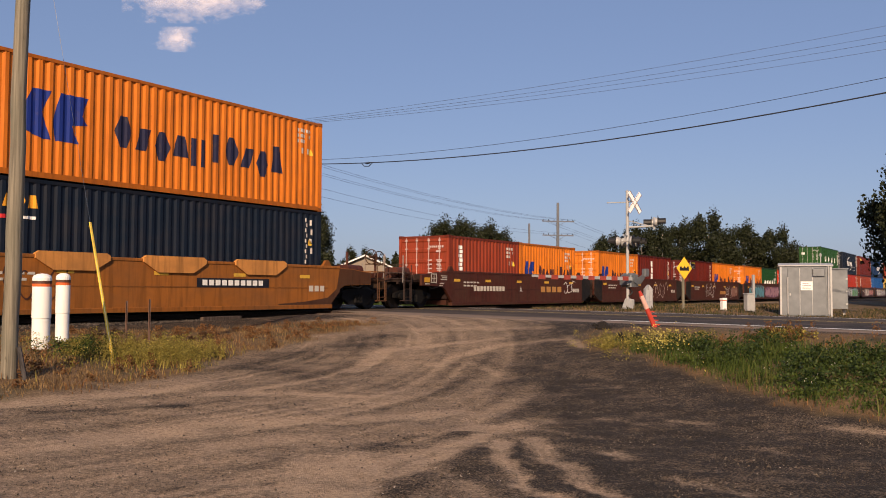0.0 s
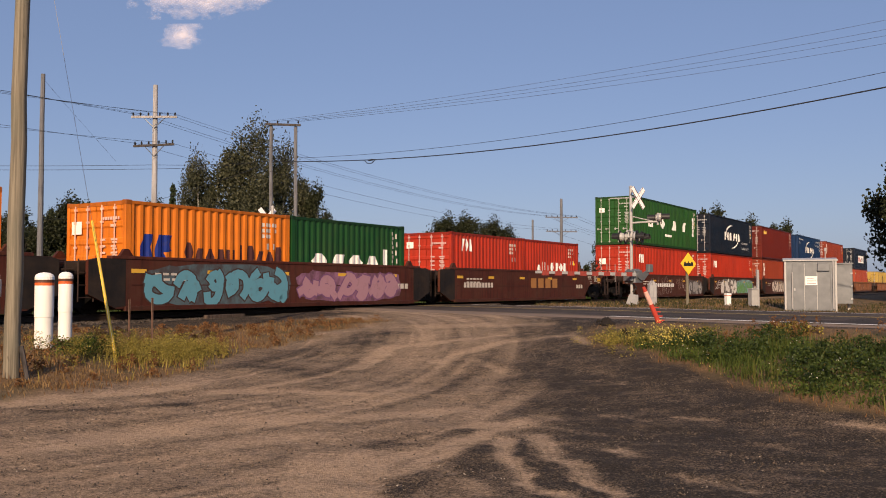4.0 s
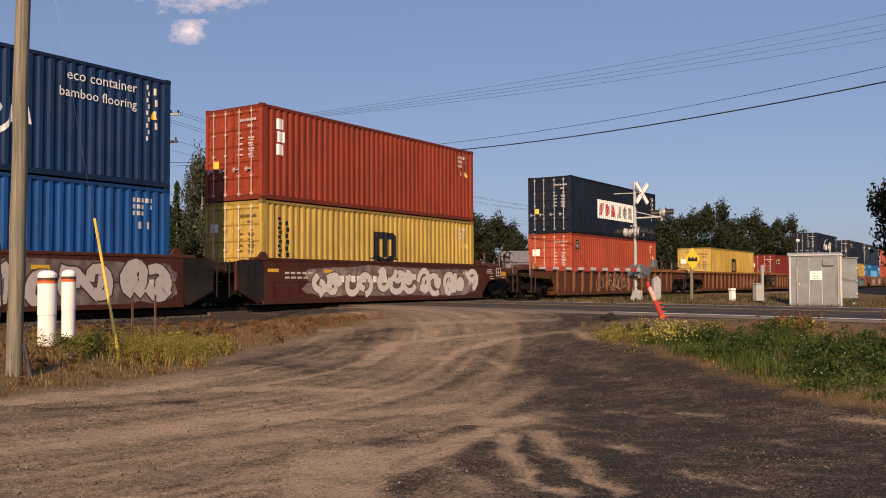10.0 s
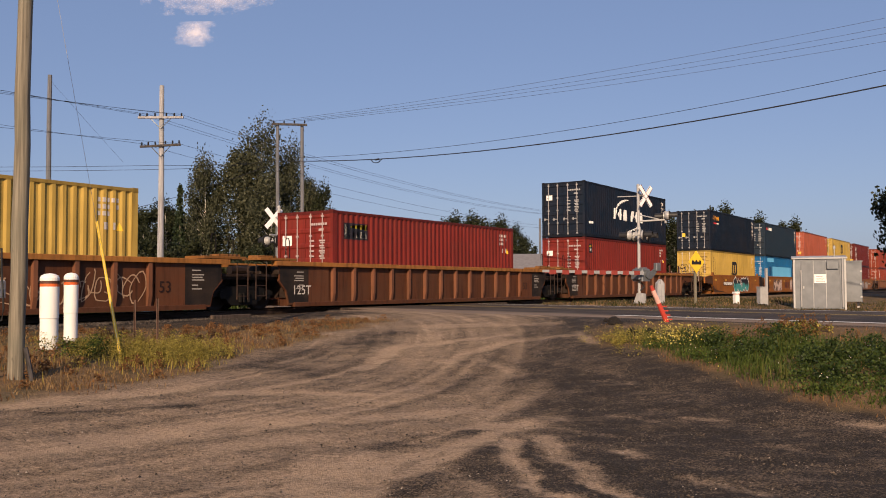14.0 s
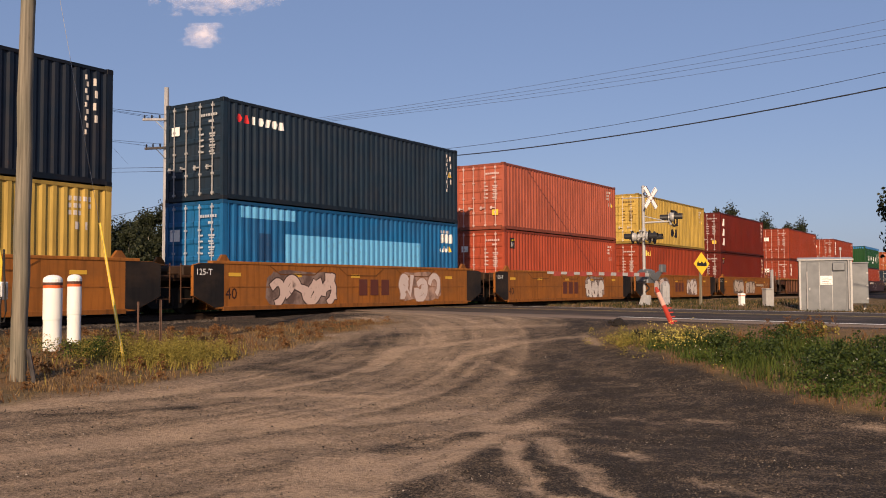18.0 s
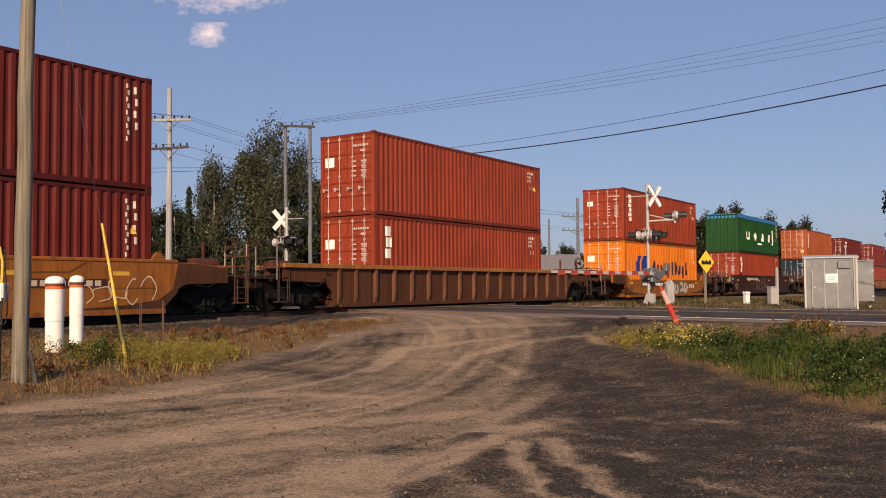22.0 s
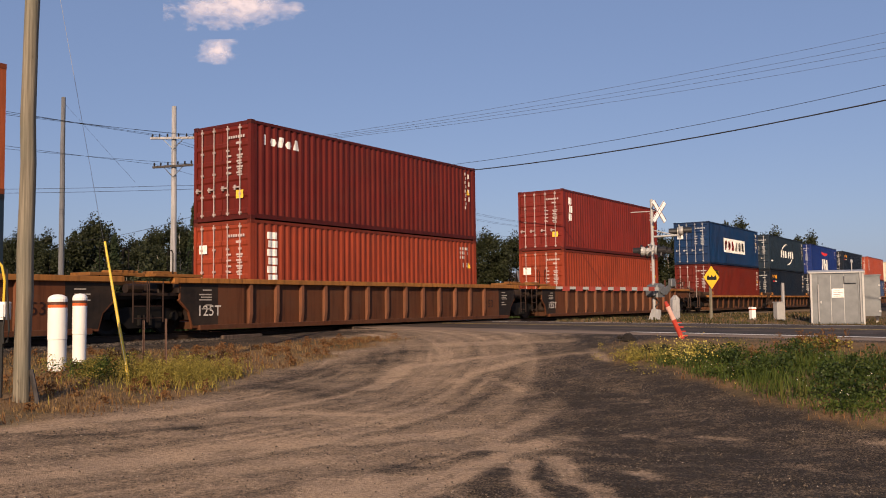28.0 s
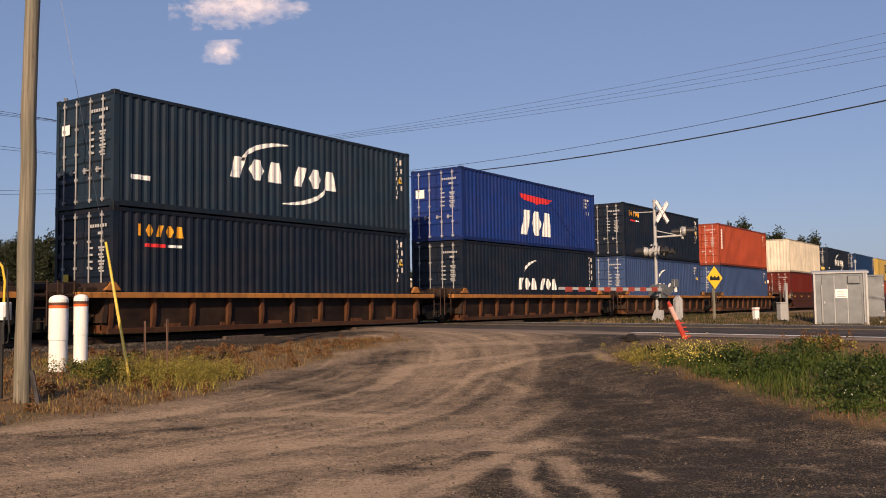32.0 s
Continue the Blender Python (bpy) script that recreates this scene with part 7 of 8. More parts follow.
def bump_sign():
    x, y = 10.25, 36.4
    z = 0.60
    s = thing("bump_sign", "yellow diamond bump warning sign on a wooden post", "road sign", pose(x, y, z, 0, 0, 31))
    mesh_part("post", lambda g: g.box(-0.05, 0.04, 0.03, 0.12, -0.2, 2.2, 0.01), WOOD_POLE, s)
    h, c = 0.46, 1.97
    plate = mesh_part("plate", lambda g: g.plate([(0, c - h), (h * 0.96, c), (0, c + h), (-h * 0.96, c)], 0.0, 0.02), SIGN_YELLOW, s)
    mesh_part("bump_symbol", lambda g: g.plate([(-0.27, c - 0.10), (0.27, c - 0.10), (0.27, c + 0.02), (0.2, c + 0.10), (0.13, c + 0.02), (0.07, c + 0.02), (0, c + 0.10), (-0.07, c + 0.02), (-0.13, c + 0.02), (-0.2, c + 0.10), (-0.27, c + 0.02)], -0.006, 0.0), BLACK_PAINT, plate)


bump_sign()


def wood_marker():
    x, y = 8.66, 36.0
    z = 0.60
    s = thing("timber_post", "short grey timber post with a pointed top and white plate", "post", pose(x, y, z, 0, 0, 20))
    mesh_part("shaft", lambda g: g.plate([(-0.16, -0.2), (0.16, -0.2), (0.16, 1.12), (0.0, 1.28), (-0.16, 1.12)], -0.09, 0.09), GREY_WOOD, s)
    mesh_part("white_plate", lambda g: g.box(-0.13, -0.015, -0.10, -0.09, 0.62, 1.08), SILVER_PAINT, s)
    mesh_part("white_plate", lambda g: g.box(0.02, 0.13, -0.10, -0.09, 0.62, 1.08), SILVER_PAINT, s)


wood_marker()


def delineator():
    x, y = 4.47, 18.0
    z = ground_at(x, y)
    d = thing("road_delineator", "leaning red plastic road delineator with a pale reflective top", "delineator", pose(x, y, z))
    tip = Vector((-0.30, 0.02, 0.72))
    mesh_part("blade", lambda g: g.tube((0.02, 0, -0.05), tip * 0.56, 0.052, 0.046, n=8), RED_PLASTIC, d)
    mesh_part("reflective_band", lambda g: g.tube(tip * 0.56, tip * 0.92, 0.046, 0.045, n=8), plain_pink, d)
    mesh_part("tip", lambda g: g.tube(tip * 0.92, tip * 1.06, 0.045, 0.03, n=8), RED_PLASTIC, d)
    for k in (0.12, 0.24, 0.36, 0.48):
        p = tip * k
        mesh_part("fin", lambda g: g.box(p.x + 0.03, p.x + 0.13, p.y - 0.01, p.y + 0.01, p.z - 0.012, p.z + 0.012), RED_PLASTIC, d)


plain_pink = plain("faded_band", (0.62, 0.36, 0.30), 0.5)
delineator()


def small_post():
    x, y = 12.0, 36.9
    z = ground_at(x, y)
    p = thing("white_post", "short square white post with a dark band", "post", pose(x, y, z, 0, 0, 20))
    mesh_part("shaft", lambda g: g.box(-0.10, 0.10, -0.10, 0.10, -0.1, 0.36, 0.015), WHITE_PAINT, p)
    mesh_part("band", lambda g: g.box(-0.103, 0.103, -0.103, 0.103, 0.36, 0.39), ORANGE_BAND, p)
    mesh_part("cap", lambda g: g.box(-0.115, 0.115, -0.115, 0.115, 0.39, 0.47, 0.015), WHITE_PAINT, p)


small_post()


def box_on_post():
    x, y = 13.72, 38.2
    z = 0.60
    b = thing("equipment_box", "grey equipment box on a timber post", "equipment box", pose(x, y, z, 0, 0, 15))
    mesh_part("post", lambda g: g.box(-0.05, 0.05, -0.05, 0.05, -0.2, 1.75, 0.01), GREY_WOOD, b)
    box = mesh_part("box", lambda g: g.box(-0.40, -0.07, -0.16, 0.14, 0.22, 0.92, 0.02), SILVER_PAINT, b)
    mesh_part("lid", lambda g: g.box(-0.42, -0.05, -0.18, 0.16, 0.92, 0.96, 0.01), SILVER_PAINT, box)


box_on_post()


def bungalow():
    z = 0.52
    b = thing("signal_bungalow", "galvanised steel signal bungalow beside the crossing", "signal bungalow", pose(14.40, 37.0, z, 0, 0, -20))
    w, d, h = 2.0, 1.7, 2.22
    mesh_part("body", lambda g: g.box(0.0, w, 0, d, 0.12, h, 0.015), GALVANISED, b)
    mesh_part("roof", lambda g: g.raw([(-0.05, -0.07, h), (w + 0.05, -0.07, h), (w + 0.05, d + 0.07, h + 0.02), (-0.05, d + 0.07, h + 0.02), (-0.05, d / 2, h + 0.10), (w + 0.05, d / 2, h + 0.10), (-0.05, -0.07, h - 0.05), (w + 0.05, -0.07, h - 0.05), (-0.05, d + 0.07, h - 0.05), (w + 0.05, d + 0.07, h - 0.05)],
                                    [(0, 1, 5, 4), (4, 5, 2, 3), (6, 7, 1, 0), (9, 8, 3, 2), (8, 6, 0, 4, 3), (7, 9, 2, 5, 1)]), SILVER_PAINT, b)
    for x in (0.05, w - 0.15):
        for y in (0.05, d - 0.15):
            mesh_part("leg", lambda g: g.box(x, x + 0.1, y, y + 0.1, -0.2, 0.12), GALVANISED, b)
    for x in (0.0, w - 0.07):
        mesh_part("corner_trim", lambda g: g.box(x, x + 0.07, -0.02, 0.05, 0.0, h - 0.05), SILVER_PAINT, b)
    door = mesh_part("door", lambda g: g.box(0.30, 1.76, -0.03, -0.002, 0.16, h - 0.12, 0.01), GALVANISED, b)
    for x in (0.76, 1.24):
        mesh_part("seam", lambda g: g.box(x, x + 0.02, -0.042, -0.03, 0.16, h - 0.12), SILVER_PAINT, door)
    mesh_part("door_bar", lambda g: g.tube((0.30, -0.06, 0.2), (0.30, -0.06, 1.72), 0.028, n=6), SILVER_PAINT, door)
    mesh_part("handle", lambda g: g.box(0.36, 0.42, -0.06, -0.03, 0.95, 1.05, 0.01), SILVER_PAINT, door)
    mesh_part("vent", lambda g: g.box(1.26, 1.72, -0.13, -0.032, h - 0.46, h - 0.14, 0.02), GALVANISED, door)
    sign = mesh_part("notice", lambda g: g.box(0.80, 1.26, -0.050, -0.044, 1.18, 1.54), WHITE_PAINT, door, "white notice with unreadable lines")
    for k in range(4):
        mesh_part("line_bar", lambda g: g.box(0.86, 1.20 - 0.08 * (k % 2), -0.054, -0.050, 1.23 + 0.07 * k, 1.245 + 0.07 * k), plain_brown, sign)
    mesh_part("antenna", lambda g: [g.tube((w - 0.42, 0.1, h), (w - 0.42, 0.1, h + 0.36), 0.02, n=6), g.spin([(0.05, h + 0.36), (0.05, h + 0.44), (0.02, h + 0.49)], (w - 0.42, 0.1, 0), n=8)], SILVER_PAINT, b)
    mesh_part("cable_pipe", lambda g: g.tube((w - 0.14, -0.05, 0.2), (w - 0.14, -0.05, h), 0.03, n=6), SILVER_PAINT, b)
    z = ground_at(17.2, 39.2)
    c = thing("battery_cabinet", "smaller galvanised cabinet standing beside the bungalow", "equipment cabinet", pose(17.05, 38.9, z, 0, 0, -20))
    mesh_part("body", lambda g: g.box(0.03, 0.98, 0, 1.0, 0.28, 2.0, 0.015), GALVANISED, c)
    mesh_part("lid", lambda g: g.box(0.0, 1.02, -0.05, 1.04, 2.0, 2.05, 0.01), GALVANISED, c)
    for k in range(3):
        mesh_part("hinge", lambda g: g.box(0.90, 0.98, -0.03, 0.0, 0.45 + 0.55 * k, 0.52 + 0.55 * k), SILVER_PAINT, c)
    for x in (0.1, 0.8):
        mesh_part("leg", lambda g: g.box(x, x + 0.1, 0.4, 0.6, -0.2, 0.28), plain_concrete, c)


bungalow()


def house(x, y, w, d, eave, ridge, turn, label):
    z = ground_at(x, y)
    h = thing("house", label, "house", pose(x, y, z, 0, 0, turn))
    mesh_part("wall", lambda g: g.plate([(-w / 2, -0.3), (w / 2, -0.3), (w / 2, eave), (0, ridge), (-w / 2, eave)], 0, d), HOUSE_WALL, h)
    for s in (-1, 1):
        mesh_part("roof", lambda g: g.plate([(s * (w / 2 + 0.4), eave - 0.12), (s * (w / 2 + 0.4), eave + 0.02), (0, ridge + 0.2), (0, ridge + 0.05)], -0.4, d + 0.4), ROOF_GREY, h)
        mesh_part("bargeboard", lambda g: g.plate([(s * (w / 2 + 0.4), eave - 0.16), (s * (w / 2 + 0.4), eave - 0.02), (0, ridge + 0.16), (0, ridge + 0.0)], -0.46, -0.4), WHITE_PAINT, h)
    for k in (-0.28, 0.28):
        win = mesh_part("window", lambda g: g.box(k * w - 0.5, k * w + 0.5, -0.06, -0.002, 1.0, 2.1), WHITE_PAINT, h)
        mesh_part("pane", lambda g: g.box(k * w - 0.42, k * w + 0.42, -0.07, -0.06, 1.08, 2.02), PANE, win)


house(-6.9, 90, 5.6, 9, 3.3, 4.5, 4, "small pale house with a grey gable roof, far behind the track")
house(10.5, 78, 8.6, 5.0, 2.4, 3.7, 90, "low grey-roofed outbuilding behind the track")


CLOD = plain("asphalt_clod", (0.016, 0.013, 0.011), 0.9)


def rock_pile(x, y, n, seed, label):
    rnd = random.Random(seed)
    z = ground_at(x, y)
    root = thing("clod_pile", label, "clods", pose(x, y, z))
    for i in range(n):
        def lump(g):
            r = rnd.uniform(0.045, 0.10)
            g.spin([(r * rnd.uniform(0.6, 1), -r * 0.4), (r * rnd.uniform(0.9, 1.2), 0.0), (r * rnd.uniform(0.5, 0.9), r * 0.6), (r * 0.15, r * 0.9)], (rnd.uniform(-0.17, 0.17), rnd.uniform(-0.2, 0.2), 0.02 + 0.06 * (i % 3 == 0)), n=7)
        mesh_part("clod", lump, CLOD, root)


rock_pile(3.46, 18.5, 12, 4, "small dark clods of asphalt beside the road")
rock_pile(3.63, 16.5, 5, 6, "a few dark clods of asphalt beside the road")
solid("fallen_plank", lambda g: g.box(-0.75, 0.75, -0.07, 0.07, 0.0, 0.09, 0.01), TIE_WOOD, "dark old plank lying on the edge of the ballast", "plank",
      pose(-5.75, 24.2, ground_at(-5.75, 24.2) + 0.02, 0, 0, 62))


# ---------------------------------------------------------------- plants


def quads(name, centers, normals_seed, size, material, spread=None):
    """Many small leaves as crossed, randomly turned quads."""
    rng = np.random.RandomState(normals_seed)
    n = len(centers)
    u = rng.normal(size=(n, 3))
    u /= np.linalg.norm(u, axis=1)[:, None]
    w = rng.normal(size=(n, 3))
    w -= (w * u).sum(1)[:, None] * u
    w /= np.linalg.norm(w, axis=1)[:, None]
    s = (size * rng.uniform(0.6, 1.3, n))[:, None]
    c = np.asarray(centers)
    v = np.stack([c - u * s, c - w * s * 0.6, c + u * s, c + w * s * 0.6], 1).reshape(-1, 3)
    me = bpy.data.meshes.new(name)
    me.from_pydata(v.tolist(), [], np.arange(4 * n).reshape(-1, 4).tolist())
    me.materials.append(material)
    return me


def leaf_tree(seed, height, width, material, bark, n=2600, size=0.26, start=0.22, lobes=16):
    """Trunk with limbs, and a crown of leaf clumps round the limb ends, with gaps."""
    rng = np.random.RandomState(seed)
    rnd = random.Random(seed)
    g = Geo()
    lean = Vector((rnd.uniform(-0.4, 0.4), rnd.uniform(-0.4, 0.4), height * 0.93))
    steps = [lean * (i / 6) + Vector((rnd.uniform(-0.1, 0.1), rnd.uniform(-0.1, 0.1), 0)) * (0 < i < 6) for i in range(7)]
    r = height * 0.014
    for i in range(6):
        g.tube(steps[i] - Vector((0, 0, 0.4 if i == 0 else 0)), steps[i + 1], r * (1 - i / 6.6), r * (1 - (i + 1) / 6.6), n=7, caps=False)
    cents = []
    for k in range(lobes):
        t = start + (1 - start) * (k + rnd.random()) / lobes
        base = lean * (t * 0.9)
        a = rnd.uniform(0, 2 * math.pi)
        reach = width * 0.5 * (math.sin(math.pi * min(1, (t - start) / (1 - start) * 0.80 + 0.16)) ** 0.8) * rnd.uniform(0.55, 1.1)
        tip = base + Vector((math.cos(a) * reach, math.sin(a) * reach, height * rnd.uniform(0.06, 0.15)))
        g.tube(base, tip, r * 0.35 * (1.2 - t), 0.015, n=5, caps=False)
        m = int(n / lobes * rnd.uniform(0.6, 1.4))
        rad = np.array((0.85, 0.85, 1.25)) * height * rnd.uniform(0.045, 0.085)
        p = rng.normal(size=(m, 3))
        p *= (np.abs(rng.normal(1.0, 0.35, m)) / np.linalg.norm(p, axis=1))[:, None]
        cents.append(np.array(tip) + p * rad)
        along = rng.uniform(0.35, 1, m // 3)[:, None]
        cents.append(np.array(base) + (np.array(tip) - np.array(base)) * along + rng.normal(size=(m // 3, 3)) * height * 0.022)
    trunk = g.mesh("trunk", bark)
    crown = quads("crown", np.concatenate(cents), seed, size, material)
    return trunk, crown


def spruce(seed, height, width):
    rng = np.random.RandomState(seed)
    g = Geo()
    g.tube((0, 0, -0.3), (0, 0, height), height * 0.014, 0.02, n=7, caps=False)
    cents = []
    for k in range(26):
        t = 0.08 + 0.9 * k / 25
        reach = width * 0.5 * (1 - t) + 0.12
        for j in range(7):
            a = rng.uniform(0, 2 * np.pi)
            m = 16
            s = rng.uniform(0.1, 1, m)[:, None] * reach * rng.uniform(0.6, 1.1)
            p = np.concatenate([np.cos(a) * s, np.sin(a) * s, height * t - s * 0.35], 1)
            cents.append(p + rng.normal(size=(m, 3)) * 0.10)
    return g.mesh("trunk", BARK), quads("crown", np.concatenate(cents), seed, 0.2, NEEDLES)


SPECIES = {
    "poplar": leaf_tree(11, 17.0, 7.0, LEAF_MID, PALE_BARK, 12500, 0.15, 0.15, 48),
    "birch": leaf_tree(12, 14.0, 5.5, LEAF_MID, PALE_BARK, 9500, 0.145, 0.18, 40),
    "maple": leaf_tree(13, 11.0, 7.5, LEAF_DARK, BARK, 11000, 0.155, 0.14, 40),
    "aspen": leaf_tree(14, 11.0, 4.6, LEAF_DARK, PALE_BARK, 7500, 0.14, 0.16, 30),
    "bush": leaf_tree(15, 5.0, 6.0, LEAF_DARK, BARK, 5200, 0.13, 0.05, 26),
    "spruce": spruce(16, 12.0, 4.6),
}
TREE_WORDS = {"poplar": "tall loose-leaved poplar with a pale trunk behind the track", "birch": "slender birch with pale limbs behind the track", "maple": "broad dark-green leafy tree beyond the track",
              "aspen": "narrow dark-green aspen in the tree line", "bush": "dense green bush at the foot of the trees", "spruce": "dark green spruce in the tree line"}
BASE_H = {"poplar": 17.0, "birch": 14.0, "maple": 11.0, "aspen": 11.0, "bush": 5.0, "spruce": 12.0}


def tree(kind, x, y, height, turn, wide=1.0):
    k = height / BASE_H[kind]
    z = ground_at(x, y)
    root = thing("bush" if kind == "bush" else "tree", TREE_WORDS[kind], "bush" if kind == "bush" else "tree", group="trees along the track")
    root.matrix_basis = Matrix.Translation((x, y, z)) @ Matrix.Rotation(radians(turn), 4, "Z") @ Matrix.Diagonal((k * wide, k * wide, k, 1))
    part("trunk", SPECIES[kind][0], root)
    part("crown", SPECIES[kind][1], root)


def build_trees():
    rnd = random.Random(9)
    near = [("poplar", -17.4, 85, 16.1, 0.88), ("poplar", -15.0, 87, 14.6, 0.75), ("birch", -19.7, 86, 14.2, 1.0), ("birch", -22.5, 84, 13.4, 0.62), ("spruce", -25.4, 86, 11.0, 0.75),
            ("aspen", -11.7, 86, 10.4, 0.72), ("birch", -15.9, 82, 11.5, 0.9), ("aspen", -28.4, 92, 9.6, 0.9), ("birch", -13.8, 90, 12.0, 0.7), ("aspen", -23.8, 88, 9.4, 0.9)]
    for kind, x, y, h, w in near:
        tree(kind, x, y, h, rnd.uniform(0, 360), w)
    for x in np.arange(-27, -8, 2.4):
        tree("bush", x + rnd.uniform(-0.6, 0.6), 80 + rnd.uniform(-3, 4), rnd.uniform(4.0, 6.5), rnd.uniform(0, 360))
    # to the left, lower and mixed with spruces
    for kind, x, y, h in (("maple", -44.5, 110, 12.2), ("spruce", -40.8, 106, 10.0), ("maple", -37.2, 112, 11.4), ("spruce", -48.2, 112, 11.0), ("maple", -52.8, 112, 10.6), ("aspen", -47, 108, 9.8), ("maple", -33.5, 112, 10.2),
                          ("aspen", -31, 108, 9.4), ("maple", -57.5, 112, 10.0), ("maple", -63, 116, 10.4), ("maple", -41.5, 116, 10.0), ("aspen", -35.4, 106, 8.2), ("maple", -38.8, 108, 8.6), ("maple", -50, 107, 8.8), ("maple", -55.4, 108, 9.0), ("spruce", -60, 110, 9.4), ("maple", -46, 114, 9.8), ("spruce", -43.4, 108, 9.4), ("maple", -36, 116, 8.4), ("maple", -48, 105, 8.0), ("aspen", -53, 106, 9.6)):
        tree(kind, x, y, h, rnd.uniform(0, 360))
    for x in np.arange(-66, -28, 3.2):
        tree("bush", x + rnd.uniform(-0.8, 0.8), 103 + rnd.uniform(-3, 3), rnd.uniform(4.5, 6.8), rnd.uniform(0, 360))
    # in the middle
    for kind, x, y, h in (("maple", 1.0, 120, 10.6), ("maple", 4.3, 122, 10.9), ("maple", 7.2, 121, 10.2), ("aspen", 9.2, 122, 9.0), ("aspen", 10.9, 124, 8.2), ("bush", 12.2, 122, 6.2), ("bush", -2.2, 121, 6.8), ("aspen", -9.5, 128, 6.8), ("aspen", -12, 130, 7.0), ("bush", -6.6, 124, 6.0),
                          ("maple", 17.8, 140, 7.6), ("bush", 20, 138, 6.2)):
        tree(kind, x, y, h, rnd.uniform(0, 360))
    # to the right, behind the far wagons
    for kind, x, y, h in (("maple", 25.6, 130, 9.0), ("aspen", 28.4, 128, 9.2), ("maple", 31.0, 132, 10.4), ("aspen", 33.6, 130, 10.2), ("maple", 36.4, 132, 10.8), ("maple", 40.3, 131, 12.2), ("aspen", 43.0, 134, 10.2), ("maple", 45.8, 132, 10.7),
                          ("aspen", 48.2, 134, 9.2), ("maple", 50.9, 132, 10.2), ("bush", 53.6, 132, 7.0), ("aspen", 56, 140, 7.6), ("aspen", 60, 150, 8.5), ("maple", 66, 160, 8.8), ("spruce", 47, 140, 9.4), ("spruce", 38.4, 138, 9.6)):
        tree(kind, x, y, h * 1.05, rnd.uniform(0, 360))
    # the stand of tall dark trees at the road's far verge; the last four are out of view, added to shade the far wagons
    for kind, x, y, h, w in (("maple", 33.9, 60, 13.6, 0.52), ("aspen", 33.3, 61.0, 11.6, 0.80), ("maple", 35.8, 63, 14.0, 0.7), ("bush", 33.3, 59, 5.2, 0.6), ("bush", 32.8, 62, 4.0, 0.5), ("maple", 39.0, 70, 14.0, 0.9),
                             ("maple", 46.5, 80, 14.0, 0.9), ("maple", 53.0, 90, 14.5, 0.9), ("maple", 59.0, 99, 14.0, 0.9), ("aspen", 65.0, 108, 14.0, 1.0)):
        tree(kind, x, y, h, rnd.uniform(0, 360), w)


build_trees()


def far_woods():
    """A long low belt of far trees round the place."""
    rng = np.random.RandomState(21)
    c = []
    for x in np.arange(-420, 420, 4.0):
        y = 330 + 40 * math.sin(x * 0.013) + rng.uniform(-12, 12)
        h = rng.uniform(6.5, 11.5)
        p = rng.normal(size=(70, 3)) * (2.0, 2.0, h * 0.22) + (x, y, h * 0.5)
        p[:, 2] = np.clip(p[:, 2], 0.3, None)
        c.append(p)
    me = quads("far_woods", np.concatenate(c), 22, 1.15, LEAF_DARK)
    thing("far_woods", "long low belt of distant dark woods", "woods", kind="stuff", mesh=me)


far_woods()


def blades(name, xs, ys, heights, material, label, seed, width=0.012, category="grass"):
    """Grass: each blade a bent tapering strip."""
    rng = np.random.RandomState(seed)
    n = len(xs)
    z = ground_z(xs, ys) - 0.03
    a = rng.uniform(0, 2 * np.pi, n)
    lean = rng.uniform(0.05, 0.55, n) * heights
    ux, uy = np.cos(a), np.sin(a)
    b = rng.uniform(0, 2 * np.pi, n)
    wx, wy = np.cos(b) * width, np.sin(b) * width
    v = np.stack([
        np.stack([xs - wx, ys - wy, z], -1), np.stack([xs + wx, ys + wy, z], -1),
        np.stack([xs + ux * lean * 0.35 + wx * 0.8, ys + uy * lean * 0.35 + wy * 0.8, z + heights * 0.6], -1),
        np.stack([xs + ux * lean * 0.35 - wx * 0.8, ys + uy * lean * 0.35 - wy * 0.8, z + heights * 0.6], -1),
        np.stack([xs + ux * lean, ys + uy * lean, z + heights], -1)], 1).reshape(-1, 3)
    i = np.arange(n) * 5
    faces = np.stack([i, i + 1, i + 2, i + 3], -1).tolist() + np.stack([i + 3, i + 2, i + 4], -1).tolist()
    me = bpy.data.meshes.new(name)
    me.from_pydata(v.tolist(), [], faces)
    me.materials.append(material)
    thing(name, label, category, kind="stuff", mesh=me)


def scatter(seed, n, box, keep):
    rng = np.random.RandomState(seed)
    x, y = rng.uniform(box[0], box[1], n), rng.uniform(box[2], box[3], n)
    k = rng.uniform(0, 1, n) < keep(x, y)
    return x[k], y[k], rng


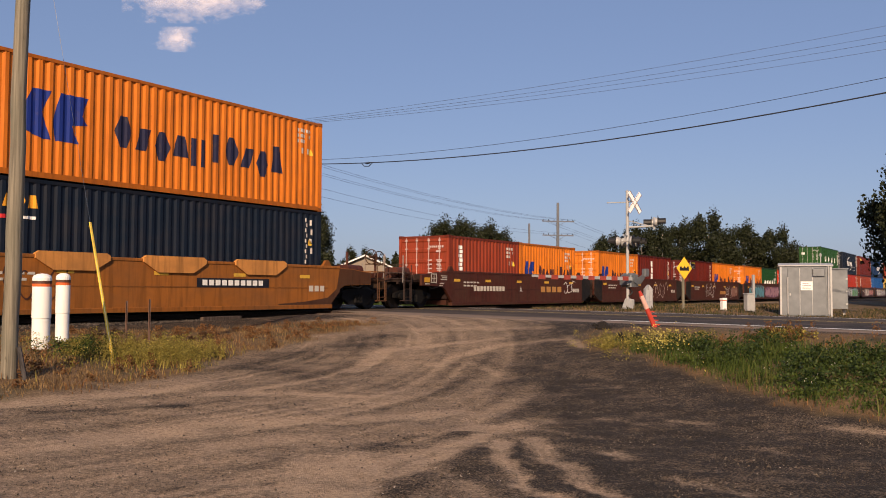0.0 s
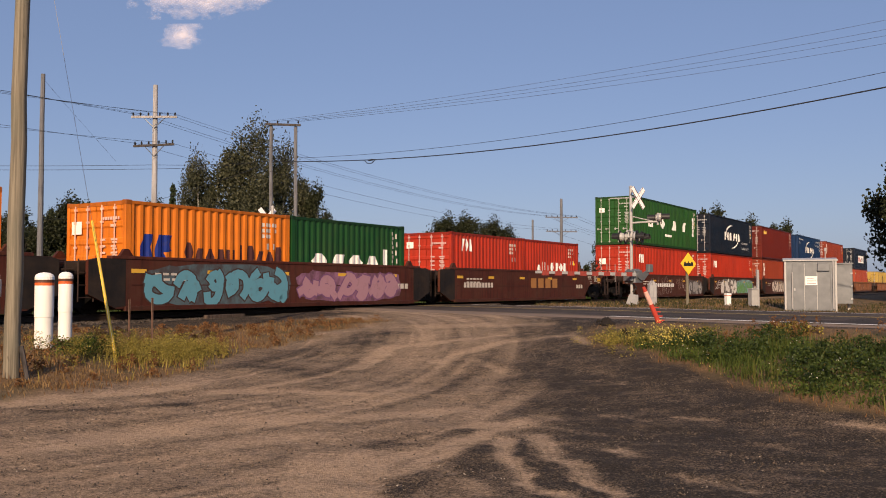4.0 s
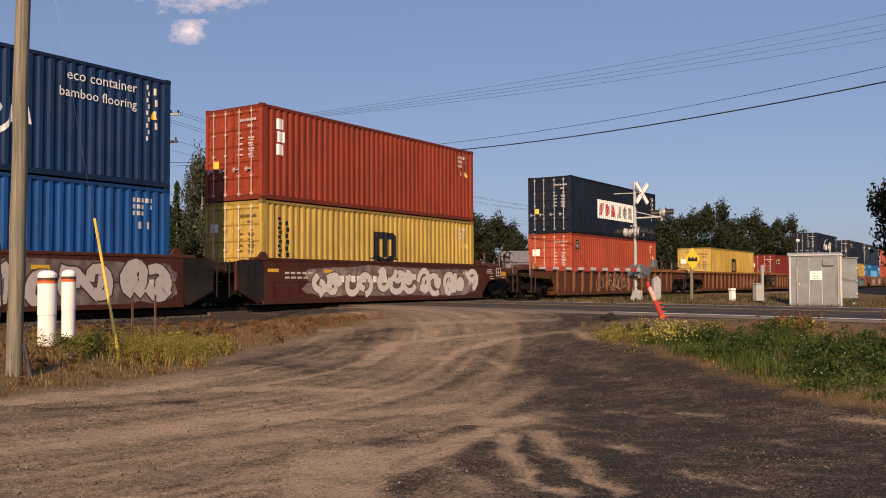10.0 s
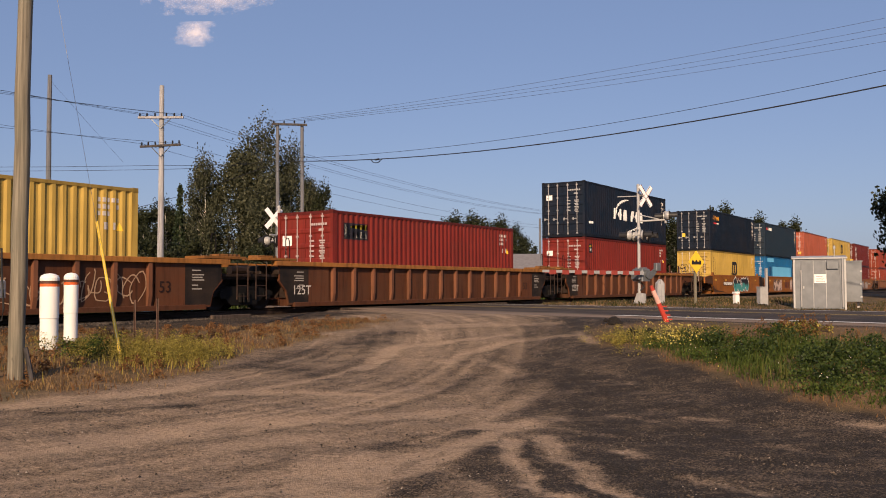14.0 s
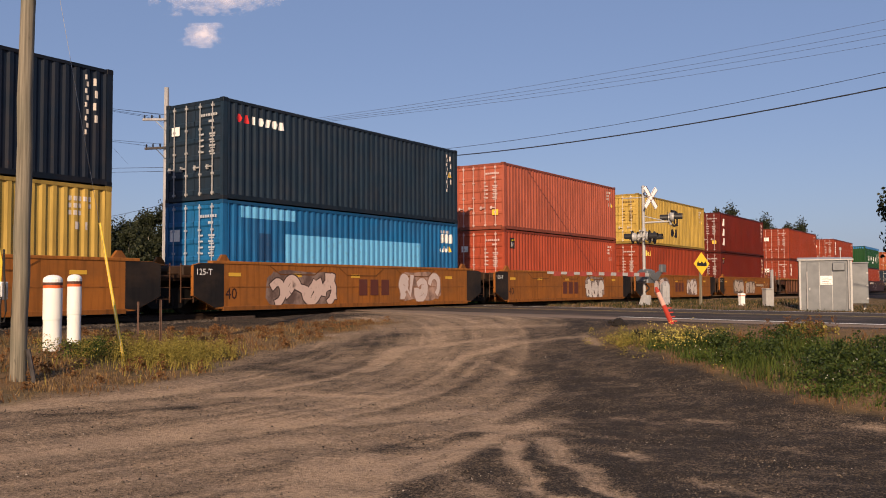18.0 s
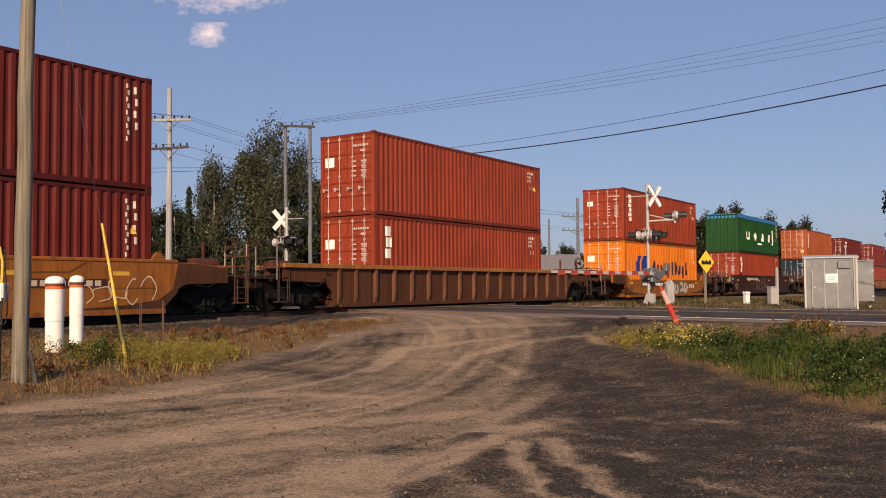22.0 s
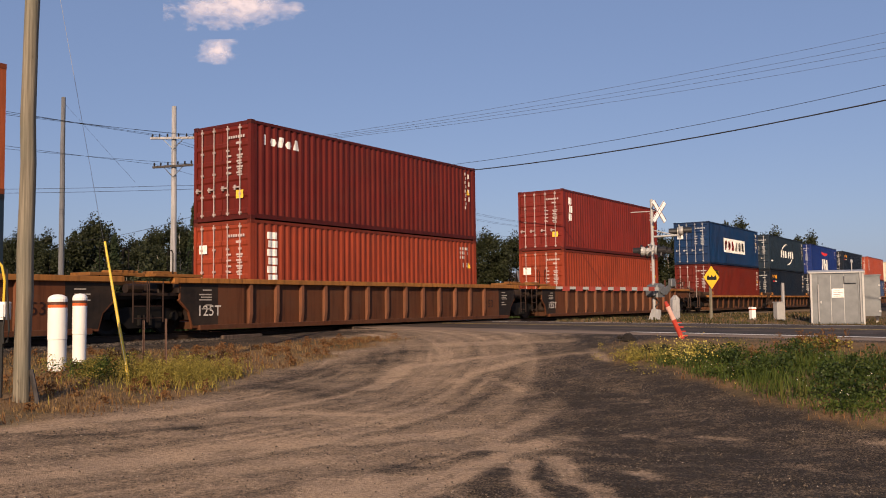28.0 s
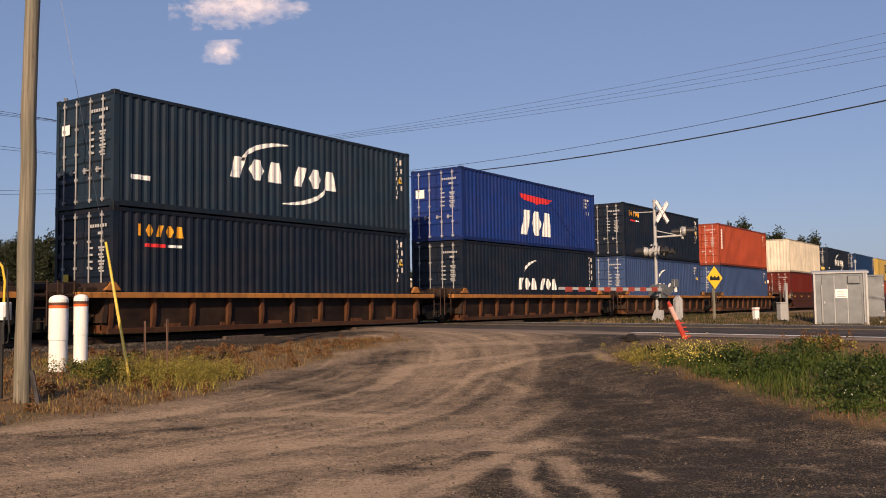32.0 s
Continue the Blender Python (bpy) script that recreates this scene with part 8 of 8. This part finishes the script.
def build_grass():
    def left(x, y):
        q = ACROSS[0] * x + ACROSS[1] * y
        return turf_mask(x, y) * (x < 0.2) * (q < 17.3)

    def thick(x, y):
        return left(x, y) * np.exp(-((x + 4.75) / 1.1) ** 2 - ((y - 15.3) / 1.3) ** 2) * 1.2

    x, y, rng = scatter(31, 90000, (-11, 0, 9, 30), lambda x, y: left(x, y) * (0.25 + 0.75 * smooth_step(0.35, 0.7, value_noise(x * 1.7, y * 1.7, 15))))
    blades("dry_grass", x, y, rng.uniform(0.03, 0.11, len(x)), GRASS_DRY, "short dry tan grass along the track's edge", 32, 0.007)
    x, y, rng = scatter(33, 34000, (-11, 0, 9, 30), lambda x, y: left(x, y) * 0.5 * smooth_step(0.4, 0.7, value_noise(x * 1.1, y * 1.1, 16)))
    blades("rusty_grass", x, y, rng.uniform(0.04, 0.16, len(x)), WEED_RUST, "reddish brown dry weeds along the track's edge", 34, 0.007)
    x, y, rng = scatter(35, 22000, (-9, -1, 12, 20), thick)
    blades("green_weeds", x, y, rng.uniform(0.05, 0.20, len(x)), WEED_GREEN, "tall yellow-green weeds round the marker posts", 36, 0.007, category="weeds")
    # bushy weeds: leaves up a stem
    def tufts(name, spots, height, spread, material, label, seed, per=70, size=0.02):
        rng = np.random.RandomState(seed)
        c = []
        for sx, sy in spots:
            h = height * rng.uniform(0.6, 1.15)
            t = rng.uniform(0.1, 1, per)
            p = np.stack([sx + rng.normal(size=per) * spread * (1.2 - 0.6 * t), sy + rng.normal(size=per) * spread * (1.2 - 0.6 * t), ground_at(sx, sy) + t * h], -1)
            c.append(p)
        thing(name, label, "weeds", kind="stuff", mesh=quads(name, np.concatenate(c), seed + 1, size, material))
    rng = np.random.RandomState(40)
    spots = [(-4.75 + rng.normal() * 0.72, 15.3 + rng.normal() * 0.65) for _ in range(190)]
    spots = [(a, b) for a, b in spots if left(np.array([a]), np.array([b]))[0] > 0.5]
    tufts("goldenrod", spots, 0.34, 0.06, WEED_GREEN, "leafy yellow-green goldenrod beside the marker posts", 41, 110, 0.013)
    spots = [(-6.0 + rng.normal() * 0.35, 14.9 + rng.normal() * 0.35) for _ in range(26)]
    tufts("dark_weeds", spots, 0.30, 0.08, GRASS_GREEN, "dark green leafy weeds at the foot of the pole", 43)
    spots = [(rng.uniform(-9, -1.5), rng.uniform(10, 26)) for _ in range(360)]
    spots = [(a, b) for a, b in spots if left(np.array([a]), np.array([b]))[0] > 0.5]
    tufts("rust_weeds", spots, 0.15, 0.05, WEED_RUST, "rust-brown dry weeds between track and lot", 45)

    def right(x, y):
        r = ROAD_ACROSS[0] * x + ROAD_ACROSS[1] * y
        return turf_mask(x, y) * (x > 2.4) * (y < 24) * (r < 15.4)

    def lush(x, y):
        r = ROAD_ACROSS[0] * x + ROAD_ACROSS[1] * y
        rim = np.interp(y, (7.0, 8.5, 9.8, 10.2, 11.0, 11.9, 12.9, 14.0, 16.2), (6.5, 5.6, 4.82, 4.58, 4.24, 3.9, 3.77, 3.47, 2.82))
        return right(x, y) * smooth_step(0.06, 0.55, x - rim) * smooth_step(13.5, 12.5, r) * smooth_step(16.7, 15.0, y)

    x, y, rng = scatter(51, 170000, (2.4, 16, 5, 20), lush)
    blades("green_grass", x, y, rng.uniform(0.06, 0.17, len(x)) * (0.6 + 1.3 * value_noise(x * 1.6, y * 1.6, 17)), GRASS_GREEN, "lush green uncut grass beside the lot", 52, 0.006)
    x, y, rng = scatter(50, 60000, (2.4, 16, 5, 20), lambda x, y: lush(x, y) * smooth_step(0.52, 0.72, 0.6 * value_noise(x * 1.4, y * 1.4, 19) + 0.4 * value_noise(x * 4, y * 4, 20)))
    blades("tall_grass", x, y, rng.uniform(0.16, 0.36, len(x)), GRASS_TALL, "taller yellow-green grass tufts in the green patch", 49, 0.007)
    x, y, rng = scatter(53, 70000, (2.4, 16, 5, 24), lambda x, y: right(x, y) * 0.8)
    blades("tan_grass", x, y, rng.uniform(0.03, 0.11, len(x)), GRASS_DRY, "short tan dry grass round the green patch", 54, 0.006)
    x, y, rng = scatter(66, 26000, (2.4, 16, 5, 17), lambda x, y: right(x, y) * smooth_step(0.5, 0.15, lush(x, y)) * smooth_step(15.5, 14.5, y) * 0.8)
    blades("rust_fringe", x, y, rng.uniform(0.04, 0.15, len(x)), WEED_RUST, "rust-brown dry grass fringing the green patch", 67, 0.006)
    spots = [(a, b) for a, b in ((rng.uniform(3.2, 12), rng.uniform(8, 20)) for _ in range(900)) if lush(np.array([a]), np.array([b]))[0] > 0.5]
    tufts("clover", spots, 0.14, 0.12, GRASS_GREEN, "dark leafy clover in the green patch", 55, 50, 0.022)
    clumps = [(5.15, 14.3, 0.32), (4.55, 13.6, 0.22), (5.3, 12.6, 0.25), (5.9, 11.6, 0.28), (4.9, 11.5, 0.2), (6.3, 12.6, 0.25), (4.3, 14.8, 0.18)]
    dark = [(cx + rng.normal() * w, cy + rng.normal() * w) for cx, cy, w in clumps for _ in range(int(90 * w))]
    tufts("dark_clover", dark, 0.30, 0.07, GRASS_DARK, "dark green leafy clumps in the green patch", 63, 60, 0.022)
    gold = [(3.3 + rng.normal() * 0.3, 16.2 + rng.normal() * 0.5) for _ in range(50)] + [(4.4 + rng.normal() * 0.35, 15.7 + rng.normal() * 0.3) for _ in range(24)]
    tufts("golden_weeds", gold, 0.20, 0.06, WEED_GREEN, "yellow-green weeds at the edge of the green patch", 65, 50, 0.016)
    c = [(a + rng.normal() * 0.05, b + rng.normal() * 0.05, ground_at(a, b) + rng.uniform(0.14, 0.26)) for a, b in spots[::5] for _ in range(4)]
    thing("white_flowers", "small white wild flowers in the grass", "flowers", kind="stuff", mesh=quads("white_flowers", np.array(c), 57, 0.010, PETAL_WHITE))
    yellow = [(4.0 + rng.normal() * 0.25, 15.6 + rng.normal() * 0.8) for _ in range(70)]
    c = [(a + rng.normal() * 0.05, b + rng.normal() * 0.05, ground_at(a, b) + rng.uniform(0.06, 0.24)) for a, b in yellow for _ in range(8)]
    thing("yellow_flowers", "pale yellow wild flowers in the grass", "flowers", kind="stuff", mesh=quads("yellow_flowers", np.array(c), 58, 0.015, PETAL_YELLOW))
    spots = [(5.9 + rng.normal() * 0.22, 15.0 + rng.normal() * 0.2) for _ in range(24)] + [(5.4 + rng.normal() * 0.9, 14.6 + rng.normal() * 0.8) for _ in range(10)]
    tufts("red_dock", spots, 0.30, 0.04, WEED_RUST, "reddish brown dock plants in the grass", 59, 60, 0.018)
    tufts("dock_leaves", spots[:24], 0.20, 0.07, WEED_GREEN, "yellow-green leaves under the dock", 61, 40, 0.024)

    def verge(x, y):
        r = ROAD_ACROSS[0] * x + ROAD_ACROSS[1] * y
        q = ACROSS[0] * x + ACROSS[1] * y
        return (r > 25.0) * (q < 17.2) * 1.0
    x, y, rng = scatter(71, 26000, (4, 34, 26, 52), lambda x, y: verge(x, y) * smooth_step(0.3, 0.7, value_noise(x * 0.8, y * 0.8, 18)))
    blades("verge_grass", x, y, rng.uniform(0.04, 0.20, len(x)), GRASS_OLIVE, "mixed tan and green grass along the road's far verge", 72, 0.016)
    x, y, rng = scatter(73, 16000, (4, 34, 26, 52), verge)
    blades("verge_dry_grass", x, y, rng.uniform(0.03, 0.11, len(x)), GRASS_DRY, "dry tan grass along the road's far verge", 74, 0.016)

    def back(x, y):
        q = ACROSS[0] * x + ACROSS[1] * y
        r = ROAD_ACROSS[0] * x + ROAD_ACROSS[1] * y
        return (q > 23.2) * ((r < 14.8) | (r > 25.5)) * 1.0
    x, y, rng = scatter(75, 50000, (-40, 20, 24, 70), back)
    blades("back_grass", x, y, rng.uniform(0.3, 1.0, len(x)), GRASS_DARK, "green and tan grass behind the track", 76, 0.03)


build_grass()


def stones(name, xs, ys, sizes, label, seed, lift=0.0, zs=None, material=STONE):
    """Loose stones: small squashed octahedra."""
    rng = np.random.RandomState(seed)
    n = len(xs)
    z = (ground_z(xs, ys) if zs is None else zs) + sizes * 0.2 + lift
    base = np.array([(1, 0, 0), (0, 1, 0), (-1, 0, 0), (0, -1, 0), (0, 0, 0.8), (0, 0, -0.6)], float)
    v = base[None] * rng.uniform(0.6, 1.25, (n, 6, 1)) * sizes[:, None, None]
    a = rng.uniform(0, 6.28, n)
    c, s = np.cos(a)[:, None], np.sin(a)[:, None]
    v = np.stack([v[..., 0] * c - v[..., 1] * s, v[..., 0] * s + v[..., 1] * c, v[..., 2]], -1) + np.stack([xs, ys, z], -1)[:, None]
    f = np.array([(0, 1, 4), (1, 2, 4), (2, 3, 4), (3, 0, 4), (1, 0, 5), (2, 1, 5), (3, 2, 5), (0, 3, 5)])
    faces = (np.arange(n)[:, None, None] * 6 + f[None]).reshape(-1, 3)
    me = bpy.data.meshes.new(name)
    me.from_pydata(v.reshape(-1, 3).tolist(), [], faces.tolist())
    me.materials.append(material)
    thing(name, label, "gravel", kind="stuff", mesh=me)


def build_gravel():
    x, y, rng = scatter(81, 120000, (-8, 9, 5.5, 21), lambda x, y: (1 - turf_mask(x, y)) * np.clip(0.92 - lane_mask(x, y), 0.03, 1) * (0.3 + 0.7 * smooth_step(20, 9, y)))
    stones("lot_gravel", x, y, rng.uniform(0.003, 0.010, len(x)) * rng.choice([1, 1, 1, 1, 1, 1, 1.4, 1.8], len(x)), "loose grey gravel on the lot", 82)
    x, y, rng = scatter(85, 9000, (-8, 9, 5.5, 21), lambda x, y: (1 - turf_mask(x, y)) * np.clip(1.0 - lane_mask(x, y), 0.08, 1))
    stones("pale_pebbles", x, y, rng.uniform(0.004, 0.010, len(x)), "scattered pale pebbles on the lot", 86, material=PALE_STONE)
    rng = np.random.RandomState(83)
    n = 26000
    s, o = rng.uniform(4, 46, n), rng.uniform(-2.7, -0.9, n)
    p = ALONG[None] * s[:, None] + ACROSS[None] * (TRACK_Q + o)[:, None]
    z = RAIL_Z - 0.20 - 0.26 * np.clip((-o - 1.75) / 0.85, 0, 1)
    r = ROAD_ACROSS[0] * p[:, 0] + ROAD_ACROSS[1] * p[:, 1]
    k = (r < 15.5)
    stones("ballast_stones", p[k, 0], p[k, 1], rng.uniform(0.02, 0.055, k.sum()), "crushed grey ballast stones beside the rails", 84, zs=z[k], material=BALLAST_STONE)


build_gravel()


# ---------------------------------------------------------------- clouds


def cloud_material():
    n = Nodes("cloud")
    tex = n.add("ShaderNodeTexCoord").outputs["Generated"]
    sub = n.tree.nodes.new("ShaderNodeVectorMath")
    sub.operation = "SUBTRACT"
    sub.inputs[1].default_value = (0.5, 0.0, 0.5)
    n.link(tex, sub.inputs[0])
    ln = n.tree.nodes.new("ShaderNodeVectorMath")
    ln.operation = "LENGTH"
    flat = n.tree.nodes.new("ShaderNodeVectorMath")
    flat.operation = "MULTIPLY"
    flat.inputs[1].default_value = (1, 0, 1)
    n.link(sub.outputs[0], flat.inputs[0])
    n.link(flat.outputs[0], ln.inputs[0])
    v = n.coords((0.022, 0.022, 0.035), True)
    puff = n.noise(1.0, v, 8, 0.6)
    edge = n.math("SUBTRACT", n.math("SUBTRACT", n.math("MULTIPLY", puff, 2.8), 0.40), n.math("MULTIPLY", ln.outputs["Value"], 2.1))
    alpha = n.math("MULTIPLY", n.ramp(edge, 0.0, 2.1), 0.48)
    dif = n.add("ShaderNodeBsdfDiffuse")
    dif.inputs["Color"].default_value = (0.86, 0.80, 0.80, 1)
    tr = n.tree.nodes.new("ShaderNodeBsdfTransparent")
    mix = n.tree.nodes.new("ShaderNodeMixShader")
    n.link(alpha, mix.inputs[0])
    n.link(tr.outputs[0], mix.inputs[1])
    n.link(dif.outputs[0], mix.inputs[2])
    n.link(mix.outputs[0], n.tree.nodes["Material Output"].inputs["Surface"])
    return n.mat


CLOUD = cloud_material()


def cloud(a, b, w, h):
    """A thin drifting puff, turned to the sun."""
    g = Geo()
    nx, nz = 24, 12
    for j in range(nz + 1):
        for i in range(nx + 1):
            u, v = 2 * i / nx - 1, 2 * j / nz - 1
            g.v.append((u * w / 2, 0.01 * w * (u * u + v * v), v * h / 2))
    for j in range(nz):
        for i in range(nx):
            k = j * (nx + 1) + i
            g.f.append((k, k + 1, k + nx + 2, k + nx + 1))
    ob = thing("cloud", "small thin white cloud drifting in a blue sky", "cloud", group="clouds", mesh=g.mesh("cloud", CLOUD, True))
    ob.visible_shadow = False
    DRIFTING.append((ob, pose(*a), pose(*b)))


cloud((-405, 1500, 494), (-372, 1500, 521), 250, 84)
cloud((-436, 1500, 424), (-404, 1500, 440), 84, 44)


motions()
